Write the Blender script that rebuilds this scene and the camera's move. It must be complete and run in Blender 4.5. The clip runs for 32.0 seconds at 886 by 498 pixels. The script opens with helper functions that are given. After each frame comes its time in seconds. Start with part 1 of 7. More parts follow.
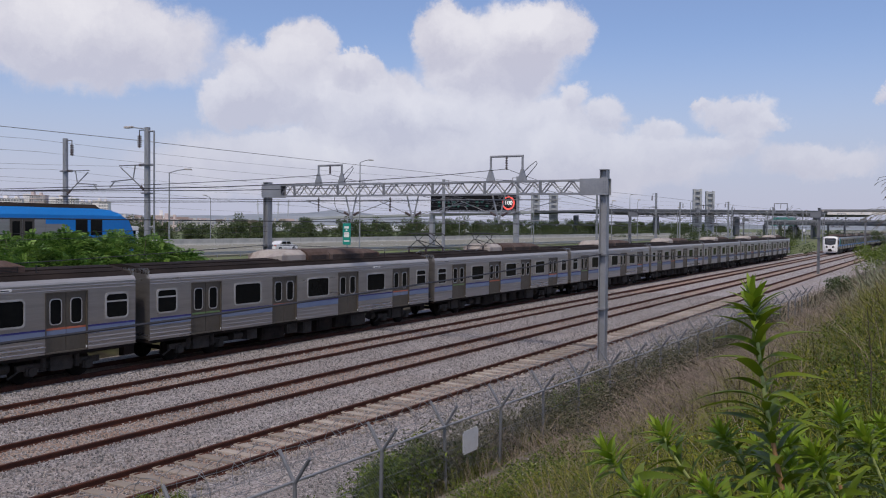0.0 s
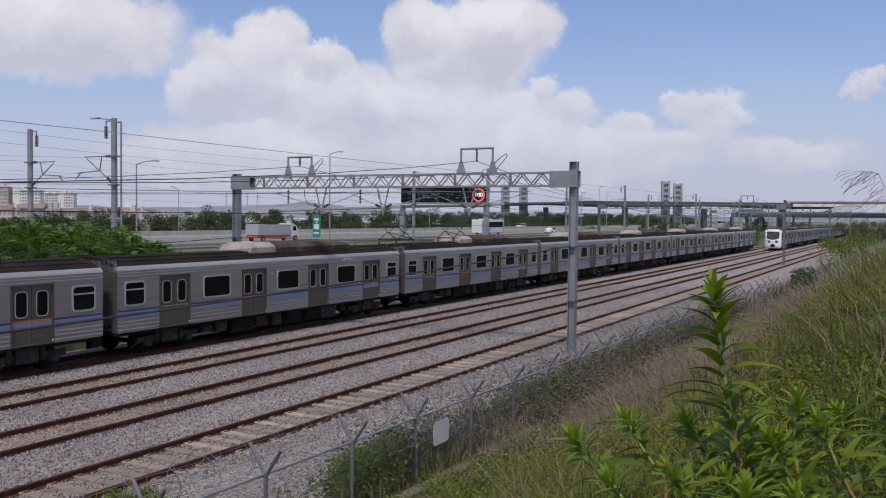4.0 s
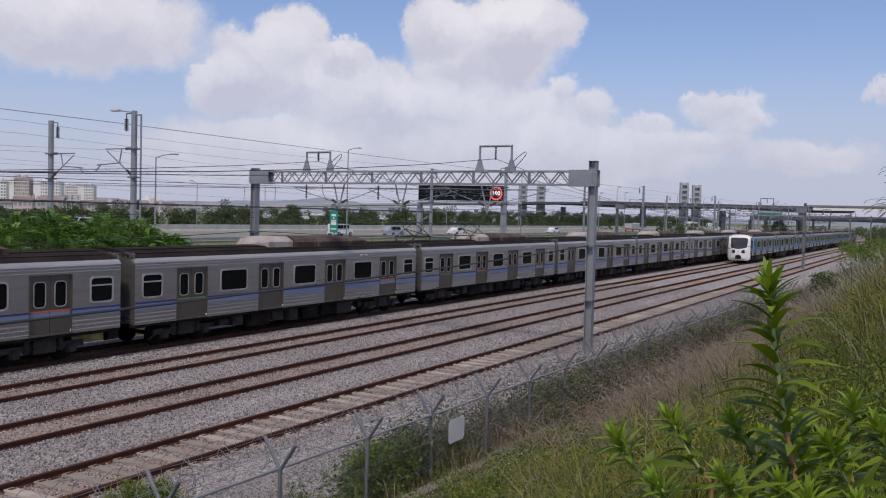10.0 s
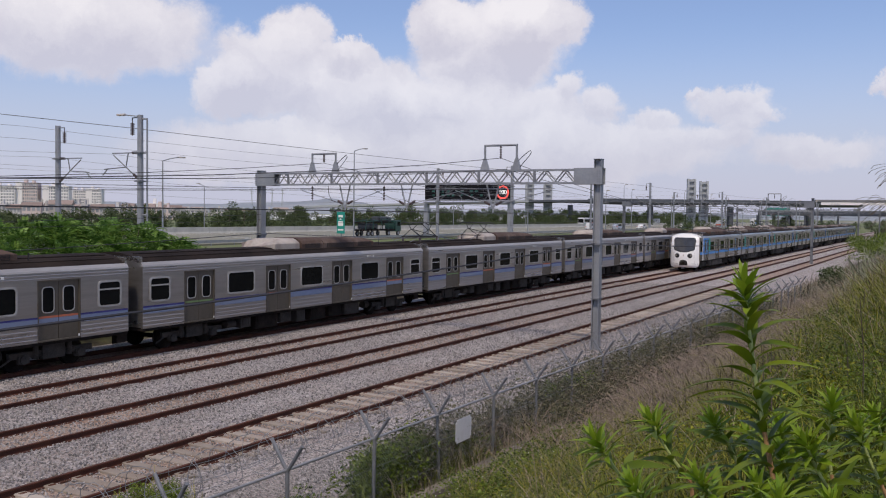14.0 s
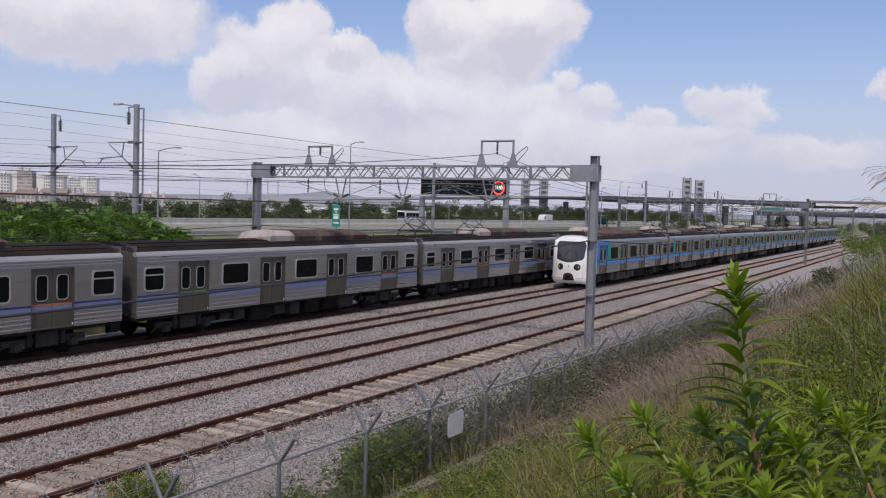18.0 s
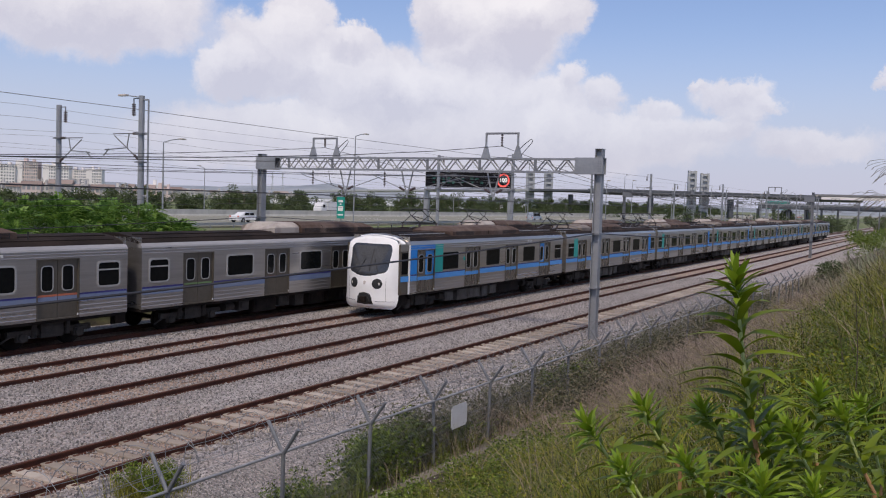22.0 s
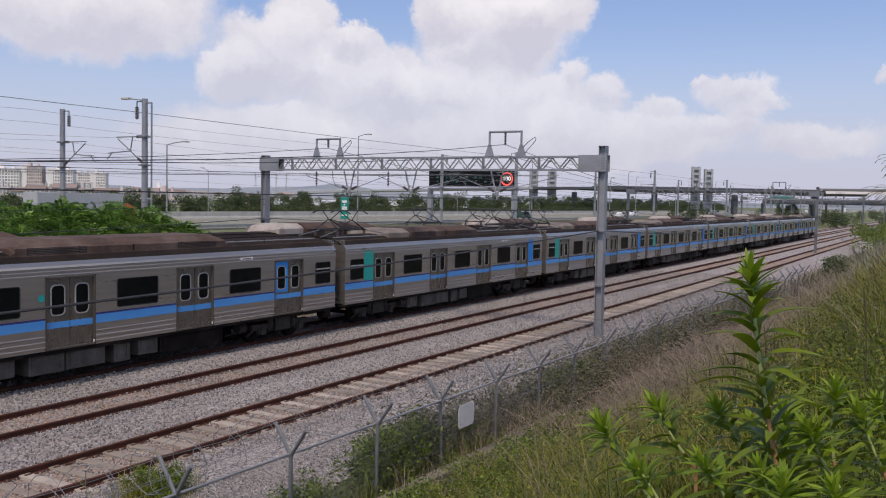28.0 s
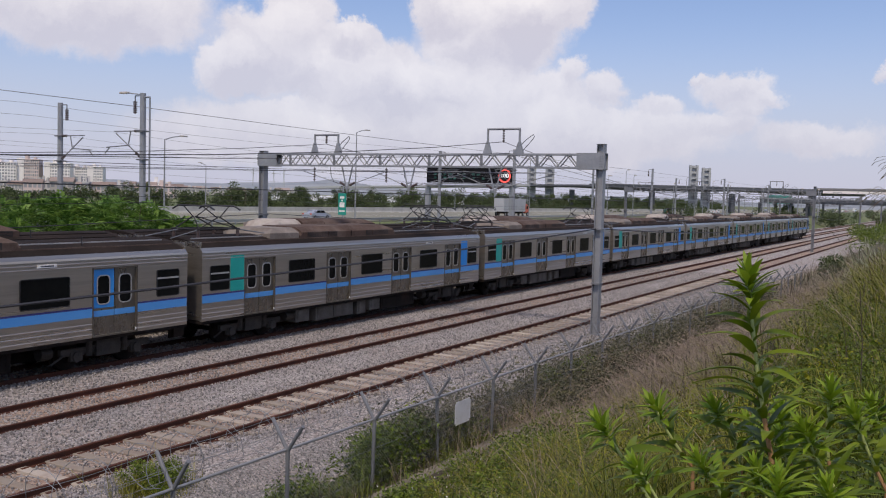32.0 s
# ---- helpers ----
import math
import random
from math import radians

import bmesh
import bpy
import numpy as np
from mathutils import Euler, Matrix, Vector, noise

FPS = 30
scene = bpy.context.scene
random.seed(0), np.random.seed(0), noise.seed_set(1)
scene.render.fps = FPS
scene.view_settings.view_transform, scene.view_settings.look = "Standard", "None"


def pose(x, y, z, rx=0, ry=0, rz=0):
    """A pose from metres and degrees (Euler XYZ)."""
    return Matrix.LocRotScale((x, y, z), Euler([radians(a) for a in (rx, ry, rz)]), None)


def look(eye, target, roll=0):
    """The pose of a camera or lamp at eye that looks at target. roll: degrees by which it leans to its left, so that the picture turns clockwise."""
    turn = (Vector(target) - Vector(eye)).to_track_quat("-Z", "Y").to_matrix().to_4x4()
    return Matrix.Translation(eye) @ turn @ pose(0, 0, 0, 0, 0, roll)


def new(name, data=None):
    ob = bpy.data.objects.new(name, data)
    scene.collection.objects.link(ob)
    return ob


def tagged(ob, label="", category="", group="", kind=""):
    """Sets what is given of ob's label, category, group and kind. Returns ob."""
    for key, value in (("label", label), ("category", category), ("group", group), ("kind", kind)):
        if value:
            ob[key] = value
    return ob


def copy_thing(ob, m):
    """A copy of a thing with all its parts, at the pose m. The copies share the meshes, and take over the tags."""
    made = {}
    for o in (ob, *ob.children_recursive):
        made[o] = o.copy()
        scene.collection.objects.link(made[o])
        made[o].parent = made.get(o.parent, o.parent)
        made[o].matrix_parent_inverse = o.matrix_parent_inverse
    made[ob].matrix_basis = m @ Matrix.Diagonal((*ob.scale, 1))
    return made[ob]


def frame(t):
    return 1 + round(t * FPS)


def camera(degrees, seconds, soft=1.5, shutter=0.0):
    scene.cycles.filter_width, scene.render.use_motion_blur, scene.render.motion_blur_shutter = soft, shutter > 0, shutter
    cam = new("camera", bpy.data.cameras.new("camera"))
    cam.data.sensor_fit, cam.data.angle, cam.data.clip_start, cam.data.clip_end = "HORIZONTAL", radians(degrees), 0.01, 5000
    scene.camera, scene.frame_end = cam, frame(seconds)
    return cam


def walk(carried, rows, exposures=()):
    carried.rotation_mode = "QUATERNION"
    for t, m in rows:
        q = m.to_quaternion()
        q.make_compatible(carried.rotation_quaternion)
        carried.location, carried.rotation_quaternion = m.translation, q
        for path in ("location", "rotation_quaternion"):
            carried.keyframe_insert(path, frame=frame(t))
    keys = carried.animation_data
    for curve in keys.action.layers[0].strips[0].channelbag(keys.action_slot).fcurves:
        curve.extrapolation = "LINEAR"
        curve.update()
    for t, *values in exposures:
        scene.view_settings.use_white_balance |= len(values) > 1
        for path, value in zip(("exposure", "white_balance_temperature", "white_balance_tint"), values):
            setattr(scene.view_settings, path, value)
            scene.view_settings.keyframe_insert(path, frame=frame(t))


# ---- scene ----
cam = camera(52.1, 32.0, soft=1.1)

PATH = [
    (0.0, -0.018, 0.006, 5.156, 88.45, -0.55, -60.35),
    (0.5, -0.071, -0.032, 5.170, 88.42, -0.59, -61.19),
    (1.0, -0.084, -0.023, 5.167, 88.42, -0.64, -61.81),
    (1.5, -0.070, -0.019, 5.165, 88.32, -0.75, -62.06),
    (2.0, -0.082, -0.025, 5.167, 88.18, -0.89, -62.15),
    (2.5, -0.064, -0.003, 5.160, 87.90, -0.71, -62.37),
    (4.5, -0.060, -0.023, 5.166, 88.02, -0.37, -62.04),
    (5.0, -0.054, -0.032, 5.170, 88.21, -0.21, -61.60),
    (5.5, -0.043, -0.007, 5.162, 88.22, -0.13, -61.48),
    (6.0, -0.048, 0.013, 5.156, 88.26, -0.00, -61.68),
    (6.5, -0.113, 0.021, 5.155, 88.64, -0.12, -62.00),
    (7.0, -0.181, 0.021, 5.154, 88.43, -0.22, -62.51),
    (7.5, -0.131, 0.057, 5.142, 88.58, -0.52, -62.68),
    (8.0, -0.157, 0.063, 5.138, 88.53, -0.93, -62.63),
    (8.5, -0.122, 0.077, 5.133, 88.02, -0.99, -62.55),
    (9.0, -0.089, 0.079, 5.133, 87.90, -1.43, -62.55),
    (9.5, -0.041, 0.075, 5.133, 87.90, -1.63, -62.10),
    (10.0, 0.019, 0.072, 5.131, 87.81, -1.47, -61.16),
    (10.5, 0.098, 0.089, 5.127, 87.49, -1.01, -60.17),
    (11.0, 0.112, 0.081, 5.128, 87.40, -1.26, -60.14),
    (11.5, 0.181, 0.078, 5.127, 87.15, -0.93, -59.28),
    (12.0, 0.165, 0.082, 5.124, 86.78, -0.91, -58.75),
    (12.5, 0.125, 0.076, 5.128, 86.81, -0.44, -59.10),
    (13.0, 0.048, 0.036, 5.140, 87.00, -0.33, -60.04),
    (13.5, 0.046, 0.031, 5.142, 87.36, -0.72, -60.64),
    (14.0, 0.016, 0.010, 5.148, 87.77, -0.73, -60.71),
    (14.5, 0.013, 0.014, 5.147, 87.96, -1.12, -61.20),
    (16.5, 0.008, 0.006, 5.147, 87.93, -1.00, -60.60),
    (17.0, 0.024, 0.011, 5.146, 87.99, -1.02, -60.88),
    (17.5, 0.001, 0.005, 5.147, 87.74, -1.12, -61.01),
    (18.0, -0.003, 0.001, 5.149, 87.44, -1.66, -60.99),
    (18.5, -0.004, 0.001, 5.149, 87.31, -1.56, -61.12),
    (19.0, -0.000, -0.000, 5.148, 87.11, -1.41, -61.06),
    (19.5, -0.001, -0.000, 5.147, 87.26, -1.29, -60.92),
    (20.0, -0.015, -0.011, 5.152, 87.48, -1.43, -60.71),
    (20.5, -0.023, -0.010, 5.150, 87.52, -1.72, -60.69),
    (21.0, -0.026, -0.015, 5.149, 87.26, -1.84, -60.73),
    (21.5, -0.023, -0.018, 5.148, 87.01, -1.88, -60.78),
    (22.0, -0.014, -0.010, 5.146, 86.95, -1.86, -60.70),
    (22.5, -0.033, -0.017, 5.149, 86.96, -1.78, -60.68),
    (23.0, -0.037, -0.013, 5.147, 86.91, -1.87, -60.68),
    (23.5, 0.001, 0.008, 5.143, 86.94, -1.73, -60.79),
    (24.0, 0.000, 0.009, 5.145, 86.89, -1.68, -60.82),
    (24.5, 0.017, 0.018, 5.141, 86.83, -1.61, -60.83),
    (25.0, -0.011, 0.013, 5.145, 86.72, -1.68, -60.80),
    (25.5, 0.002, 0.015, 5.145, 86.69, -1.60, -60.76),
    (27.5, 0.006, 0.015, 5.146, 86.98, -1.11, -60.49),
    (28.0, -0.003, 0.011, 5.149, 86.89, -1.14, -60.47),
    (28.5, 0.001, 0.013, 5.149, 86.89, -1.16, -60.51),
    (29.0, -0.002, 0.012, 5.150, 86.80, -1.45, -60.53),
    (29.5, 0.009, 0.014, 5.151, 86.81, -1.27, -60.46),
    (30.0, 0.008, 0.018, 5.150, 86.80, -1.11, -60.43),
    (30.5, -0.006, 0.014, 5.151, 86.72, -1.19, -60.38),
    (31.0, -0.006, 0.011, 5.153, 86.62, -1.23, -60.49),
    (31.5, -0.021, 0.010, 5.154, 86.64, -1.61, -60.66),
    (32.0, -0.031, 0.008, 5.157, 86.68, -1.58, -60.62),
]
walk(cam, [(t, pose(x, y, z, rx, ry, rz)) for t, x, y, z, rx, ry, rz in PATH], exposures=[(0.0, -0.43, 6380, 12.5), (9.5, -0.43, 6380, 12.5), (12.0, -0.35, 6540, 13), (17.0, -0.30, 6560, 13), (22.0, -0.28, 6580, 13), (32.0, -0.28, 6650, 13)])

# ---------------------------------------------------------------- light
SUN_EL, SUN_AZ = 58.0, 200.0
world = bpy.data.worlds.new("world")
scene.world = world
world.use_nodes = True


def sky_nodes():
    """Nishita sky with billowing summer clouds, thick towards the horizon."""
    nt = world.node_tree
    nt.nodes.clear()
    N, L = nt.nodes.new, nt.links.new

    def mathn(op, a, b=None, c=None, clamp=False):
        n = N("ShaderNodeMath")
        n.operation, n.use_clamp = op, clamp
        for i, v in enumerate((a, b, c)):
            if v is None:
                continue
            if isinstance(v, (int, float)):
                n.inputs[i].default_value = v
            else:
                L(v, n.inputs[i])
        return n.outputs[0]

    def mixc(f, a, b):
        n = N("ShaderNodeMix")
        n.data_type = "RGBA"
        L(f, n.inputs[0])
        for s, v in ((6, a), (7, b)):
            if isinstance(v, tuple):
                n.inputs[s].default_value = (*v, 1)
            else:
                L(v, n.inputs[s])
        return n.outputs[2]

    co = N("ShaderNodeTexCoord").outputs["Generated"]
    warp = N("ShaderNodeTexNoise")
    warp.inputs["Scale"].default_value, warp.inputs["Detail"].default_value, warp.inputs["Roughness"].default_value = 13.0, 9.0, 0.68
    L(co, warp.inputs["Vector"])
    off = N("ShaderNodeVectorMath")
    off.operation = "MULTIPLY_ADD"
    L(warp.outputs["Color"], off.inputs[0])
    off.inputs[1].default_value = (0.085, 0.085, 0.07)
    L(co, off.inputs[2])
    back = N("ShaderNodeVectorMath")
    back.operation = "SUBTRACT"
    L(off.outputs[0], back.inputs[0])
    back.inputs[1].default_value = (0.0425, 0.0425, 0.035)
    v = back.outputs[0]
    # cloud masses: bearing, elevation, half width, half height in degrees
    masses = [(26.4, 10.4, 5.2, 3.6), (24.0, 11.6, 3.4, 2.6), (29.4, 11.6, 2.4, 2.4), (39.8, 8.4, 4.6, 3.0), (38.4, 10.4, 2.6, 2.4), (35.4, 9.6, 1.5, 1.3), (42.8, 7.4, 2.6, 2.0),
              (34, 7.2, 6.4, 2.8), (28.5, 6.0, 10.5, 2.7), (19.2, 6.6, 1.7, 1.2), (21.6, 7.6, 1.4, 1.0), (16.4, 5.8, 1.5, 0.9), (9.6, 6.4, 1.3, 0.6), (13.8, 7.3, 0.9, 0.5), (12.4, 4.8, 3.2, 1.1),
              (11, 5.8, 1.9, 0.8), (7.2, 4.1, 4.2, 1.2), (11.7, 6.8, 3.0, 1.0), (51, 10.6, 8.5, 3.4), (36, 3.6, 14, 2.6), (23.2, 4.0, 13, 2.3),
              (3.0, 7.6, 1.1, 0.6), (-60, 30, 22, 12), (140, 35, 30, 14), (230, 28, 25, 12)]
    best = low = None
    for az, el, rx, ry in masses:
        a, e = radians(az), radians(el)
        m = N("ShaderNodeMapping")
        m.vector_type = "TEXTURE"
        m.inputs["Location"].default_value = (math.cos(a) * math.cos(e), math.sin(a) * math.cos(e), math.sin(e))
        m.inputs["Rotation"].default_value = (0, -e, a)
        m.inputs["Scale"].default_value = (0.8, math.sin(radians(rx)), math.sin(radians(ry)))
        L(v, m.inputs["Vector"])
        ln = N("ShaderNodeVectorMath")
        ln.operation = "LENGTH"
        L(m.outputs[0], ln.inputs[0])
        d = mathn("SUBTRACT", 1.0, ln.outputs["Value"])
        if -1 < az < 23:
            d = mathn("MULTIPLY", d, 0.6)
        best = d if best is None else mathn("SMOOTH_MAX", best, d, 0.12)
        sp = N("ShaderNodeSeparateXYZ")
        L(m.outputs[0], sp.inputs[0])
        w = mathn("MULTIPLY", mathn("MAXIMUM", d, 0.0), sp.outputs["Z"])
        low = w if low is None else mathn("ADD", low, w)
    mask = N("ShaderNodeMapRange")
    mask.interpolation_type = "SMOOTHSTEP"
    L(best, mask.inputs["Value"])
    mask.inputs["From Min"].default_value, mask.inputs["From Max"].default_value = -0.04, 0.26
    # broken cloud cover high up and behind
    cover = N("ShaderNodeTexNoise")
    cover.inputs["Scale"].default_value, cover.inputs["Detail"].default_value = 2.6, 7.0
    L(co, cover.inputs["Vector"])
    cm = N("ShaderNodeMapRange")
    cm.interpolation_type = "SMOOTHSTEP"
    L(cover.outputs[0], cm.inputs["Value"])
    cm.inputs["From Min"].default_value, cm.inputs["From Max"].default_value, cm.inputs["To Max"].default_value = 0.50, 0.66, 0.20
    sepc = N("ShaderNodeSeparateXYZ")
    L(co, sepc.inputs[0])
    up = N("ShaderNodeMapRange")
    L(sepc.outputs["Z"], up.inputs["Value"])
    up.inputs["From Min"].default_value, up.inputs["From Max"].default_value = 0.27, 0.40
    away = N("ShaderNodeMapRange")
    L(mathn("ADD", mathn("MULTIPLY", sepc.outputs["X"], 0.83), mathn("MULTIPLY", sepc.outputs["Y"], 0.56)), away.inputs["Value"])
    away.inputs["From Min"].default_value, away.inputs["From Max"].default_value = 0.55, 0.30
    high = mathn("MULTIPLY", cm.outputs[0], mathn("MAXIMUM", up.outputs[0], away.outputs[0]))
    # height above the horizon
    sep = N("ShaderNodeSeparateXYZ")
    L(co, sep.inputs[0])
    haze = N("ShaderNodeMapRange")
    haze.interpolation_type = "SMOOTHSTEP"
    L(sep.outputs["Z"], haze.inputs["Value"])
    for k, val in (("From Min", 0.0), ("From Max", 0.22), ("To Min", 0.92), ("To Max", 0.16)):
        haze.inputs[k].default_value = val
    sky = N("ShaderNodeTexSky")
    sky.sky_type, sky.sun_disc = "NISHITA", False
    sky.sun_elevation, sky.sun_rotation = radians(SUN_EL), radians(90 - SUN_AZ)
    sky.air_density, sky.dust_density, sky.ozone_density = 1.0, 0.6, 1.5
    dim = N("ShaderNodeVectorMath")
    dim.operation = "MULTIPLY"
    L(sky.outputs[0], dim.inputs[0])
    dim.inputs[1].default_value = (0.115, 0.130, 0.160)
    clear = mixc(haze.outputs[0], dim.outputs[0], (0.66, 0.68, 0.85))
    grain = N("ShaderNodeTexNoise")
    grain.inputs["Scale"].default_value, grain.inputs["Detail"].default_value, grain.inputs["Roughness"].default_value = 16.0, 6.0, 0.6
    L(v, grain.inputs["Vector"])
    lit = mathn("ADD", mathn("MULTIPLY_ADD", low, 1.6, 0.40), mathn("MULTIPLY", mathn("SUBTRACT", grain.outputs[0], 0.5), 1.5), clamp=True)
    cloud = mixc(lit, (0.79, 0.77, 0.86), (1.14, 1.11, 1.12))
    thick = mathn("MULTIPLY", mask.outputs[0], mathn("MULTIPLY_ADD", haze.outputs[0], -0.62, 1.0))
    col = mixc(mathn("MAXIMUM", thick, high), clear, cloud)
    bg = N("ShaderNodeBackground")
    L(col, bg.inputs["Color"])
    bg.inputs["Strength"].default_value = 1.0
    L(bg.outputs[0], N("ShaderNodeOutputWorld").inputs[0])


sky_nodes()
sun = new("sun", bpy.data.lights.new("sun", "SUN"))
sun.data.energy, sun.data.angle, sun.data.color = 3.0, radians(5), (1.0, 0.87, 0.70)
sa, se = radians(SUN_AZ), radians(SUN_EL)
sun.matrix_world = look((0, 0, 0), (-math.cos(sa) * math.cos(se), -math.sin(sa) * math.cos(se), -math.sin(se)))

# ---------------------------------------------------------------- materials


def mat(name, c1, c2=None, scale=3.0, rough=0.6, metal=0.0, bump=0.0, fine=12.0, spread=0.35, by="", dirt=None, dirt_scale=0.5, dirt_amount=0.5,
        stretch=(1, 1, 1), spec=0.5, rough_var=0.12, sss=0.0):
    """A surface with colour varied at two scales, optional dirt patches, per-object or per-island change and fine relief."""
    m = bpy.data.materials.new(name)
    m.use_nodes = True
    nt = m.node_tree
    N, L = nt.nodes.new, nt.links.new
    p = nt.nodes["Principled BSDF"]
    c2 = c2 or tuple(min(1, v * 1.25) for v in c1)
    co = N("ShaderNodeTexCoord")
    mp = N("ShaderNodeMapping")
    mp.inputs["Scale"].default_value = stretch
    L(co.outputs["Object"], mp.inputs[0])
    n1, n2 = N("ShaderNodeTexNoise"), N("ShaderNodeTexNoise")
    for n, s, d in ((n1, scale, 4), (n2, scale * fine, 5)):
        n.inputs["Scale"].default_value, n.inputs["Detail"].default_value = s, d
        L(mp.outputs[0], n.inputs["Vector"])
    add = N("ShaderNodeMath")
    add.operation = "MULTIPLY_ADD"
    L(n1.outputs[0], add.inputs[0])
    add.inputs[1].default_value = 0.6
    half = N("ShaderNodeMath")
    half.operation = "MULTIPLY"
    half.inputs[1].default_value = 0.4
    L(n2.outputs[0], half.inputs[0])
    L(half.outputs[0], add.inputs[2])
    fac = add.outputs[0]
    if by:
        if by == "island":
            r = N("ShaderNodeNewGeometry").outputs["Random Per Island"]
        else:
            r = N("ShaderNodeObjectInfo").outputs["Random"]
        mx = N("ShaderNodeMath")
        mx.operation = "MULTIPLY_ADD"
        L(r, mx.inputs[0])
        mx.inputs[1].default_value = 0.7
        sc = N("ShaderNodeMath")
        sc.operation = "MULTIPLY_ADD"
        L(fac, sc.inputs[0])
        sc.inputs[1].default_value, sc.inputs[2].default_value = 0.5, -0.1
        L(sc.outputs[0], mx.inputs[2])
        fac = mx.outputs[0]
    rng = N("ShaderNodeMapRange")
    L(fac, rng.inputs["Value"])
    rng.inputs["From Min"].default_value, rng.inputs["From Max"].default_value = 0.5 - spread * 0.5, 0.5 + spread * 0.5
    mix = N("ShaderNodeMix")
    mix.data_type = "RGBA"
    L(rng.outputs[0], mix.inputs[0])
    mix.inputs[6].default_value, mix.inputs[7].default_value = (*c1, 1), (*c2, 1)
    out = mix.outputs[2]
    if dirt:
        n3 = N("ShaderNodeTexNoise")
        n3.inputs["Scale"].default_value, n3.inputs["Detail"].default_value, n3.inputs["Roughness"].default_value = dirt_scale, 7, 0.65
        L(mp.outputs[0], n3.inputs["Vector"])
        r3 = N("ShaderNodeMapRange")
        L(n3.outputs[0], r3.inputs["Value"])
        r3.inputs["From Min"].default_value, r3.inputs["From Max"].default_value, r3.inputs["To Max"].default_value = 0.45, 0.68, dirt_amount
        md = N("ShaderNodeMix")
        md.data_type = "RGBA"
        L(r3.outputs[0], md.inputs[0])
        L(out, md.inputs[6])
        md.inputs[7].default_value = (*dirt, 1)
        out = md.outputs[2]
    L(out, p.inputs["Base Color"])
    p.inputs["Metallic"].default_value = metal
    p.inputs["Specular IOR Level"].default_value = spec
    rr = N("ShaderNodeMapRange")
    L(n1.outputs[0], rr.inputs["Value"])
    rr.inputs["To Min"].default_value, rr.inputs["To Max"].default_value = max(0.02, rough - rough_var), min(1, rough + rough_var)
    L(rr.outputs[0], p.inputs["Roughness"])
    if bump:
        b = N("ShaderNodeBump")
        b.inputs["Strength"].default_value, b.inputs["Distance"].default_value = 1.0, bump
        L(n2.outputs[0], b.inputs["Height"])
        L(b.outputs[0], p.inputs["Normal"])
    if sss:
        tr, sh = N("ShaderNodeBsdfTranslucent"), N("ShaderNodeMixShader")
        L(out, tr.inputs["Color"])
        sh.inputs[0].default_value = sss
        L(p.outputs[0], sh.inputs[1])
        L(tr.outputs[0], sh.inputs[2])
        L(sh.outputs[0], nt.nodes["Material Output"].inputs[0])
    return m


def glow(name, col, power):
    m = mat(name, col, rough=0.5)
    p = m.node_tree.nodes["Principled BSDF"]
    p.inputs["Emission Color"].default_value, p.inputs["Emission Strength"].default_value = (*col, 1), power
    return m


BALLAST = mat("ballast", (0.15, 0.136, 0.131), (0.56, 0.513, 0.497), 13, 0.9, bump=0.05, fine=1.9, spread=0.22, dirt=(0.30, 0.22, 0.18), dirt_scale=0.35, dirt_amount=0.4)
BALLAST_BROWN = mat("ballast_brown", (0.16, 0.115, 0.09), (0.50, 0.395, 0.325), 13, 0.9, bump=0.04, fine=1.9, spread=0.22, dirt=(0.26, 0.13, 0.08), dirt_scale=0.6, dirt_amount=0.55)
STONE = mat("stone", (0.13, 0.122, 0.12), (0.44, 0.41, 0.40), 5, 0.9, by="island", spread=0.6)
RUST = mat("rust", (0.046, 0.0135, 0.008), (0.118, 0.037, 0.018), 3, 0.85, bump=0.004, fine=20, dirt=(0.035, 0.015, 0.011), dirt_scale=1.2)
CONCRETE = mat("concrete", (0.40, 0.36, 0.32), (0.56, 0.52, 0.46), 2, 0.85, bump=0.006, fine=18, dirt=(0.24, 0.19, 0.15), dirt_scale=1.5)
KERB = mat("kerb_concrete", (0.15, 0.135, 0.11), (0.27, 0.245, 0.205), 2, 0.9, bump=0.008, fine=15, dirt=(0.10, 0.10, 0.05), dirt_scale=1.2, dirt_amount=0.8)
SLEEPER = mat("sleeper_concrete", (0.27, 0.23, 0.19), (0.44, 0.385, 0.33), 2.5, 0.88, bump=0.006, by="object", dirt=(0.22, 0.15, 0.11), dirt_scale=2.0)
GALV = mat("galvanised", (0.26, 0.275, 0.30), (0.37, 0.385, 0.41), 1.2, 0.55, metal=0.35, fine=10, dirt=(0.24, 0.25, 0.26), dirt_scale=0.8, dirt_amount=0.6)
GALV_DARK = mat("galvanised_dark", (0.16, 0.17, 0.19), (0.25, 0.26, 0.28), 1.5, 0.6, metal=0.3)
# Distance haze put into the colour: far wires much paler than WIRE.
WIRE_FADED = mat("wire_far", (0.20, 0.205, 0.22), (0.28, 0.285, 0.30), 2, 0.6)
WIRE = mat("wire", (0.035, 0.037, 0.042), (0.07, 0.07, 0.08), 2, 0.6, metal=0.3)
INSUL = mat("insulator", (0.06, 0.045, 0.045), (0.11, 0.08, 0.08), 4, 0.3)
STAIN = mat("stainless", (0.44, 0.425, 0.415), (0.54, 0.522, 0.51), 0.6, 0.30, metal=0.85, fine=14, stretch=(0.15, 1, 4), dirt=(0.20, 0.18, 0.165), dirt_scale=0.6, dirt_amount=0.45)
STAIN_WARM = mat("stainless_warm", (0.46, 0.43, 0.39), (0.55, 0.515, 0.47), 0.6, 0.30, metal=0.85, fine=14, stretch=(0.15, 1, 4), dirt=(0.18, 0.155, 0.13), dirt_scale=0.6, dirt_amount=0.45)
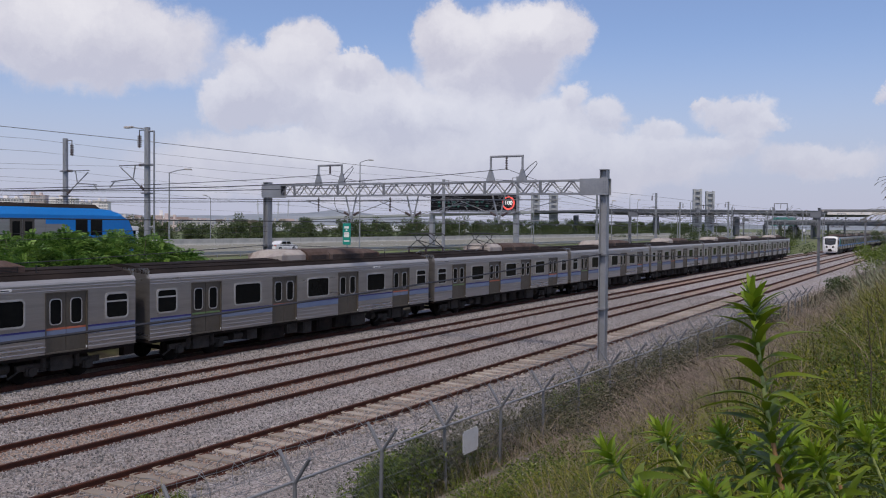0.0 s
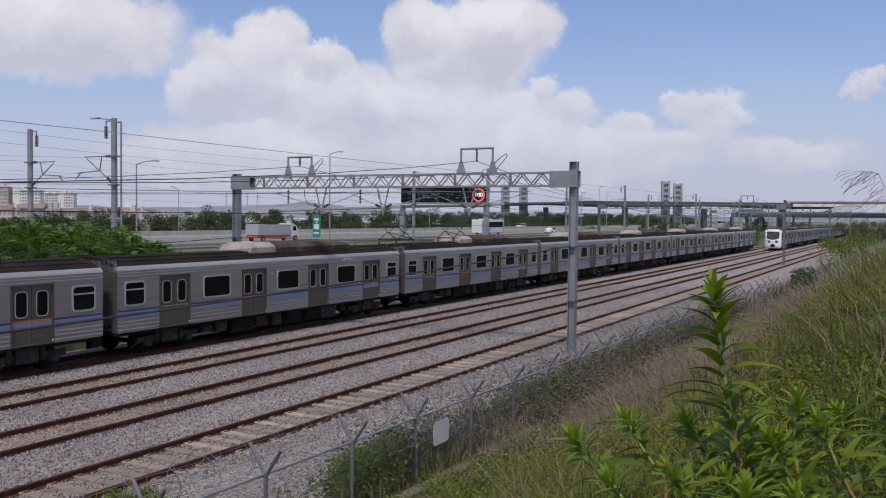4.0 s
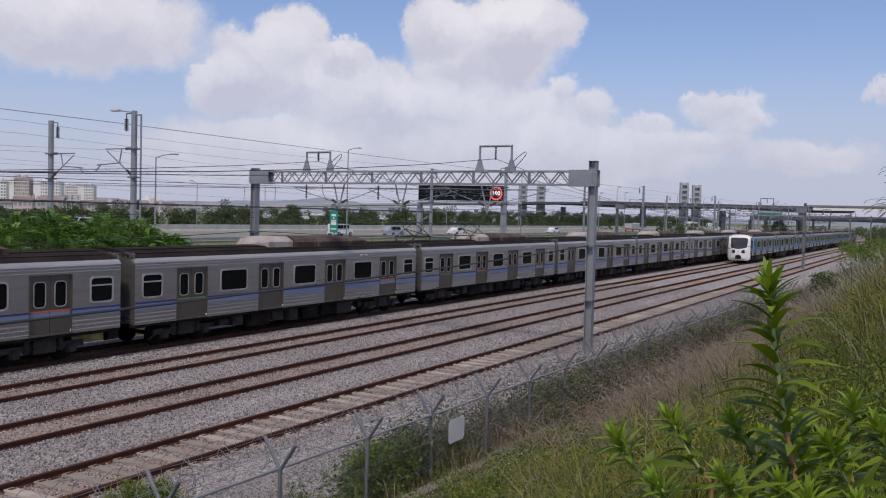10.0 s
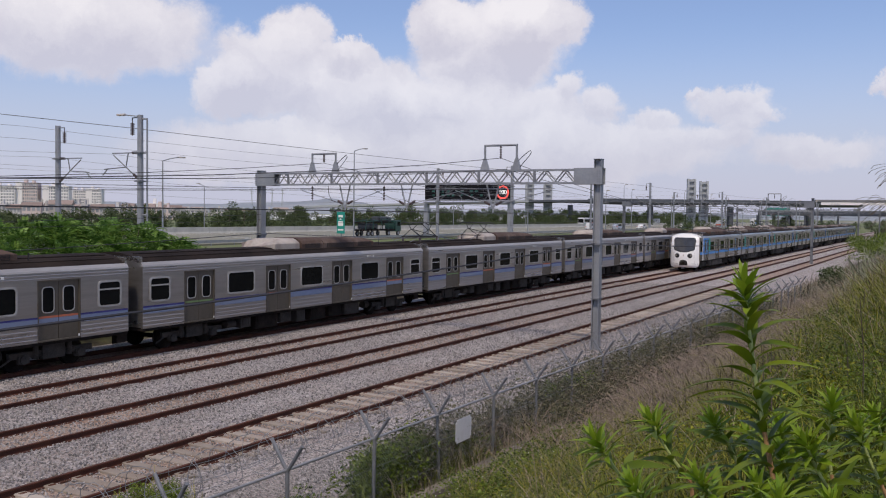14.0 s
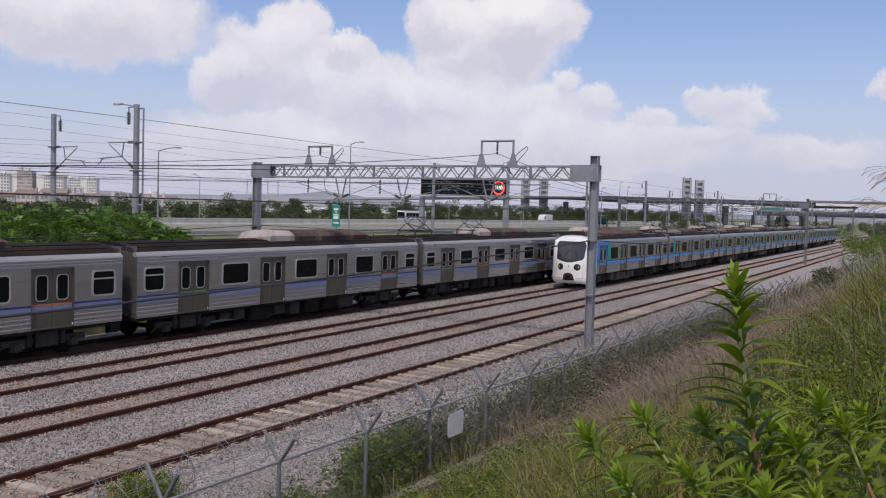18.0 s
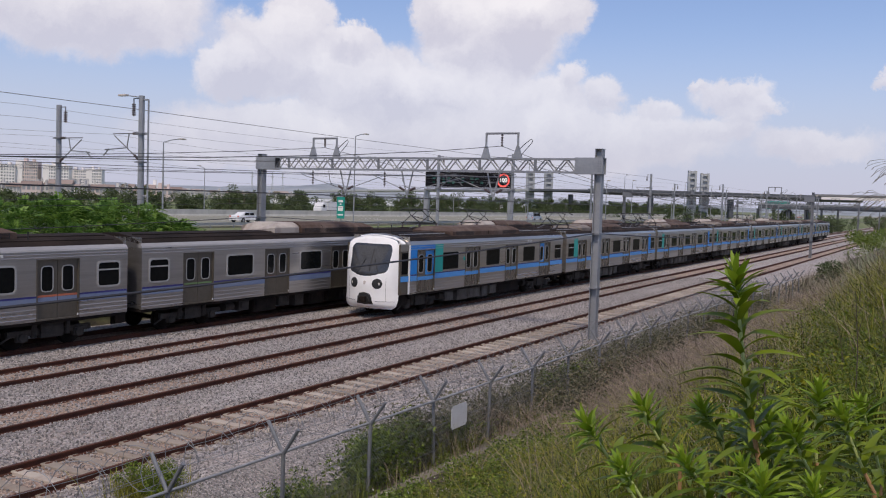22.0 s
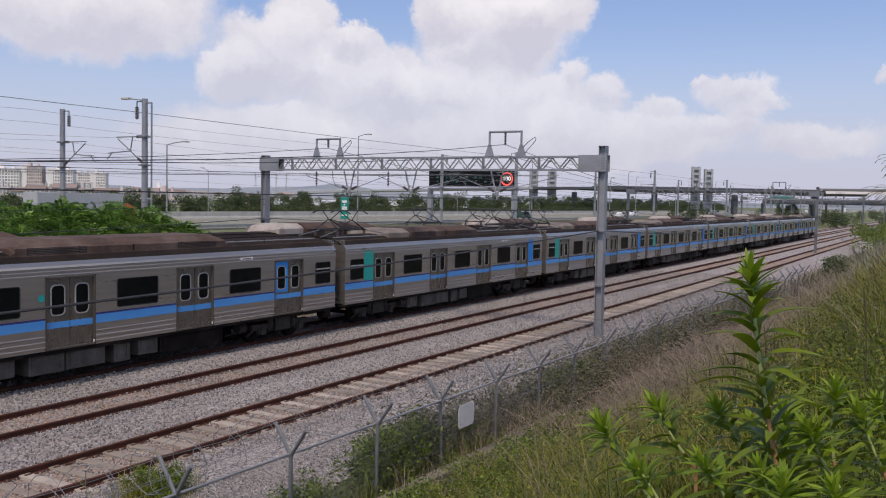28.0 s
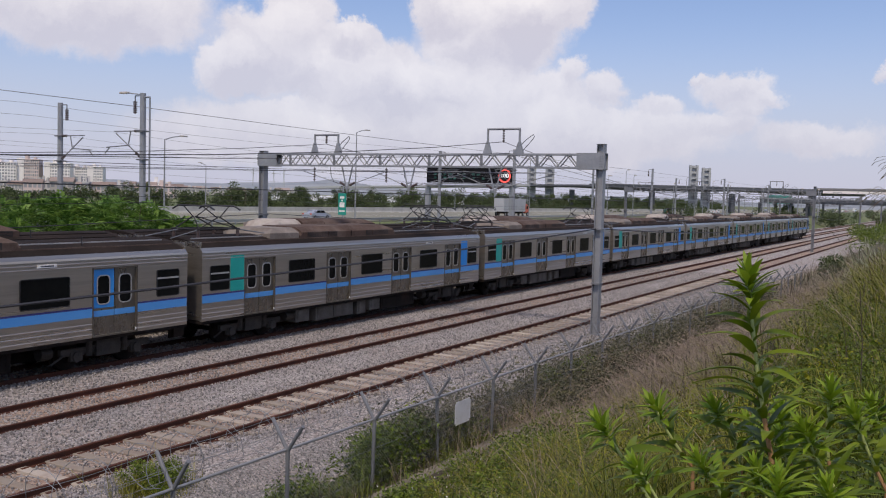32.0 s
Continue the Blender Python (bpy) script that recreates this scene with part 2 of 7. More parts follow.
CANTRAIL = mat("cantrail", (0.36, 0.35, 0.35), (0.47, 0.46, 0.46), 0.8, 0.5, metal=0.3, stretch=(0.2, 1, 1))
DOOR = mat("door_steel", (0.085, 0.074, 0.059), (0.135, 0.119, 0.097), 0.8, 0.5, metal=0.35, fine=10, dirt=(0.13, 0.115, 0.10), dirt_scale=1.2, dirt_amount=0.5)
DOOR_STEEL = mat("door_polished", (0.21, 0.194, 0.172), (0.32, 0.296, 0.262), 0.8, 0.28, metal=0.8, fine=10, stretch=(1, 1, 0.3), dirt=(0.14, 0.125, 0.11), dirt_scale=1.2, dirt_amount=0.5)
DOOR_BLUE = mat("door_blue", (0.02, 0.26, 0.70), (0.04, 0.30, 0.76), 1, 0.45)
ROOF = mat("roof", (0.013, 0.010, 0.009), (0.030, 0.024, 0.022), 0.8, 0.95, bump=0.003, spec=0.12, dirt=(0.042, 0.030, 0.026), dirt_scale=0.5, dirt_amount=0.5)
DUSTY = mat("roof_unit", (0.055, 0.035, 0.028), (0.125, 0.085, 0.070), 1.2, 0.9, bump=0.004, spec=0.25, dirt=(0.18, 0.14, 0.12), dirt_scale=1.0, dirt_amount=0.7)
ROOF_PALE = mat("roof_unit_pale", (0.34, 0.30, 0.27), (0.50, 0.455, 0.415), 1.5, 0.7, dirt=(0.20, 0.15, 0.125), dirt_scale=1.2, dirt_amount=0.7)
ROOF_TAN = mat("roof_unit_tan", (0.17, 0.145, 0.125), (0.28, 0.245, 0.215), 1.5, 0.75, dirt=(0.12, 0.09, 0.075), dirt_scale=1.2, dirt_amount=0.7)
PALE_UNIT = mat("pale_unit", (0.50, 0.46, 0.43), (0.66, 0.62, 0.58), 1.5, 0.6, dirt=(0.33, 0.25, 0.21), dirt_scale=1.4, dirt_amount=0.5)
GLASS_DARK = mat("dark_glass", (0.005, 0.006, 0.007), (0.012, 0.013, 0.013), 0.5, 0.12, rough_var=0.04, spec=0.15)
WINFRAME = mat("window_frame", (0.40, 0.40, 0.40), (0.52, 0.52, 0.52), 2, 0.4, metal=0.4)
STRIPE_LIGHT = mat("stripe_light", (0.13, 0.18, 0.31), (0.19, 0.245, 0.38), 0.7, 0.5, stretch=(0.3, 1, 2), dirt=(0.20, 0.22, 0.27), dirt_scale=0.7, dirt_amount=0.6)
STRIPE_DARK = mat("stripe_dark", (0.022, 0.024, 0.14), (0.04, 0.042, 0.20), 1, 0.5)
STRIPE_BLUE = mat("stripe_blue", (0.06, 0.28, 0.68), (0.09, 0.33, 0.74), 0.7, 0.45, stretch=(0.3, 1, 2))
PANEL_BLUE = mat("panel_blue", (0.004, 0.21, 0.66), (0.010, 0.25, 0.72), 0.7, 0.42)
PANEL_TEAL = mat("panel_teal", (0.002, 0.33, 0.30), (0.006, 0.38, 0.34), 0.7, 0.42)
ORANGE = mat("orange_bar", (0.42, 0.12, 0.065), (0.50, 0.16, 0.09), 1, 0.55)
GREENBAR = mat("green_bar", (0.12, 0.20, 0.08), (0.17, 0.26, 0.11), 1, 0.55)
WHITE = mat("white_shell", (0.86, 0.86, 0.86), (0.91, 0.91, 0.91), 0.6, 0.30, dirt=(0.74, 0.73, 0.71), dirt_scale=1.0, dirt_amount=0.25)
BLACK = mat("black_rubber", (0.012, 0.012, 0.013), (0.028, 0.028, 0.03), 2, 0.7)
# UNDER and UNDER_GREY are darkened: shade beneath the cars is put into them.
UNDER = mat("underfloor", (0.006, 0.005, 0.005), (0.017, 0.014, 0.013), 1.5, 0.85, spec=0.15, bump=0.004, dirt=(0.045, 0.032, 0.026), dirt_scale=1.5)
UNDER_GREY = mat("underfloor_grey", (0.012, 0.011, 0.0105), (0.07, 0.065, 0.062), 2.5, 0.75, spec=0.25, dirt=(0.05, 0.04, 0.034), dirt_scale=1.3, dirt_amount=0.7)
UNDER_PALE = mat("underfloor_pale", (0.075, 0.070, 0.064), (0.155, 0.147, 0.138), 1.6, 0.7, spec=0.3, dirt=(0.05, 0.042, 0.036), dirt_scale=1.4, dirt_amount=0.7)
PLATE = mat("plate_white", (0.70, 0.70, 0.68), (0.80, 0.80, 0.78), 4, 0.5)
SIGN_WHITE = mat("sign_white", (0.70, 0.71, 0.74), (0.80, 0.81, 0.84), 3, 0.5, dirt=(0.55, 0.54, 0.52), dirt_scale=5, dirt_amount=0.4)
INK = mat("ink", (0.03, 0.03, 0.035), (0.06, 0.06, 0.07), 4, 0.6)
SOIL = mat("soil", (0.035, 0.029, 0.018), (0.095, 0.078, 0.05), 0.5, 0.95, bump=0.03, fine=9, dirt=(0.08, 0.11, 0.035), dirt_scale=0.25, dirt_amount=0.9)
GRASS = mat("grass", (0.020, 0.032, 0.002), (0.175, 0.205, 0.015), 0.25, 0.6, by="island", spread=0.7, sss=0.25)
GRASS_YELLOW = mat("grass_yellow", (0.085, 0.088, 0.006), (0.31, 0.30, 0.032), 0.25, 0.65, by="island", spread=0.7, sss=0.25)
DRY = mat("dry_weeds", (0.030, 0.022, 0.017), (0.38, 0.30, 0.22), 0.4, 0.85, by="island", spread=0.7)
LEAF = mat("leaf", (0.075, 0.125, 0.004), (0.20, 0.265, 0.014), 6, 0.5, by="object", spread=0.8, sss=0.3)
LEAF_YOUNG = mat("leaf_young", (0.15, 0.26, 0.010), (0.27, 0.37, 0.026), 6, 0.5, by="object", spread=0.8, sss=0.3)
WEED_LEAF = mat("weed_leaf", (0.022, 0.044, 0.002), (0.185, 0.245, 0.012), 0.8, 0.55, by="island", spread=0.8, sss=0.3)
STEM = mat("stem", (0.30, 0.36, 0.11), (0.42, 0.46, 0.18), 6, 0.6)
STEM_RED = mat("stem_red", (0.30, 0.15, 0.07), (0.40, 0.24, 0.11), 6, 0.6)
WEED_YELLOW = mat("weed_yellow", (0.06, 0.068, 0.003), (0.36, 0.36, 0.022), 0.5, 0.6, by="island", spread=0.7, sss=0.25)
WEED_DULL = mat("weed_dull", (0.055, 0.06, 0.03), (0.22, 0.21, 0.13), 0.5, 0.7, by="island", spread=0.7, sss=0.2)
REED = mat("reed", (0.13, 0.15, 0.085), (0.34, 0.36, 0.24), 0.5, 0.6, by="island", spread=0.7, sss=0.25)
THICKET = mat("thicket_leaf", (0.022, 0.07, 0.005), (0.19, 0.34, 0.05), 0.45, 0.6, by="island", spread=0.7, sss=0.25)
SPRAY_DEEP = mat("spray_deep", (0.030, 0.085, 0.010), (0.10, 0.20, 0.03), 0.5, 0.6, by="island", spread=0.8, sss=0.3)
SPRAY = mat("spray", (0.075, 0.18, 0.028), (0.19, 0.33, 0.07), 0.5, 0.6, by="island", spread=0.8, sss=0.3)
SPRAY_LIGHT = mat("spray_light", (0.13, 0.255, 0.035), (0.28, 0.42, 0.09), 0.5, 0.6, by="island", spread=0.8, sss=0.3)
BUSH = mat("bush_leaf", (0.022, 0.050, 0.003), (0.22, 0.30, 0.03), 0.5, 0.6, by="island", spread=0.7, sss=0.25)
TREE = mat("tree_leaf", (0.034, 0.056, 0.020), (0.105, 0.140, 0.048), 0.15, 0.7, by="island", spread=0.7, sss=0.15)
BARK = mat("bark", (0.07, 0.055, 0.04), (0.13, 0.10, 0.075), 3, 0.9, bump=0.01)
ASPHALT = mat("asphalt", (0.19, 0.186, 0.145), (0.27, 0.262, 0.205), 0.05, 0.9, fine=30, stretch=(0.2, 1, 1))
BARRIER = mat("barrier", (0.40, 0.40, 0.375), (0.52, 0.52, 0.49), 0.3, 0.85, dirt=(0.28, 0.28, 0.27), dirt_scale=0.4)
FIELD = mat("field", (0.075, 0.115, 0.035), (0.16, 0.19, 0.07), 0.02, 0.95, fine=20, dirt=(0.20, 0.19, 0.12), dirt_scale=0.012, dirt_amount=0.8)
BRIDGE = mat("bridge", (0.070, 0.080, 0.095), (0.105, 0.115, 0.13), 0.05, 0.85)
PYLON = mat("pylon", (0.33, 0.35, 0.37), (0.45, 0.47, 0.48), 0.1, 0.85)
APT_WHITE = mat("apartment_white", (0.76, 0.73, 0.72), (0.86, 0.83, 0.81), 0.03, 0.85)
APT_TAN = mat("apartment_tan", (0.58, 0.48, 0.45), (0.68, 0.58, 0.55), 0.03, 0.85)
SCREEN = mat("windscreen_glass", (0.022, 0.024, 0.028), (0.06, 0.063, 0.07), 1.2, 0.05, rough_var=0.02, spec=0.6)
FAR_GLASS = mat("far_glass", (0.20, 0.21, 0.23), (0.34, 0.35, 0.37), 0.1, 0.3, by="object")
HOUSE_WALL = mat("house_wall", (0.40, 0.38, 0.36), (0.58, 0.56, 0.54), 0.1, 0.85, by="object", spread=0.7)
HOUSE_ROOF = mat("house_roof", (0.20, 0.15, 0.13), (0.36, 0.29, 0.26), 0.2, 0.85, by="object", spread=0.7)
GREENHOUSE = mat("greenhouse", (0.52, 0.54, 0.56), (0.66, 0.68, 0.70), 0.05, 0.5)
# Distance haze is put into this pale blue-grey.
HILL_HAZED = mat("hill", (0.22, 0.255, 0.29), (0.33, 0.355, 0.385), 0.01, 0.95)
CLADDING = mat("cladding", (0.15, 0.155, 0.165), (0.22, 0.225, 0.235), 0.08, 0.7)
LED_BLACK = mat("led_black", (0.008, 0.008, 0.010), (0.014, 0.014, 0.017), 1, 0.8, spec=0.1)
LED_GREEN = glow("led_green", (0.03, 0.13, 0.11), 0.12)
LED_RED = glow("led_red", (0.95, 0.10, 0.08), 0.9)
LED_WHITE = glow("led_white", (0.85, 0.85, 0.82), 0.8)
SIGN_GREEN = mat("sign_green", (0.005, 0.25, 0.20), (0.01, 0.30, 0.24), 1, 0.4)
CAR_WHITE = mat("car_white", (0.68, 0.69, 0.70), (0.76, 0.77, 0.78), 1, 0.25)
CAR_SILVER = mat("car_silver", (0.40, 0.43, 0.48), (0.48, 0.51, 0.56), 1, 0.3, metal=0.5)
CAR_DARK = mat("car_dark", (0.03, 0.035, 0.04), (0.06, 0.065, 0.07), 1, 0.3)
CAR_RED = mat("car_red", (0.55, 0.10, 0.05), (0.62, 0.14, 0.07), 1, 0.35)
CAR_GREEN = mat("car_green", (0.012, 0.05, 0.04), (0.02, 0.07, 0.055), 1, 0.4)
TRAIL = mat("trailer_grey", (0.36, 0.38, 0.40), (0.46, 0.48, 0.50), 0.6, 0.5)

# ---------------------------------------------------------------- mesh helpers


def mesh_ob(name, bm, material, smooth=False):
    me = bpy.data.meshes.new(name)
    bm.normal_update()
    bm.to_mesh(me)
    bm.free()
    for m in material if isinstance(material, (list, tuple)) else [material]:
        me.materials.append(m)
    if smooth:
        me.shade_smooth()
    return new(name, me)


def part(name, bm, material, parent, label="", smooth=False, at=None):
    ob = mesh_ob(name, bm, material, smooth)
    ob.parent = parent
    if at is not None:
        ob.matrix_basis = at
    return tagged(ob, label) if label else ob


def share(src, parent, m, name=""):
    """Another part on the mesh of src."""
    ob = new(name or src.name.split(".")[0], src.data)
    ob.parent = parent
    ob.matrix_basis = m
    return ob


def thing(name, label, category, m=None, group="", kind=""):
    ob = new(name)
    ob.empty_display_size = 0.2
    if m is not None:
        ob.matrix_basis = m
    return tagged(ob, label, category, group, kind)


def box(bm, x0, x1, y0, y1, z0, z1, bevel=0.0, mi=0):
    vs = [bm.verts.new((x, y, z)) for x in (x0, x1) for y in (y0, y1) for z in (z0, z1)]
    fs = [bm.faces.new([vs[i] for i in f]) for f in ((0, 1, 3, 2), (4, 6, 7, 5), (0, 4, 5, 1), (2, 3, 7, 6), (0, 2, 6, 4), (1, 5, 7, 3))]
    for f in fs:
        f.material_index = mi
    if bevel:
        es = list({e for f in fs for e in f.edges})
        bmesh.ops.bevel(bm, geom=es, offset=bevel, segments=2, affect="EDGES", profile=0.6)
    return bm


def boxes(*dims, bevel=0.0):
    bm = bmesh.new()
    for d in dims:
        box(bm, *d, bevel=bevel)
    return bm


def tube(bm, pts, r, n=6, r2=None):
    """A rod or wire along pts; it tapers to r2."""
    pts = [Vector(p) for p in pts]
    rings = []
    for i, p in enumerate(pts):
        d = (pts[min(i + 1, len(pts) - 1)] - pts[max(i - 1, 0)]).normalized()
        a = d.cross(Vector((0, 0, 1)) if abs(d.z) < 0.95 else Vector((1, 0, 0))).normalized()
        b = d.cross(a)
        rad = r if r2 is None else r + (r2 - r) * i / (len(pts) - 1)
        rings.append([bm.verts.new(p + (a * math.cos(2 * math.pi * k / n) + b * math.sin(2 * math.pi * k / n)) * rad) for k in range(n)])
    for u, w in zip(rings, rings[1:]):
        for k in range(n):
            bm.faces.new((u[k], u[(k + 1) % n], w[(k + 1) % n], w[k]))
    bm.faces.new(rings[0][::-1])
    bm.faces.new(rings[-1])
    return bm


def rods(pairs, r, n=6):
    bm = bmesh.new()
    for a, b in pairs:
        tube(bm, (a, b), r, n)
    return bm


def sweep(bm, prof, x0, x1, close=True, xs=None):
    """A section prof of (y, z) drawn out along x."""
    xs = xs or (x0, x1)
    rings = [[bm.verts.new((x, y, z)) for y, z in prof] for x in xs]
    n = len(prof)
    for u, w in zip(rings, rings[1:]):
        for k in range(n if close else n - 1):
            bm.faces.new((u[k], w[k], w[(k + 1) % n], u[(k + 1) % n]))
    if close:
        bm.faces.new(rings[0])
        bm.faces.new(rings[-1][::-1])
    return bm


def soup(name, verts, faces, material, smooth=False):
    me = bpy.data.meshes.new(name)
    me.from_pydata(verts.tolist() if hasattr(verts, "tolist") else verts, [], faces.tolist() if hasattr(faces, "tolist") else faces)
    me.materials.append(material)
    if smooth:
        me.shade_smooth()
    return new(name, me)


# ---------------------------------------------------------------- ground
Y_TRACK = (26.33, 22.28, 18.19, 14.16)


def lerp_list(v, pairs):
    return float(np.interp(v, [p[0] for p in pairs], [p[1] for p in pairs]))


PROFILE = [(-400, 4.2), (-6, 3.9), (-1, 3.7), (0.0, 3.55), (1.2, 3.05), (2.6, 2.3), (4.2, 1.4), (5.8, 0.82), (7.0, 0.56), (8.2, 0.42), (9.4, -0.25), (11, -0.42), (29.5, -0.42), (31, 0.3),
           (34, 1.6), (36, 1.85), (44, 1.85), (52, 0.6), (70, 0.5), (74, 1.0), (146, 1.0), (165, 0.3), (4000, 0.0)]


def ground_z(x, y):
    z = lerp_list(y, PROFILE)
    if -3 < y < 8:
        z += 0.16 * noise.noise((x * 0.25, y * 0.35, 3.1)) * min(1, (8 - y) / 2)
    return z


def build_ground():
    xs = sorted({-3500, -1500, -600, -250, -100, -60, *range(-40, 80, 2), *range(80, 200, 10), *range(200, 600, 50), 800, 1200, 2000, 4500})
    ys = sorted({-3000, -800, -200, -60, -20, -10, *[i * 0.7 - 6 for i in range(23)], *[p[0] for p in PROFILE[1:]], 48, 60, 90, 110, 170, 240, 400, 700, 1200, 2200})
    verts = [(x, y, ground_z(x, y)) for y in ys for x in xs]
    n = len(xs)
    faces = [(j * n + i, j * n + i + 1, (j + 1) * n + i + 1, (j + 1) * n + i) for j in range(len(ys) - 1) for i in range(n - 1)]
    me = bpy.data.meshes.new("ground")
    me.from_pydata(verts, [], faces)
    me.materials.append(SOIL)
    me.materials.append(FIELD)
    k = 0
    for j in range(len(ys) - 1):
        for i in range(n - 1):
            me.polygons[k].material_index = 1 if ys[j] > 43 or ys[j] < -20 or xs[i] > 150 or xs[i] < -60 else 0
            k += 1
    me.shade_smooth()
    tagged(new("ground", me), "grassy earth bank and flat green fields beside the railway", "ground", kind="structure")


build_ground()


def build_bed():
    """The ballast bed with a shallow shoulder at each track and a dip between tracks."""
    ys = [9.6, 10.6, 11.8]
    zs = [-0.42, -0.2, -0.1]
    prof = list(zip(ys, zs))
    for yc in sorted(Y_TRACK):
        prof += [(yc - 1.75, -0.10), (yc - 1.35, -0.13), (yc - 0.80, -0.16), (yc + 0.80, -0.16), (yc + 1.35, -0.13), (yc + 1.75, -0.10)]
    prof += [(28.8, -0.15), (29.6, -0.42)]
    xs = [-60 + i * 2.0 for i in range(0, 80)] + [100 + i * 20 for i in range(0, 36)]
    bm = bmesh.new()
    rows = [[bm.verts.new((x, y, z + 0.035 * noise.noise((x * 0.5, y * 0.7, 0)))) for y, z in prof] for x in xs]
    for u, w in zip(rows, rows[1:]):
        for k in range(len(prof) - 1):
            f = bm.faces.new((u[k], w[k], w[k + 1], u[k + 1]))
            yc = (prof[k][0] + prof[k + 1][0]) / 2
            f.material_index = 1 if any(abs(yc - t) < 1.0 for t in Y_TRACK) else 0
    ob = mesh_ob("ballast_bed", bm, [BALLAST, BALLAST_BROWN], True)
    tagged(ob, "grey crushed stone ballast bed, rusty brown between the rails", "ballast", kind="structure")


build_bed()


def build_stones():
    """Loose ballast stones on the near part of the bed."""
    rng = np.random.default_rng(5)
    n = 150000
    x = 4 + 66 * rng.random(n) ** 1.3
    y = 9.9 + 15.2 * rng.random(n) ** 1.15
    keep = np.ones(n, bool)
    for yc in Y_TRACK:
        keep &= ~((np.abs(y - yc) < 0.88) & (rng.random(n) < 0.3))
    x, y = x[keep], y[keep]
    n = len(x)
    z = np.interp(y, [9.9, 10.6, 11.8, 25.5], [-0.34, -0.2, -0.1, -0.1])
    for yc in Y_TRACK:
        z = np.where(np.abs(y - yc) < 0.95, -0.15, z)
    base = np.array([(1, 0, 0), (-1, 0, 0), (0, 1, 0), (0, -1, 0), (0, 0, 1), (0, 0, -1)], float)
    tri = np.array([(0, 2, 4), (2, 1, 4), (1, 3, 4), (3, 0, 4), (2, 0, 5), (1, 2, 5), (3, 1, 5), (0, 3, 5)])
    s = rng.uniform(0.014, 0.029, (n, 1, 1)) * (1 + 0.035 * (y[:, None, None] - 10))
    v = base[None] * s * rng.uniform(0.6, 1.25, (n, 6, 1))
    a = rng.uniform(0, 6.28, n)
    b = rng.uniform(-0.9, 0.9, n)
    ca, sa_, cb, sb = np.cos(a), np.sin(a), np.cos(b), np.sin(b)
    vx = v[..., 0] * ca[:, None] - v[..., 1] * sa_[:, None]
    vy = v[..., 0] * sa_[:, None] + v[..., 1] * ca[:, None]
    vz = v[..., 2]
    vy, vz = vy * cb[:, None] - vz * sb[:, None], vy * sb[:, None] + vz * cb[:, None]
    verts = np.stack([vx + x[:, None], vy + y[:, None], vz + z[:, None] + 0.012], -1).reshape(-1, 3)
    faces = (tri[None] + 6 * np.arange(n)[:, None, None]).reshape(-1, 3)
    tagged(soup("ballast_stones", verts, faces, STONE), "loose angular grey ballast stones between the tracks", "stones", kind="stuff")


build_stones()

# ---------------------------------------------------------------- tracks
RAIL_PROF = [(-0.065, -0.15), (0.065, -0.15), (0.065, -0.138), (0.014, -0.12), (0.010, -0.045), (0.036, -0.03), (0.036, -0.004), (0.028, 0.0), (-0.028, 0.0), (-0.036, -0.004),
             (-0.036, -0.03), (-0.010, -0.045), (-0.014, -0.12), (-0.065, -0.138)]


def build_tracks():
    for i, yc in enumerate(Y_TRACK):
        tr = thing("railway_track", "rusty steel rails on concrete sleepers set in ballast", "railway track", pose(0, yc, 0), "parallel tracks", "structure")
        for s in (-1, 1):
            part("rail", sweep(bmesh.new(), [(y + s * 0.7525, z) for y, z in RAIL_PROF], -60, 700), RUST, tr)
        if i < 3:
            continue
        sl = None
        top = (-0.155, -0.15, -0.145, -0.118)[i]
        for k in range(110 if i == 3 else 70):
            m = pose(2 + k * 0.62, 0, random.uniform(-0.008, 0.006), 0, 0, random.uniform(-0.8, 0.8))
            if sl is None:
                bm = bmesh.new()
                for s in (-1, 1):
                    prof = [(-0.13, -0.3), (0.13, -0.3), (0.115, top + 0.0), (0.10, top + 0.012), (-0.10, top + 0.012), (-0.115, top)]
                    vs = [[bm.verts.new((px_, yy, pz + (0.0 if abs(yy) > 0.4 else -0.015))) for px_, pz in prof] for yy in ((0.02, 0.5, 1.22) if s > 0 else (-1.22, -0.5, 0.02))]
                    for u, w in zip(vs, vs[1:]):
                        for q in range(6):
                            bm.faces.new((u[q], u[(q + 1) % 6], w[(q + 1) % 6], w[q]))
                    bm.faces.new(vs[0][::-1])
                    bm.faces.new(vs[-1])
                sl = part("sleeper", bm, SLEEPER, tr, at=m)
                bm = boxes((-0.07, 0.07, 0.84, 0.92, -0.13, -0.095), (-0.07, 0.07, 0.60, 0.665, -0.13, -0.095), (-0.07, 0.07, -0.92, -0.84, -0.13, -0.095), (-0.07, 0.07, -0.665, -0.60, -0.13, -0.095))
                part("rail_clip", bm, RUST, sl)
                clip = sl.children[0]
            else:
                so = share(sl, tr, m)
                share(clip, so, Matrix())


build_tracks()

# ---------------------------------------------------------------- metro trains
SIDE = 1.56
DOORS = (3.1, 7.7, 12.3, 16.9)


def side_profile(z0, z1):
    """Outer skin of the near side, with pressed ribs, from z0 to z1, and its back."""
    pts = [(-SIDE, z0)]
    for z, d in [(1.03, 0), (1.05, 0.012), (1.07, 0), (1.17, 0), (1.19, 0.012), (1.21, 0), (1.31, 0), (1.33, 0.012), (1.35, 0), (2.93, 0), (2.95, 0.012), (2.97, 0), (3.03, 0), (3.05, 0.012), (3.07, 0), (3.12, 0.0)]:
        if z0 < z < z1:
            pts.append((-SIDE - d, z))
    pts.append((-SIDE, z1))
    return pts + [(-SIDE + 0.09, z1), (-SIDE + 0.09, z0)]


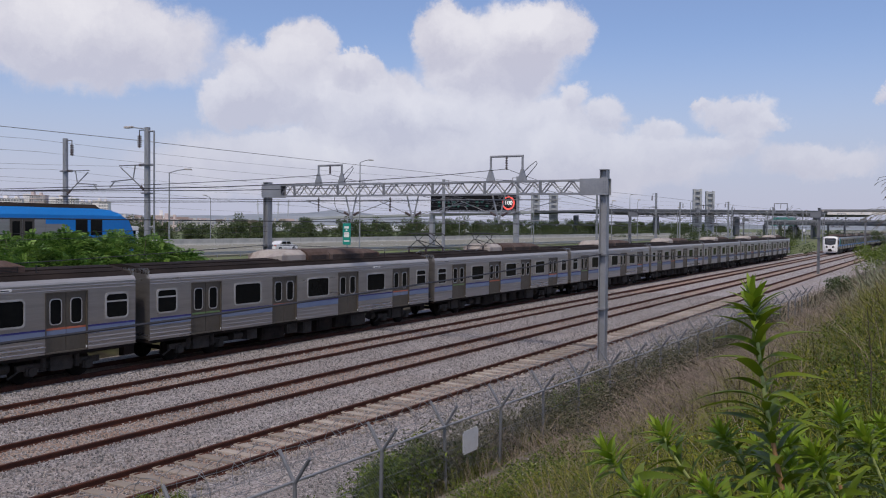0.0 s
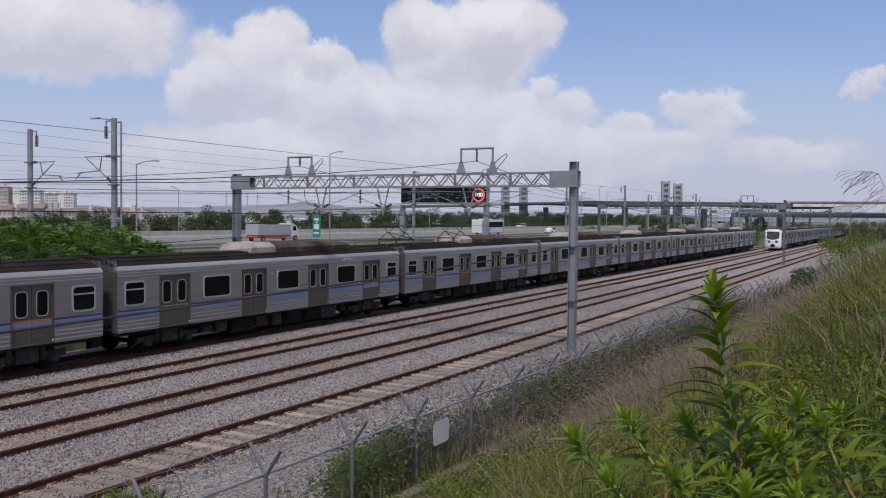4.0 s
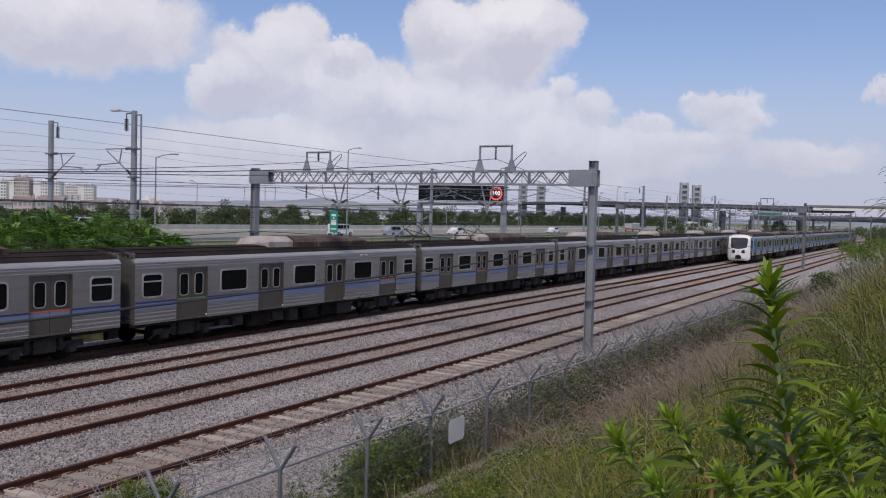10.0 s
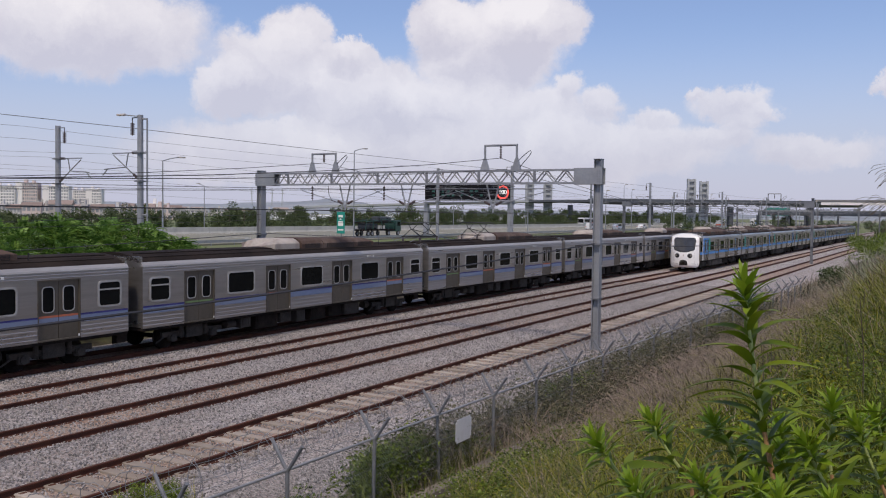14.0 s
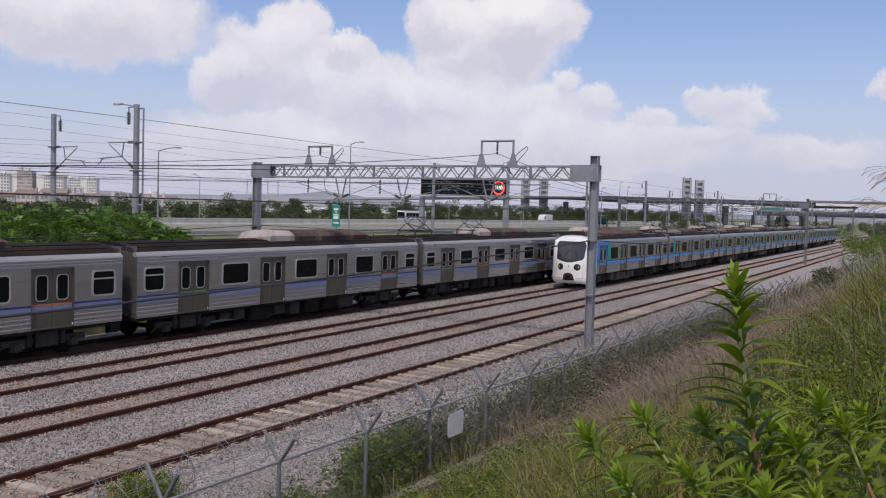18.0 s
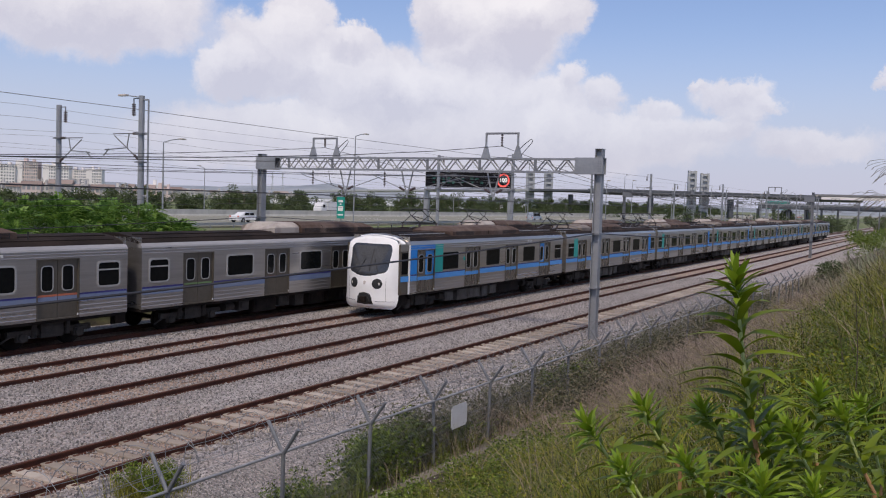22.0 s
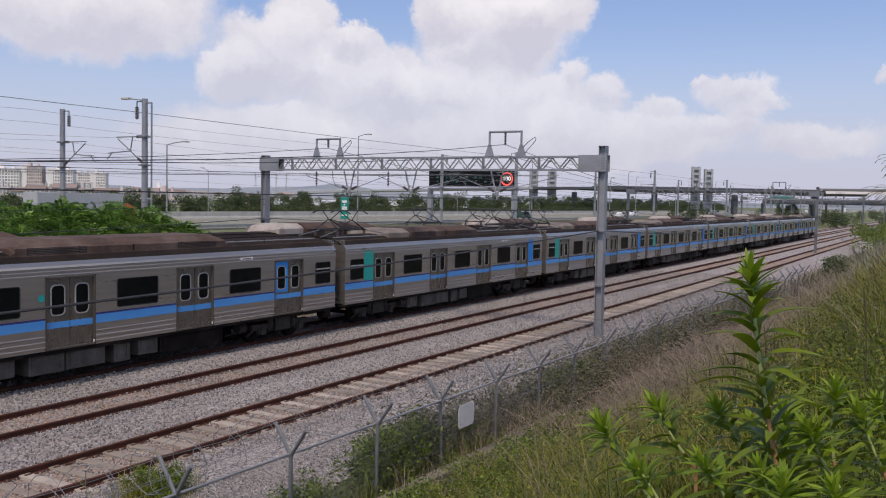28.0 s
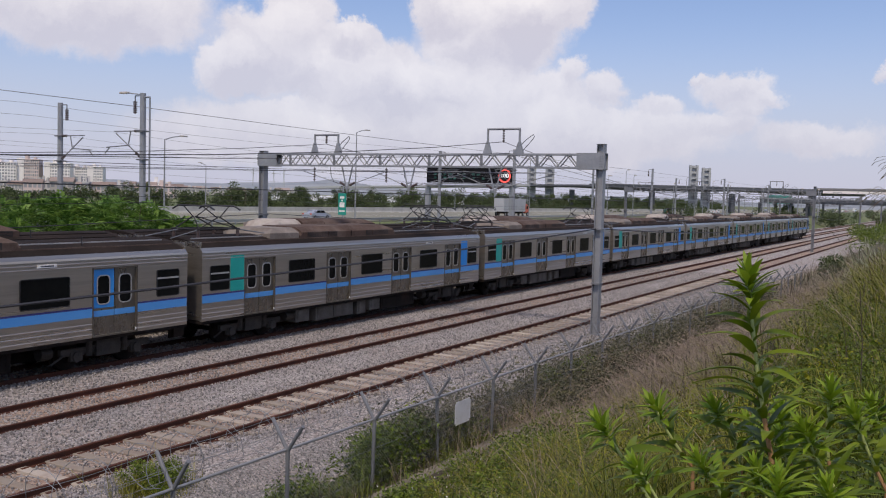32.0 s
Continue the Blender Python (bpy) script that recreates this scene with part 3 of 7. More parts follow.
def metro_car(name, label, skin, style, nose=False):
    """One 20 m metro car; x along it from one coupling to the next, y across, z from the rail top."""
    car = thing(name, label, "metro car")
    x0, x1 = 0.32, 19.68
    first = 1.70 if nose else x0
    edges = [first] + [v for d in DOORS for v in (d - 0.78, d + 0.78)] + [x1]
    for a, b in zip(edges[::2], edges[1::2]):
        part("side_panel", sweep(bmesh.new(), side_profile(0.95, 3.14), a, b), skin, car)
    for a, b in zip(edges[1::2], edges[2::2]):
        part("door_lintel", sweep(bmesh.new(), side_profile(2.86, 3.14), a, b), skin, car)
    bm = bmesh.new()
    box(bm, first, x1, SIDE - 0.09, SIDE, 0.95, 3.14)
    box(bm, first, first + 0.06, -SIDE + 0.09, SIDE - 0.09, 0.98, 3.5)
    box(bm, x1 - 0.06, x1, -SIDE + 0.09, SIDE - 0.09, 0.98, 3.5)
    part("body_shell", bm, skin, car)
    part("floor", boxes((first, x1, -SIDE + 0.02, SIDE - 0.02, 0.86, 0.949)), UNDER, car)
    bm = sweep(bmesh.new(), [(-SIDE - 0.01, 3.14), (-SIDE + 0.01, 3.20), (-SIDE + 0.10, 3.30), (-SIDE + 0.2, 3.30), (-SIDE + 0.2, 3.14)], first, x1)
    part("cantrail", bm, CANTRAIL if style == "grey" else STAIN_WARM, car)
    arc = [(-SIDE + 0.10, 3.30), (-1.2, 3.44), (-0.9, 3.53), (-0.45, 3.60), (0, 3.62), (0.45, 3.60), (0.9, 3.53), (1.2, 3.44), (SIDE - 0.02, 3.25), (SIDE - 0.02, 3.14), (SIDE - 0.1, 3.14), (0, 3.45), (-SIDE + 0.22, 3.28)]
    part("roof", sweep(bmesh.new(), arc, first, x1), ROOF, car)
    part("roof_rib", boxes((first + 0.3, x1 - 0.3, -1.20, -1.16, 3.40, 3.47)), ROOF if style == "grey" else DUSTY, car)
    part("roof_rib", boxes((first + 0.3, x1 - 0.3, -0.77, -0.73, 3.40, 3.585)), ROOF if style == "grey" else CANTRAIL, car)
    # doors: two leaves each, set back in the opening
    leaf = pane = lframe = None
    for i, d in enumerate(DOORS):
        for k, s in enumerate((-1, 1)):
            special = style == "blue" and ((nose and i == 0 and k == 1) or (nose and i == 3 and k == 0))
            m = pose(d + s * 0.385, -SIDE + 0.05, 0)
            bm = boxes((-0.375, 0.375, 0, 0.035, 1.0, 2.86))
            lf = share(leaf, car, m) if leaf else part("door_leaf", bm, DOOR if style == "grey" else DOOR_STEEL, car, at=m)
            leaf = leaf or lf
            if special:
                part("door_paint", boxes((-0.37, 0.37, -0.006, 0.01, 1.76, 2.85)), DOOR_BLUE, lf)
            if pane is None:
                def arch(w, h, r, y):
                    return [(sx * (w - r) + r * math.cos(a), y, 2.27 + sz * (h - r) + r * math.sin(a)) for sx, sz, a0 in ((1, 1, 0), (-1, 1, 90), (-1, -1, 180), (1, -1, 270)) for a in [radians(a0 + q) for q in (0, 30, 60, 90)]]

                bm = bmesh.new()
                bm.faces.new([bm.verts.new(p) for p in arch(0.20, 0.39, 0.11, -0.012)])
                pane = part("door_pane", bm, GLASS_DARK, lf)
                bm = bmesh.new()
                R_ = [[bm.verts.new(p) for p in r] for r in (arch(0.23, 0.42, 0.14, 0.004), arch(0.23, 0.42, 0.14, -0.02), arch(0.197, 0.387, 0.107, -0.02), arch(0.197, 0.387, 0.107, 0.004))]
                for u, v in zip(R_, R_[1:]):
                    for q in range(16):
                        bm.faces.new((u[q], u[(q + 1) % 16], v[(q + 1) % 16], v[q]))
                lframe = part("pane_frame", bm, WINFRAME, lf)
            else:
                share(pane, lf, Matrix())
                share(lframe, lf, Matrix())
        fr = part("door_frame", boxes((d - 0.80, d - 0.76, -SIDE - 0.016, -SIDE + 0.06, 1.0, 2.90), (d + 0.76, d + 0.80, -SIDE - 0.016, -SIDE + 0.06, 1.0, 2.90), (d - 0.80, d + 0.80, -SIDE - 0.016, -SIDE + 0.06, 2.86, 2.90),
                                      (d - 0.80, d + 0.80, -SIDE - 0.03, -SIDE + 0.06, 0.955, 1.0)), DOOR, car)
        part("door_step_lamp", boxes((d + 0.70, d + 0.75, -SIDE - 0.035, -SIDE - 0.02, 1.02, 1.10), bevel=0.008), PLATE, fr)
        if style == "grey":
            part("door_bar", boxes((d - 0.75, d - 0.012, -SIDE + 0.042, -SIDE + 0.049, 1.695, 1.76), (d + 0.012, d + 0.75, -SIDE + 0.042, -SIDE + 0.049, 1.695, 1.76)), (GREENBAR, ORANGE, DOOR, ORANGE)[i], car)
        if style == "blue" or i == 3:
            part("door_stripe", boxes((d - 0.75, d - 0.012, -SIDE + 0.042, -SIDE + 0.049, 1.52, 1.69), (d + 0.012, d + 0.75, -SIDE + 0.042, -SIDE + 0.049, 1.52, 1.69)), STRIPE_BLUE if style == "blue" else STRIPE_LIGHT, car)
    # windows
    big = [(5.4, 0.74), (10.0, 0.74), (14.6, 0.74)]
    small = [] if nose else [(1.12, 0.43)]
    small.append((18.88, 0.43))
    for c, w in big + small:
        lo, hi = (1.93, 2.70)
        wn = part("window", boxes((c - w, c + w, -SIDE - 0.008, -SIDE + 0.02, lo, hi), bevel=0.005), GLASS_DARK, car)
        fw, ro, ri = (0.06, 0.14, 0.11) if style == "grey" else (0.022, 0.07, 0.04)
        bm = bmesh.new()
        ring_o = [(c + sx * (w + fw - ro) + ro * math.cos(a), (lo + hi) / 2 + sz * ((hi - lo) / 2 + fw - ro) + ro * math.sin(a)) for sx, sz, a0 in ((1, 1, 0), (-1, 1, 90), (-1, -1, 180), (1, -1, 270)) for a in [radians(a0 + q) for q in (0, 30, 60, 90)]]
        ring_i = [(c + sx * (w - ri) + ri * math.cos(a), (lo + hi) / 2 + sz * ((hi - lo) / 2 - ri) + ri * math.sin(a)) for sx, sz, a0 in ((1, 1, 0), (-1, 1, 90), (-1, -1, 180), (1, -1, 270)) for a in [radians(a0 + q) for q in (0, 30, 60, 90)]]
        R_ = [[bm.verts.new((x, y, z)) for x, z in r] for r, y in ((ring_o, -SIDE + 0.01), (ring_o, -SIDE - 0.022), (ring_i, -SIDE - 0.022), (ring_i, -SIDE + 0.01))]
        for u, v in zip(R_, R_[1:]):
            for q in range(16):
                bm.faces.new((u[q], u[(q + 1) % 16], v[(q + 1) % 16], v[q]))
        part("window_frame", bm, WINFRAME if style == "grey" else BLACK, wn)
        if w < 0.5:
            part("window_bar", boxes((c - w, c + w, -SIDE - 0.018, -SIDE + 0.01, 2.44, 2.49)), WINFRAME, wn)
    # stripe between the doors
    for a, b in zip(edges[::2], edges[1::2]):
        lo, hi = (1.47, 1.69) if style == "grey" else (1.53, 1.77)
        ss = part("side_stripe", boxes((a + 0.02, b - 0.02, -SIDE - 0.005, -SIDE + 0.01, lo, hi)), STRIPE_LIGHT if style == "grey" else STRIPE_BLUE, car)
        part("stripe_edge", boxes((a + 0.02, b - 0.02, -SIDE - 0.006, -SIDE + 0.01, hi, hi + (0.06 if style == "grey" else 0.05))), STRIPE_DARK, ss)
    if style == "blue":
        if nose:
            c = DOORS[0]
            part("colour_panel", boxes((1.72, c - 0.81, -SIDE - 0.007, -SIDE + 0.01, 1.83, 2.92), (1.72, c + 0.80, -SIDE - 0.007, -SIDE + 0.01, 2.92, 3.12)), PANEL_BLUE, car, "bright blue painted side panel")
            part("colour_panel", boxes((c + 0.81, c + 1.56, -SIDE - 0.007, -SIDE + 0.01, 1.83, 3.12)), PANEL_TEAL, car, "teal green painted side panel")
        else:
            part("colour_panel", boxes((1.62, 2.28, -SIDE - 0.007, -SIDE + 0.01, 1.83, 3.02)), PANEL_TEAL, car, "teal green painted side panel")
            part("colour_panel", boxes((17.72, 18.36, -SIDE - 0.007, -SIDE + 0.01, 1.83, 3.02)), PANEL_BLUE, car, "bright blue painted side panel")
    pl = part("number_plate", boxes((14.35, 14.95, -SIDE - 0.02, -SIDE + 0.005, 2.99, 3.08), bevel=0.006), PLATE, car)
    part("plate_bar", boxes((14.45, 14.85, -SIDE - 0.024, -SIDE - 0.019, 3.02, 3.05)), INK, pl)
    # gangway
    part("gangway", boxes(*[(x1 + 0.02 + k * 0.08, x1 + 0.075 + k * 0.08, -0.62, 0.62, 1.0, 3.1) for k in range(8)], (x1, x1 + 0.64, -0.56, 0.56, 1.05, 3.05)), BLACK, car)
    part("coupler", boxes((x1 - 0.2, x1 + 0.62, -0.14, 0.14, 0.62, 0.86), bevel=0.02), UNDER, car)
    part("jumper_cable", boxes((x1 - 0.1, x1 + 0.4, -0.9, -0.84, 0.45, 0.9), bevel=0.02), UNDER, car)
    part("jumper_cable", boxes((x1 - 0.1, x1 + 0.35, -1.1, -1.04, 0.5, 0.9), bevel=0.02), UNDER, car)
    # bogies
    bog = None
    for c in (3.1, 16.9):
        if bog is None:
            bm = boxes((-1.55, 1.55, -1.22, -1.08, 0.46, 0.66), (-0.42, 0.42, -1.30, -1.05, 0.36, 0.84), (-1.45, 1.45, 1.08, 1.22, 0.46, 0.66), (-0.4, 0.4, -1.0, 1.0, 0.5, 0.8),
                       (-1.25, -0.85, -1.26, -1.12, 0.30, 0.56), (0.85, 1.25, -1.26, -1.12, 0.30, 0.56), bevel=0.02)
            for sx in (-0.62, 0.62):
                tube(bm, ((sx, -1.2, 0.4), (sx, -1.2, 0.82)), 0.11, 10)
            tube(bm, ((-1.9, -1.25, 0.3), (-1.5, -1.25, 0.5)), 0.03)
            bog = part("bogie", bm, UNDER_GREY, car, at=pose(c, 0, 0))
            bm = bmesh.new()
            tube(bm, ((0, -0.80, 0.43), (0, -0.68, 0.43)), 0.43, 24)
            tube(bm, ((0, -0.69, 0.43), (0, -0.65, 0.43)), 0.46, 24)
            tube(bm, ((0, -0.9, 0.43), (0, 0.9, 0.43)), 0.08, 10)
            tube(bm, ((0, 0.68, 0.43), (0, 0.80, 0.43)), 0.43, 24)
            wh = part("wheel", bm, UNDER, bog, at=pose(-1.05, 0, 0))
            share(wh, bog, pose(1.05, 0, 0))
            ax = part("axle_box", tube(bmesh.new(), ((0, -1.30, 0.43), (0, -1.12, 0.43)), 0.15, 14), UNDER_GREY, bog, at=pose(-1.05, 0, 0))
            share(ax, bog, pose(1.05, 0, 0))
        else:
            b2 = share(bog, car, pose(c, 0, 0))
            share(wh, b2, pose(-1.05, 0, 0))
            share(wh, b2, pose(1.05, 0, 0))
            share(ax, b2, pose(-1.05, 0, 0))
            share(ax, b2, pose(1.05, 0, 0))
    # underfloor equipment
    rng = random.Random(4 if style == "grey" else 7)
    plan = [(5.6, 6.2, 0.42, 1), (6.5, 7.9, 0.28, 0), (8.1, 8.8, 0.40, 1), (9.2, 9.8, 0.32, 1), (10.2, 11.3, 0.30, 0), (11.6, 12.5, 0.34, 0), (12.8, 14.0, 0.30, 1)] if style == "grey" else \
           [(5.35, 6.15, 0.36, 1), (6.55, 7.65, 0.30, 1), (7.70, 9.0, 0.32, 1), (9.3, 9.9, 0.28, 1), (10.2, 10.95, 0.36, 1), (11.05, 13.75, 0.32, 0)]
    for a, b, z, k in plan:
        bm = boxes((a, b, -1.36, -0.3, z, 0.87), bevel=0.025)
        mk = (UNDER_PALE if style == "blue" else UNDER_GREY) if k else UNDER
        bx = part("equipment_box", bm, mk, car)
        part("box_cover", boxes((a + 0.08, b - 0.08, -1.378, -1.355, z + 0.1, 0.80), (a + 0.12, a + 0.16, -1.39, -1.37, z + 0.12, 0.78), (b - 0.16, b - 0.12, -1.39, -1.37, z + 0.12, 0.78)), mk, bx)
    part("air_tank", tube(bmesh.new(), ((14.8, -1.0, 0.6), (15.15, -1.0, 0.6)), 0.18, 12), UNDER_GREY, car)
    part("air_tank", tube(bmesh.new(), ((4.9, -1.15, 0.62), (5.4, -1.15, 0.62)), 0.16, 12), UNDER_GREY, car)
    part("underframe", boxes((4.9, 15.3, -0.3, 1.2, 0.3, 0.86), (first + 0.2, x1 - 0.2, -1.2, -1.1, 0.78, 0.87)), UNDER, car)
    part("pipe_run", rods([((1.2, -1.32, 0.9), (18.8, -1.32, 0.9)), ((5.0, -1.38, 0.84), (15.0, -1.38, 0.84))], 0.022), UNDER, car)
    # roof equipment
    if style == "grey":
        units = [(8.2, 9.9, 0.95, 3.50, 3.96, ROOF_PALE), (10.0, 11.6, 0.98, 3.46, 3.97, DUSTY), (11.6, 14.3, 1.0, 3.46, 3.95, DUSTY), (14.3, 15.9, 0.9, 3.46, 3.90, DUSTY)]
    elif nose:
        units = [(6.2, 14.2, 1.15, 3.40, 3.86, DUSTY)]
    else:
        units = [(4.1, 5.8, 1.10, 3.42, 3.84, ROOF_TAN), (5.8, 12.4, 1.12, 3.42, 3.87, DUSTY)]
    for a, b, w, z0, z1, mm in units:
        bm = sweep(bmesh.new(), [(-w, z0), (-w, z0 + 0.25), (-w + 0.1, z1 - 0.12), (-w + 0.35, z1), (w - 0.35, z1), (w - 0.1, z1 - 0.12), (w, z0 + 0.25), (w, z0)], a + 0.02, b - 0.02)
        if b - a > 4:
            bmesh.ops.bevel(bm, geom=[e for e in bm.edges if e.verts[0].co.z > z0 + 0.2 and e.verts[1].co.z > z0 + 0.2 and abs(e.verts[0].co.x - e.verts[1].co.x) < 0.01], offset=0.10, segments=3, affect="EDGES")
        for v in bm.verts:
            if v.co.z > z0 + 0.3 and (a == units[0][0] and v.co.x < (a + b) / 2):
                v.co.x += 0.55 * (v.co.z - z0 - 0.25) / (z1 - z0 - 0.25)
            elif v.co.z > z0 + 0.3 and (b == units[-1][1] and v.co.x > (a + b) / 2):
                v.co.x -= 0.45 * (v.co.z - z0 - 0.25) / (z1 - z0 - 0.25)
        u = part("roof_unit", bm, mm, car)
        for xs_ in [a + 0.2 + (b - a - 0.4) * q / 4 for q in range(1, 4)] if b - a > 4 else ():
            part("seam_strip", boxes((xs_ - 0.025, xs_ + 0.025, -w - 0.012, -w + 0.05, z0, z0 + 0.27)), ROOF, u)
        if mm is DUSTY:
            for ga, gb in ((a + 0.5, a + 2.3), (b - 2.2, b - 0.6)) if b - a > 4 else ((a + 0.3, b - 0.3),):
                part("vent_grille", boxes((ga - 0.04, gb + 0.04, -w - 0.006, -w + 0.02, z0 + 0.02, z0 + 0.26)), BLACK, u)
                part("grille_slats", boxes(*[(ga, gb, -w - 0.018, -w + 0.01, z0 + 0.045 + q * 0.045, z0 + 0.062 + q * 0.045) for q in range(5)]), mm, u)
    part("roof_aerial", rods([((16.2, -1.0, 3.45), (16.2, -1.0, 3.75))], 0.02), BLACK, car)
    part("roof_cable", rods([((2.0, -0.4, 3.55), (3.2, -0.4, 3.62))], 0.02), BLACK, car)
    part("roof_cable", rods([((18.4, -1.1, 3.42), (19.6, -0.9, 3.5))], 0.02), BLACK, car)
    return car


def pantograph(parent, x):
    """A folded diamond pantograph on the roof."""
    z = 3.62
    base = part("pantograph", rods([((x - 1.0, -0.55, z + 0.22), (x + 1.0, -0.55, z + 0.22)), ((x + 1.0, -0.6, z + 0.22), (x + 1.0, 0.6, z + 0.22)), ((x + 1.0, 0.55, z + 0.22), (x - 1.0, 0.55, z + 0.22)), ((x - 1.0, 0.6, z + 0.22), (x - 1.0, -0.6, z + 0.22))], 0.03, 5), BLACK, parent)
    for y in (-0.55, 0.55):
        for s in (-1, 1):
            part("lower_arm", rods([((x + s * 0.9, y, z + 0.24), (x + s * 0.05, y * 1.05, z + 0.62))], 0.024, 5), BLACK, base)
            part("upper_arm", rods([((x + s * 0.05, y, z + 0.60), (x + s * 0.62, y * 0.8, z + 0.98))], 0.02, 5), BLACK, base)
            part("pantograph_insulator", tube(bmesh.new(), ((x + s * 0.95, y, z - 0.08), (x + s * 0.95, y, z + 0.2)), 0.055, 8), INSUL, base)
    for s in (-1, 1):
        part("diagonal", rods([((x + s * 0.9, -0.55, z + 0.24), (x + s * 0.05, 0.55, z + 0.62))], 0.02, 5), BLACK, base)
        part("collector_head", tube(bmesh.new(), ((x + s * 0.62, -0.95, z + 0.88), (x + s * 0.62, -0.7, z + 1.0), (x + s * 0.62, 0.7, z + 1.0), (x + s * 0.62, 0.95, z + 0.88)), 0.03, 6), WIRE, base)
    for a, b in (((x - 2.4, -0.8, z - 0.02), (x - 1.0, -0.55, z + 0.2)), ((x + 1.0, -0.55, z + 0.2), (x + 2.6, -0.85, z - 0.02)), ((x - 1.0, 0.3, z + 0.2), (x - 2.6, 0.1, z + 0.02))):
        part("roof_cable", rods([(a, b)], 0.02, 5), GALV_DARK, base)


BACK = 1.10
ROUND_X = 1.70


def nose_round(z):
    """Where the elliptic plan of the cab ends behind the shell's back edge."""
    return (nose_back(z) - 0.436 * nose_front(z)) / 0.564


def nose_front(z):
    """How far back the middle of the cab front lies at a height."""
    return lerp_list(z, ((0.30, 0.80), (0.36, 0.64), (0.45, 0.53), (0.55, 0.48), (0.70, 0.45), (1.4, 0.43), (1.9, 0.49), (2.5, 0.72), (3.0, 0.95), (3.18, 1.06), (3.30, 1.10), (3.38, 1.13), (3.44, 1.16), (3.48, 1.20), (3.52, 1.26)))


def nose_back(z):
    return lerp_list(z, ((0.30, 0.98), (0.45, 1.02), (0.7, 1.06), (0.95, 1.10), (3.0, 1.10), (3.2, 1.15), (3.35, 1.24), (3.52, 1.34)))


def nose_half(z):
    return lerp_list(z, ((0.30, 1.22), (0.36, 1.36), (0.45, 1.46), (0.65, 1.53), (0.95, 1.54), (2.8, 1.54), (3.0, 1.50), (3.18, 1.40), (3.30, 1.28), (3.38, 1.14), (3.44, 0.97), (3.48, 0.76), (3.52, 0.40)))


def nose_shell(car):
    """The rounded white cab: elliptic sections that lean back towards the roof."""
    bm = bmesh.new()
    rows = []
    NZ, NA = 44, 41
    for i in range(NZ):
        z = 0.30 + (3.52 - 0.30) * (i / (NZ - 1))
        half, rx_ = nose_half(z), nose_round(z)
        depth = rx_ - nose_front(z)
        end = math.acos(max(-1, min(1, (rx_ - nose_back(z)) / depth)))
        rows.append([bm.verts.new((rx_ - depth * math.cos(w), half * math.sin(w), z)) for w in [end * (-1 + 2 * k / (NA - 1)) for k in range(NA)]])
    for a, b in zip(rows, rows[1:]):
        for k in range(NA - 1):
            bm.faces.new((a[k], b[k], b[k + 1], a[k + 1]))
    bm.faces.new(rows[-1])
    bm.faces.new(rows[0][::-1])
    part("cab_shell", bm, WHITE, car, "glossy white rounded plastic cab shell", True)

    def on_front(y, z, out):
        """A place on the cab skin, moved out by a few millimetres."""
        q = min(0.999, abs(y) / nose_half(z))
        return (nose_round(z) - (nose_round(z) - nose_front(z)) * math.sqrt(1 - q * q) - out, y * (1 + out * 0.3), z)

    def patch(name, outline, material, label, out=0.02, parent=car, rings=6):
        bm = bmesh.new()
        cy, cz = sum(p[0] for p in outline) / len(outline), sum(p[1] for p in outline) / len(outline)
        prev = None
        for r in range(rings, -1, -1):
            if r == 0:
                c = bm.verts.new(on_front(cy, cz, out))
                for k in range(len(outline)):
                    bm.faces.new((prev[k], prev[(k + 1) % len(outline)], c))
                break
            s = r / rings
            ring = [bm.verts.new(on_front(cy + (y - cy) * s, cz + (z - cz) * s, out if r < rings else -0.01)) for y, z in outline]
            if prev:
                for k in range(len(outline)):
                    bm.faces.new((prev[k], prev[(k + 1) % len(outline)], ring[(k + 1) % len(outline)], ring[k]))
            prev = ring
        return part(name, bm, material, parent, label, True)

    def rounded(w_lo, w_hi, z0, z1, r, sag=0.0, n=5):
        pts = []
        for sx, sz, a0 in ((1, 1, 0), (-1, 1, 90), (-1, -1, 180), (1, -1, 270)):
            w, zc = (w_hi, z1 - r) if sz > 0 else (w_lo, z0 + r)
            for q in range(n):
                a = radians(a0 + 90 * q / (n - 1))
                pts.append((sx * (w - r) + r * math.cos(a), zc + r * math.sin(a)))
            if sx < 0 and sz < 0:
                for q in range(1, 6):
                    yy = -(w_lo - r) + 2 * (w_lo - r) * q / 6
                    pts.append((yy, z0 - sag * (1 - (yy / (w_lo - r)) ** 2)))
            if sx > 0 and sz > 0:
                for q in range(1, 6):
                    pts.append(((w_hi - r) - 2 * (w_hi - r) * q / 6, z1))
        return pts

    ws = patch("windscreen", rounded(1.04, 1.10, 1.86, 3.18, 0.26, sag=0.15), SCREEN, "large dark curved windscreen", 0.022, rings=9)
    patch("screen_divider", [(-0.22, 1.76), (-0.16, 1.76), (-0.16, 3.15), (-0.22, 3.15)], BLACK, "", 0.035, ws, 3)
    part("wiper", rods([(on_front(0.45, 1.80, 0.05), on_front(0.1, 2.5, 0.05))], 0.013, 5), BLACK, ws)
    part("wiper", rods([(on_front(-0.62, 1.92, 0.05), on_front(-0.35, 2.5, 0.05))], 0.013, 5), BLACK, ws)
    for sy in (-1, 1):
        lamp = patch("headlamp", [(sy * 0.60 + 0.24 * math.cos(a), 1.43 + 0.24 * math.sin(a)) for a in [2 * math.pi * k / 20 for k in range(20)]], BLACK, "round black headlamp recess", 0.02)
        patch("lamp_lens", [(sy * 0.70 + 0.055 * math.cos(a), 1.43 + 0.09 * math.sin(a)) for a in [2 * math.pi * k / 10 for k in range(10)]], PALE_UNIT, "", 0.035, lamp, 2)
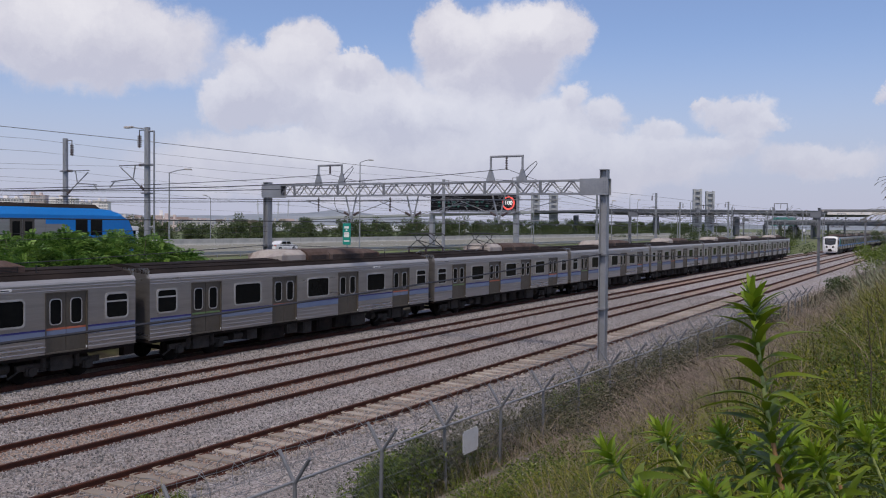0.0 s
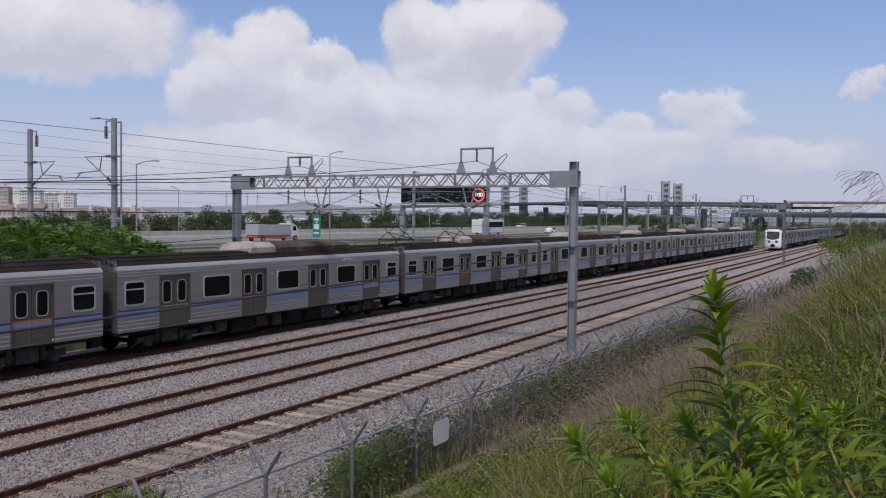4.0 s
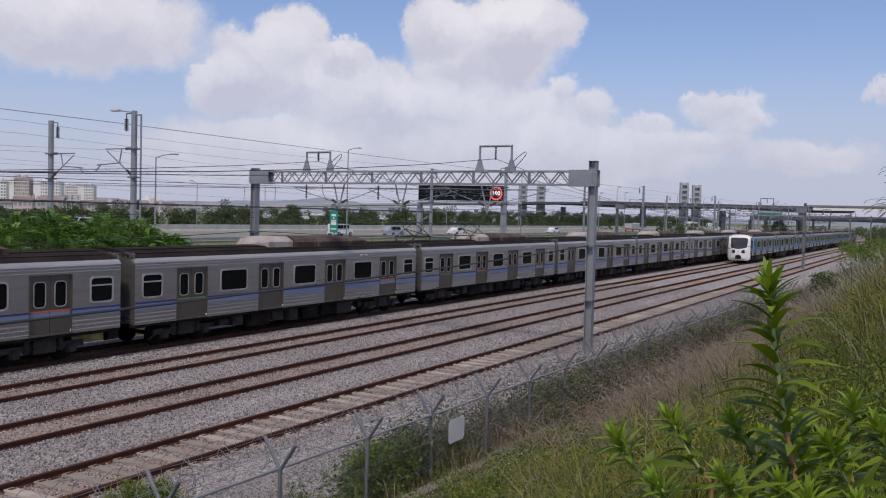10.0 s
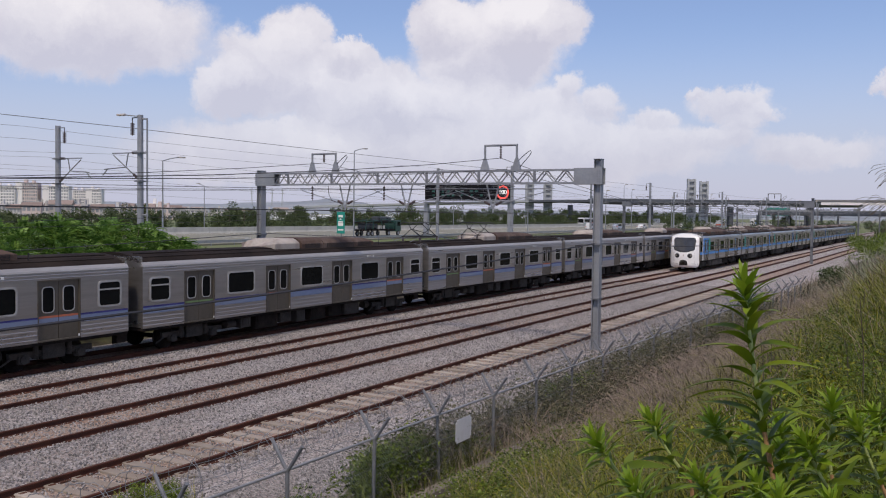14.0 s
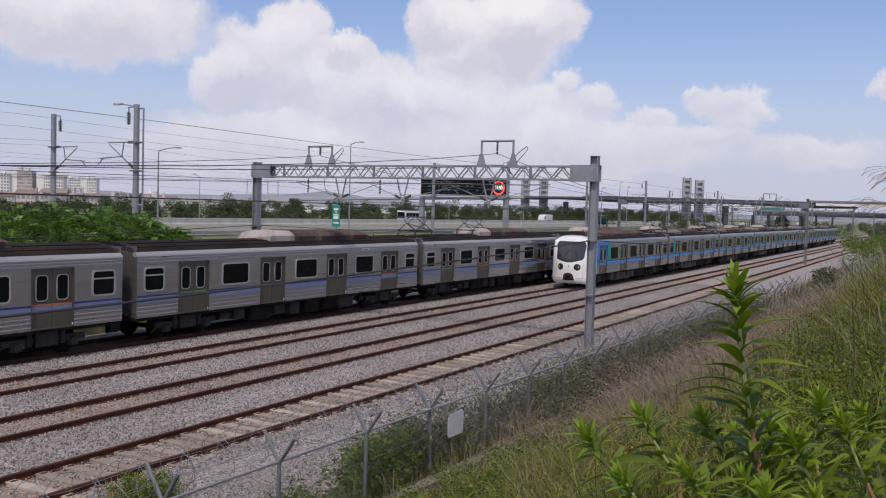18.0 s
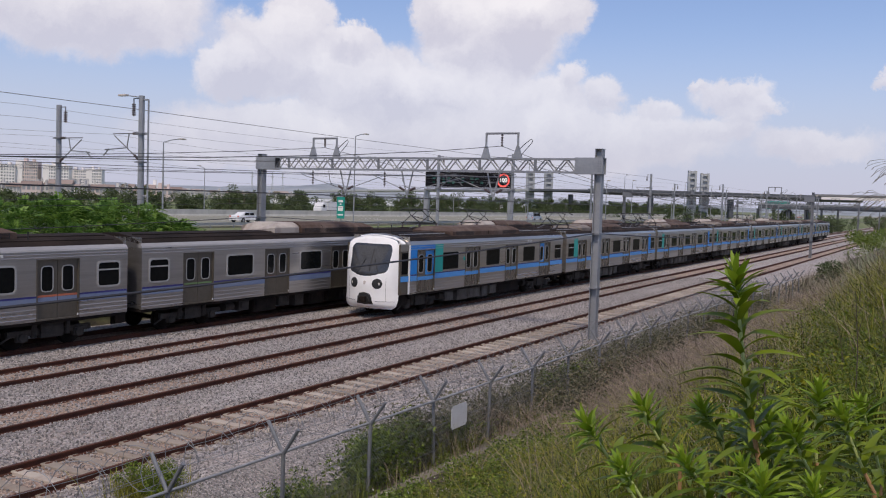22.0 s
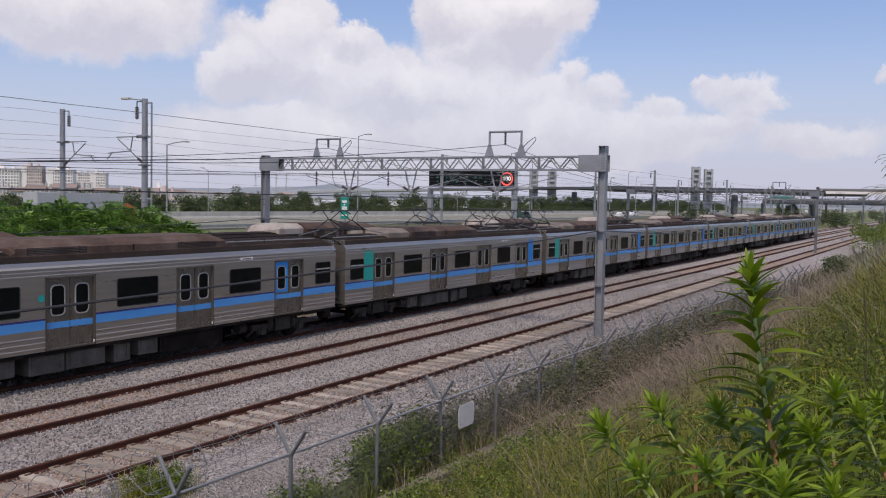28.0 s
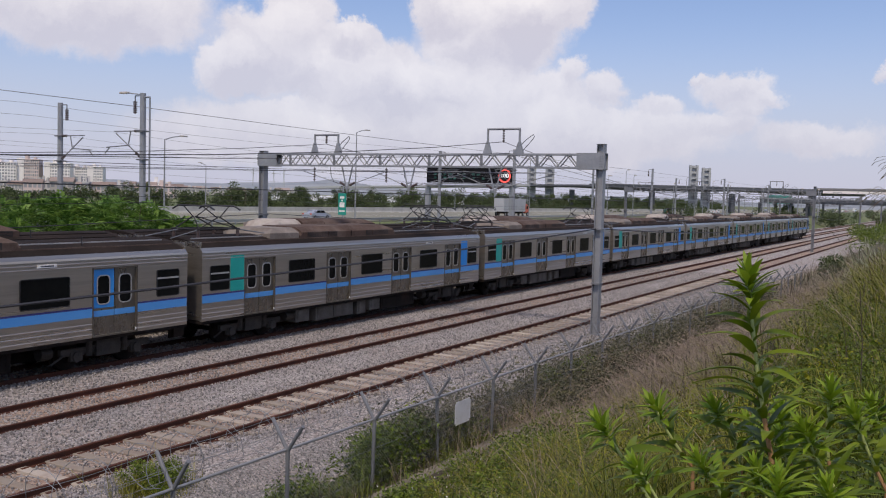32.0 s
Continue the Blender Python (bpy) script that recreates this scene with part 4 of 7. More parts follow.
    patch("badge", [(-0.07, 1.36), (0.05, 1.36), (0.08, 1.50), (-0.02, 1.58), (-0.10, 1.52)], PALE_UNIT, "", 0.014, car, 2)
    cp = patch("coupler_opening", [(-0.46, 0.50), (0.0, 0.48), (0.46, 0.50), (0.40, 0.8), (0.28, 1.0), (0.0, 1.06), (-0.28, 1.0), (-0.40, 0.8)], BLACK, "dark coupler opening", 0.018)
    bm = boxes((0.30, 0.7, -0.13, 0.13, 0.62, 0.86), bevel=0.03)
    for sy in (-1, 1):
        part("air_hose", tube(bmesh.new(), ((0.6, sy * 0.30, 0.58), (0.40, sy * 0.30, 0.66), (0.38, sy * 0.2, 0.84)), 0.035, 8), UNDER_GREY, cp)
    part("coupler_head", bm, UNDER, cp)
    # panel joints of the lower shell
    for sy in (-1, 1):
        part("panel_joint", tube(bmesh.new(), [on_front(sy * (0.52 + 0.13 * k), 0.66, 0.002) for k in range(7)], 0.007, 5), UNDER_GREY, car)
        part("panel_joint", tube(bmesh.new(), [on_front(sy * 0.96, 0.66 + 0.13 * k, 0.002) for k in range(9)], 0.005, 5), UNDER_GREY, car)
    # cab side with its door, tapering in towards the shell
    tp = pose(ROUND_X, -SIDE, 0, 0, 0, -9.5)
    part("cab_side", boxes((-0.66, -0.08, 0.02, 0.10, 0.95, 3.16)), DOOR, car, at=tp)
    part("cab_side", boxes((BACK - 0.05, ROUND_X, SIDE - 0.28, SIDE - 0.2, 0.95, 3.16)), DOOR, car)
    part("cab_door", boxes((-0.60, -0.12, -0.004, 0.06, 0.98, 2.85), bevel=0.02), DOOR, car, at=tp)
    part("cab_door_pane", boxes((-0.57, -0.16, -0.014, 0.0, 1.86, 2.80), bevel=0.01), GLASS_DARK, car, at=tp)
    part("cab_header", boxes((-0.64, -0.10, -0.006, 0.08, 2.87, 3.18)), STAIN_WARM, car, at=tp)
    part("cab_pillar", boxes((-0.10, 0.0, -0.012, 0.08, 0.97, 3.14)), WHITE, car, at=tp)
    part("cab_stripe", boxes((-0.60, -0.10, -0.017, 0.02, 1.53, 1.77)), STRIPE_BLUE, car, at=tp)
    # cab roof: white at the shell, dark towards the car roof
    lo_half = [(1.36, 3.08), (1.37, 3.16), (1.25, 3.30), (0.9, 3.42), (0.45, 3.47), (0, 3.48)]
    hi_half = [(1.545, 3.08), (1.54, 3.18), (1.46, 3.30), (0.9, 3.53), (0.45, 3.60), (0, 3.615)]

    def roof_ring(u):
        half = [(p[0] + (q[0] - p[0]) * u, p[1] + (q[1] - p[1]) * u) for p, q in zip(lo_half, hi_half)]
        return [(1.22 + 0.52 * u, -y, z) for y, z in half] + [(1.22 + 0.52 * u, y, z) for y, z in half[-2::-1]]

    for nm, mm, us in (("cab_roof", WHITE, (0.0, 0.25, 0.5)), ("cab_roof_rear", STAIN_WARM, (0.5, 0.75, 1.0))):
        bm = bmesh.new()
        rings = [[bm.verts.new(p) for p in roof_ring(u)] for u in us]
        for u, w in zip(rings, rings[1:]):
            for k in range(len(u) - 1):
                bm.faces.new((u[k], w[k], w[k + 1], u[k + 1]))
        bm.faces.new(rings[0][::-1])
        bm.faces.new(rings[-1])
        part(nm, bm, mm, car, "", True)
    part("bulkhead", boxes((1.18, 1.22, -1.33, 1.33, 0.96, 3.2)), WHITE, car)
    part("cab_underframe", boxes((1.12, 2.0, -1.3, 1.3, 0.45, 0.98)), UNDER, car)
    part("horn_mast", rods([((1.75, -0.5, 3.5), (1.75, -0.5, 3.98)), ((1.75, -0.5, 3.62), (1.95, -0.5, 3.62))], 0.03), BLACK, car)
    for x in (6.78,):
        bm = bmesh.new()
        bm.faces.new([bm.verts.new((x + 0.1 * math.cos(a), -SIDE - 0.012, 2.36 + 0.1 * math.sin(a))) for a in [2 * math.pi * q / 16 for q in range(16)]])
        part("sticker", bm, PANEL_TEAL, car, "round green sticker")


def build_grey_train():
    proto = metro_car("metro_car", "dull stainless steel metro car with a pale blue stripe, standing still", STAIN, "grey")
    tagged(proto, group="cars of the standing train")
    proto.matrix_basis = pose(2.3, Y_TRACK[0], 0)
    for k in range(1, 8):
        c = copy_thing(proto, pose(2.3 + 20 * k, Y_TRACK[0], 0))
        if k == 2:
            tagged(c, "dull stainless steel metro car with two pantographs on its roof")
            pantograph(c, 2.0)
            pantograph(c, 9.0)
    return proto


build_grey_train()


def build_blue_train():
    cars = []
    lead = metro_car("metro_driving_car", "white-nosed metro driving car with blue and teal panels", STAIN_WARM, "blue", True)
    nose_shell(lead)
    cars.append(lead)
    proto = metro_car("metro_car", "stainless steel metro car with bright blue stripe and teal panel", STAIN_WARM, "blue")
    tagged(lead, group="cars of the arriving train")
    tagged(proto, group="cars of the arriving train")
    cars.append(proto)
    for k in range(2, 8):
        cars.append(copy_thing(proto, pose(0, 0, 0)))
    for k in (1, 2, 4):
        pantograph(cars[k], 2.1)
        if k != 4:
            pantograph(cars[k], 17.6)
        tagged(cars[k], "stainless steel metro car with blue stripe, teal panel and roof pantographs")
    return cars


BLUE = build_blue_train()

# ---------------------------------------------------------------- overhead line


def insulator(bm, a, b, r=0.07, n=5):
    a, b = Vector(a), Vector(b)
    tube(bm, (a, b), r * 0.35, 6)
    for k in range(n):
        c = a.lerp(b, (k + 0.8) / (n + 0.6))
        d = (b - a).normalized() * 0.03
        tube(bm, (c - d, c + d), r, 8)
    return bm


def gantry(x, y_near, y_far, label, fine=True, top=7.33):
    steel = GALV if fine else GALV_DARK
    g = thing("catenary_gantry", label, "gantry", pose(x, 0, 0), "railway gantries")
    for y, zt in ((y_near, top), (y_far, top - 0.25)):
        bm = bmesh.new()
        prof = [(-0.16, -0.145), (0.16, -0.145), (0.16, -0.125), (0.012, -0.125), (0.012, 0.125), (0.16, 0.125), (0.16, 0.145), (-0.16, 0.145), (-0.16, 0.125), (-0.012, 0.125), (-0.012, -0.125), (-0.16, -0.125)]
        lo, hi = [bm.verts.new((px_, y + py_, -0.5)) for px_, py_ in prof], [bm.verts.new((px_, y + py_, zt)) for px_, py_ in prof]
        for q in range(12):
            bm.faces.new((lo[q], lo[(q + 1) % 12], hi[(q + 1) % 12], hi[q]))
        bm.faces.new(hi)
        col = part("column", bm, steel, g, "grey galvanised steel column")
        part("base_plate", boxes((-0.3, 0.3, y - 0.3, y + 0.3, -0.5, -0.12), bevel=0.02), CONCRETE, col)
        for zc in (4.02, 1.90):
            part("clamp", boxes((-0.2, 0.2, y - 0.18, y + 0.18, zc, zc + 0.06)), GALV_DARK, col)
        part("cap_plate", boxes((-0.17, 0.17, y - 0.16, y + 0.16, zt, zt + 0.02)), steel, col)
        s = 1 if y == y_near else -1
        a, b = sorted((y - s * 0.2, y + s * 0.95))
        bm = boxes((-0.2, -0.18, a, b, 6.38, 6.98), (0.18, 0.2, a, b, 6.38, 6.98), (-0.2, 0.2, a, b, 6.98, 7.0), (-0.2, 0.2, a, b, 6.36, 6.38))
        kn = part("knee_plate", bm, steel, g)
        part("plate_bolts", boxes(*[(-0.215, -0.2, y - s * 0.12 + dy, y - s * 0.12 + dy + 0.03, 6.45 + q * 0.1, 6.48 + q * 0.1) for q in range(5) for dy in (0, 0.08)]), GALV_DARK, kn)
    y0, y1 = y_near + 0.95, y_far - 0.95
    n = 18 if fine else 16
    for name, z in (("top_chord", 6.94), ("bottom_chord", 6.42)):
        for sx in (-0.17, 0.17):
            part(name, boxes((sx - 0.035, sx + 0.035, y0 - 0.1, y1 + 0.1, z - 0.035, z + 0.035)), steel, g)
    st = (y1 - y0) / n
    for sx in (-0.17, 0.17):
        for k in range(n):
            a = (sx, y0 + k * st, 6.44)
            m = (sx, y0 + (k + 0.5) * st, 6.92)
            b = (sx, y0 + (k + 1) * st, 6.44)
            part("lattice_bar", rods([(a, m), (m, b)], 0.030, 4), steel, g)
    part("cross_tie", rods([((-0.17, y0 + k * st, 6.42), (0.17, y0 + (k + 0.5) * st, 6.42)) for k in range(n)] + [((-0.17, y0 + k * st, 6.94), (0.17, y0 + (k + 0.5) * st, 6.94)) for k in range(n)], 0.018, 4), steel, g)
    for k in range(2, n, 3):
        part("gusset", boxes((-0.21, -0.19, y0 + k * st - 0.06, y0 + k * st + 0.06, 6.45, 6.92)), GALV_DARK, g)
    w = y_far - y_near
    for c, hw, zt in ((y_near + 4.22, 0.72, 7.98), (y_near + 13.2, 0.66, 7.82)):
        fr = part("feeder_frame", rods([((0, c - hw, 6.95), (0, c - hw, zt)), ((0, c + hw, 6.95), (0, c + hw, zt)), ((0, c - hw - 0.03, zt), (0, c + hw + 0.03, zt))], 0.05, 6), steel, g)
        for s in (-1, 1):
            bm = bmesh.new()
            vs = [bm.verts.new(p) for p in ((-0.05, c + s * hw - 0.2, 6.97), (-0.05, c + s * hw + 0.2, 6.97), (-0.05, c + s * hw + 0.05, 7.45), (-0.05, c + s * hw - 0.05, 7.45))]
            ws = [bm.verts.new((0.05, v.co.y, v.co.z)) for v in vs]
            bm.faces.new(vs), bm.faces.new(ws[::-1])
            for q in range(4):
                bm.faces.new((vs[q], ws[q], ws[(q + 1) % 4], vs[(q + 1) % 4]))
            part("frame_foot", bm, steel, fr)
        part("insulator", insulator(bmesh.new(), (0, c, zt), (0, c, 7.42), 0.05, 5), INSUL, fr)
        loop = [(-0.02, c - hw - 0.1 - 0.55 * math.sin(q * math.pi / 8), 7.0 + 0.42 * math.sin(q * math.pi / 8) ** 0.8 + (0.35 if q > 4 else 0.06 * q)) for q in range(9)]
        part("jumper", tube(bmesh.new(), loop, 0.016, 5), WIRE, fr)
    for y in (y_near + 4.55, y_near + 8.72, y_near + 12.0):
        dp = part("drop_bracket", rods([((0, y + 0.3, 6.4), (0, y + 0.03, 5.38)), ((0, y - 0.28, 6.4), (0, y - 0.03, 5.38)), ((0, y, 5.5), (0, y, 5.2))], 0.036, 6), steel, g)
        for s in (-1, 1):
            t_ = min(Y_TRACK, key=lambda v: abs(v - (y + s * 2)))
            part("cantilever_arm", rods([((0, y, 5.5), (0.1, t_ + s * 0.2, 6.15)), ((0, y, 6.2), (0.1, t_ + s * 0.3, 6.22)), ((0, y, 5.38), (0.1, t_, 5.34))], 0.017, 6), steel, dp)
            part("arm_insulator", insulator(bmesh.new(), (0, y + s * 0.12, 5.53), (0.02, y + s * 0.42, 5.68), 0.055, 4), INSUL, dp)
    for y in (y_near + 13.85, y_near + 9.9):
        part("insulator", insulator(bmesh.new(), (0, y, 6.36), (0, y, 5.68), 0.05, 5), INSUL, g)
        part("jumper", tube(bmesh.new(), [(0, y - 0.9, 6.36), (0, y - 0.95, 5.95), (0, y - 1.1, 5.7), (0, y - 1.35, 5.62)], 0.014, 5), WIRE, g)
    return g


gantry(33.7, 12.0, 28.9, "grey galvanised steel lattice gantry across the four tracks")
gantry(112.0, 14.0, 36.4, "distant grey steel lattice gantry across the tracks", False, 7.45)
gantry(190.0, 15.5, 38.0, "far grey steel lattice gantry across the tracks", False, 7.45)
gantry(240.0, 15.0, 38.0, "far grey steel lattice gantry across the tracks", False, 7.45)

SPANS = [(-44.0, 33.7), (33.7, 112.0), (112.0, 190.0), (190.0, 268.0)]


def sag_wire(name, label, y, z, sag, r, y2=None, spans=SPANS):
    bm = bmesh.new()
    for i, (a, b) in enumerate(spans):
        ya = y if y2 is None or i < 2 else y2
        pts = [(a + (b - a) * k / 14, y + (0 if y2 is None else (y2 - y) * max(0, (a + (b - a) * k / 14 - 33.7) / 78.3)), z - 4 * sag * (k / 14) * (1 - k / 14)) for k in range(15)]
        tube(bm, pts, r, 5)
    return tagged(mesh_ob(name, bm, WIRE), label, "wire", "overhead wires")


for yt in Y_TRACK:
    sag_wire("contact_wire", "thin dark copper contact wire over the track", yt, 5.22, 0.03, 0.006)
    sag_wire("messenger_wire", "thin dark messenger wire above the contact wire", yt, 6.18, 0.7, 0.006)
sag_wire("feeder_wire", "thick dark feeder wire hung from the gantry frames", 25.2, 7.40, 1.95, 0.012)
sag_wire("feeder_wire", "thick dark feeder wire hung from the gantry frames", 16.22, 7.46, 2.1, 0.012)
sag_wire("feeder_wire", "dark return wire along the gantry tops", 16.0, 7.00, 1.55, 0.010)
sag_wire("trackside_cable", "thick black cable slung along the near columns", 12.05, 4.07, 0.80, 0.024, 14.0)
sag_wire("trackside_cable", "thick black cable slung along the far columns", 28.8, 4.10, 0.80, 0.016, 36.0)
sag_wire("trackside_cable", "thin black cable slung along the far columns", 28.8, 5.0, 0.55, 0.009, 36.0)
sag_wire("trackside_cable", "thin black cable slung along the far columns", 28.8, 4.75, 0.5, 0.009, 36.0)


def mast(x, y, top, toward, lamp, label):
    """A single catenary mast of the embankment line."""
    m = thing("catenary_mast", label, "mast", pose(x, y, 0), "catenary masts")
    part("pole", tube(bmesh.new(), ((0, 0, 1.6), (0, 0, top)), 0.165, 12, 0.145), GALV, m)
    s = toward
    part("top_arm", rods([((0, 0, top - 0.12), (0, s * 0.55, top - 0.12)), ((0, s * 0.55, top - 0.12), (0, s * 0.55, top - 0.35))], 0.03), GALV_DARK, m)
    part("insulator", insulator(bmesh.new(), (0, s * 0.55, top - 0.35), (0, s * 0.55, top - 1.0), 0.10, 6), INSUL, m)
    part("cantilever", rods([((0, 0, top - 3.25), (0, s * 1.9, top - 1.95)), ((0, 0, top - 1.85), (0, s * 2.0, top - 1.85)), ((0, s * 1.0, top - 2.5), (0, s * 0.85, top - 1.85)), ((0, s * 0.95, top - 2.55), (0, s * 2.6, top - 2.65)), ((0, s * 2.3, top - 2.6), (0, s * 2.7, top - 2.95))], 0.03), GALV_DARK, m)
    part("arm_insulator", insulator(bmesh.new(), (0, s * 0.1, top - 1.85), (0, s * 0.6, top - 1.85), 0.07, 4), INSUL, m)
    part("arm_insulator", insulator(bmesh.new(), (0, s * 0.1, top - 3.18), (0, s * 0.5, top - 2.9), 0.07, 4), INSUL, m)
    for q in (1.9, 3.3):
        part("clamp_band", boxes((-0.22, 0.22, -0.22, 0.22, top - q, top - q + 0.07)), GALV_DARK, m)
    if lamp:
        part("conduit", rods([((0.05, -0.42, 2.2), (0.05, -0.42, top - 0.2)), ((0.05, -0.42, top - 0.2), (0, 0, top - 0.2)), ((0.05, -0.42, 4.9), (0, 0, 4.9))], 0.045), GALV, m)
        part("lamp_arm", rods([((0, 0, top - 0.08), (-0.2, 0.9, top + 0.02))], 0.03), GALV, m)
        part("lamp_head", boxes((-0.32, -0.1, 0.8, 1.35, top - 0.02, top + 0.08), bevel=0.03), PALE_UNIT, m)
    return m


mast(31.9, 35.1, 9.83, 1, True, "grey round catenary mast with lamp beside the embankment line")
mast(34.2, 44.2, 9.83, -1, False, "grey round catenary mast on the far side of the embankment line")
for k in range(1, 7):
    mast(31.9 + 43.5 * k, 35.1, 9.6, 1, False, "distant grey catenary mast beside the embankment line")
    mast(34.2 + 43.5 * k, 44.2, 9.6, -1, False, "distant grey catenary mast beside the embankment line")


def line_wires():
    """Wires of the embankment line, falling away to the right with distance."""
    S2 = [(31.9 + 43.5 * k, 31.9 + 43.5 * (k + 1)) for k in range(-1, 4)]
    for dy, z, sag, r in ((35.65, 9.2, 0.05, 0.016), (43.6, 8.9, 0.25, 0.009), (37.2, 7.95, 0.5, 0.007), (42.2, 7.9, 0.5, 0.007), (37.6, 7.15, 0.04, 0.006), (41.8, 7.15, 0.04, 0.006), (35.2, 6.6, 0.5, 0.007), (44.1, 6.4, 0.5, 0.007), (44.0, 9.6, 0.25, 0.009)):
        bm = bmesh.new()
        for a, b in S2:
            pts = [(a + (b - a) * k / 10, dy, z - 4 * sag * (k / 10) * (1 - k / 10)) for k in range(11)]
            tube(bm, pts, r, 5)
        tagged(mesh_ob("line_wire", bm, WIRE_FADED), "thin overhead wire of the embankment line, colour paled for distance", "wire", "embankment wires")


line_wires()


def embankment_track():
    tr = thing("embankment_track", "rusty rails of the raised line behind the bushes", "railway track", pose(0, 39.7, 2.5), kind="structure")
    for s in (-1, 1):
        part("rail", sweep(bmesh.new(), [(y + s * 0.7525, z) for y, z in RAIL_PROF], -200, 60), RUST, tr)
    part("ballast", sweep(bmesh.new(), [(-3.2, -0.5), (-1.8, -0.12), (1.8, -0.12), (3.2, -0.5)], -200, 60), BALLAST, tr)


embankment_track()

# ---------------------------------------------------------------- near fence


def fence_y(x):
    return 7.86 - 0.018 * (x - 8)


def build_fence():
    f = thing("chain_link_fence", "galvanised chain-link fence with razor wire coils and Y-shaped arms", "fence", kind="structure")
    zg, zt = 0.5, 1.62
    xs = [5.6 + 2.05 * k for k in range(24)]
    post = None
    for x in xs:
        y = fence_y(x)
        tilt = pose(x, y, 0, random.uniform(-1.5, 1.5), random.uniform(-1, 1), 0)
        if post is None:
            post = part("post", tube(bmesh.new(), ((0, 0, 0.1), (0, 0, zt + 0.02)), 0.030, 10), GALV_DARK, f, at=tilt)
            arm = part("arm", rods([((0, 0, zt - 0.02), (0.03, 0.30, zt + 0.40)), ((0, 0, zt - 0.02), (-0.03, -0.28, zt + 0.38))], 0.026, 8), GALV_DARK, post)
        else:
            p_ = share(post, f, tilt)
            share(arm, p_, Matrix())
    for a, b in zip(xs, xs[1:]):
        part("top_rail", tube(bmesh.new(), ((a, fence_y(a), zt), (b, fence_y(b), zt)), 0.021, 8), GALV, f)
    part("tension_wire", rods([((xs[0], fence_y(xs[0]), z), (xs[-1], fence_y(xs[-1]), z)) for z in (0.72, 1.15)], 0.004, 4), GALV_DARK, f)
    for dy, z in ((0.30, zt + 0.38), (0.16, zt + 0.2), (-0.27, zt + 0.36), (-0.15, zt + 0.2)):
        part("barbed_strand", rods([((a, fence_y(a) + dy, z), ((a + b) / 2, fence_y(a) + dy, z - 0.04)) for a, b in zip(xs, xs[1:])] + [(((a + b) / 2, fence_y(a) + dy, z - 0.04), (b, fence_y(b) + dy, z)) for a, b in zip(xs, xs[1:])], 0.0035, 4), GALV_DARK, f)
    # mesh of crossing wires
    bm_v, bm_f = [], []

    def strand(a, b, r):
        a, b = Vector(a), Vector(b)
        i = len(bm_v)
        d = Vector((0, r, 0))
        e = (b - a).cross(d).normalized() * r
        bm_v.extend([tuple(a + e), tuple(a - e), tuple(b - e), tuple(b + e)])
        bm_f.append((i, i + 1, i + 2, i + 3))

    h = zt - 0.55
    x = xs[0]
    while x < 38:
        for s in (1, -1):
            xa, xb = (x, x + h) if s > 0 else (x + h, x)
            strand((xa, fence_y(xa) + 0.002 * s, 0.55), (xb, fence_y(xb) + 0.002 * s, zt), 0.0023)
        x += 0.06
    me = bpy.data.meshes.new("wire_mesh")
    me.from_pydata(bm_v, [], bm_f)
    me.materials.append(GALV)
    ob = new("wire_mesh", me)
    ob.parent = f
    tagged(ob, kind="stuff")
    # razor coil above the arms
    rng = random.Random(3)
    pts = []
    x = xs[0]
    ph = 0
    while x < 42:
        rr = 0.27 + 0.03 * math.sin(ph * 0.21) + rng.uniform(-0.02, 0.02)
        pts.append((x + 0.13 * math.sin(ph * 0.5), fence_y(x) + 0.03 + rr * math.cos(ph), zt + 0.36 + rr * math.sin(ph)))
        ph += 2 * math.pi / 12
        x += 0.024 + rng.uniform(0, 0.006)
    bm = tube(bmesh.new(), pts, 0.0045, 4)
    part("razor_coil", bm, GALV_DARK, f, "coil of dull razor wire")
    part("kerb", sweep(bmesh.new(), [(-0.16, 0.2), (-0.16, 0.50), (-0.13, 0.53), (0.10, 0.53), (0.12, 0.50), (0.12, 0.2)], 4, 46), KERB, f, "weathered concrete footing", at=pose(0, 7.72, 0, 0, 0, -1.03))


build_fence()


def notice():
    x = 14.58
    n = thing("notice_board", "small blank white notice plate tied to the fence", "sign", pose(x, fence_y(x) - 0.05, 1.21, 0, 0, 0))
    bm = bmesh.new()
    box(bm, -0.30, 0.30, -0.004, 0.004, -0.215, 0.215)
    bmesh.ops.bevel(bm, geom=[e for e in bm.edges if abs(e.verts[0].co.y - e.verts[1].co.y) > 0.005], offset=0.04, segments=4, affect="EDGES")
    part("plate", bm, SIGN_WHITE, n)
    part("tie", rods([((sx, 0.0, sz), (sx, 0.05, sz)) for sx in (-0.25, 0.25) for sz in (-0.17, 0.17)], 0.006, 5), GALV_DARK, n)


notice()

# ---------------------------------------------------------------- highway
HZ = 1.2


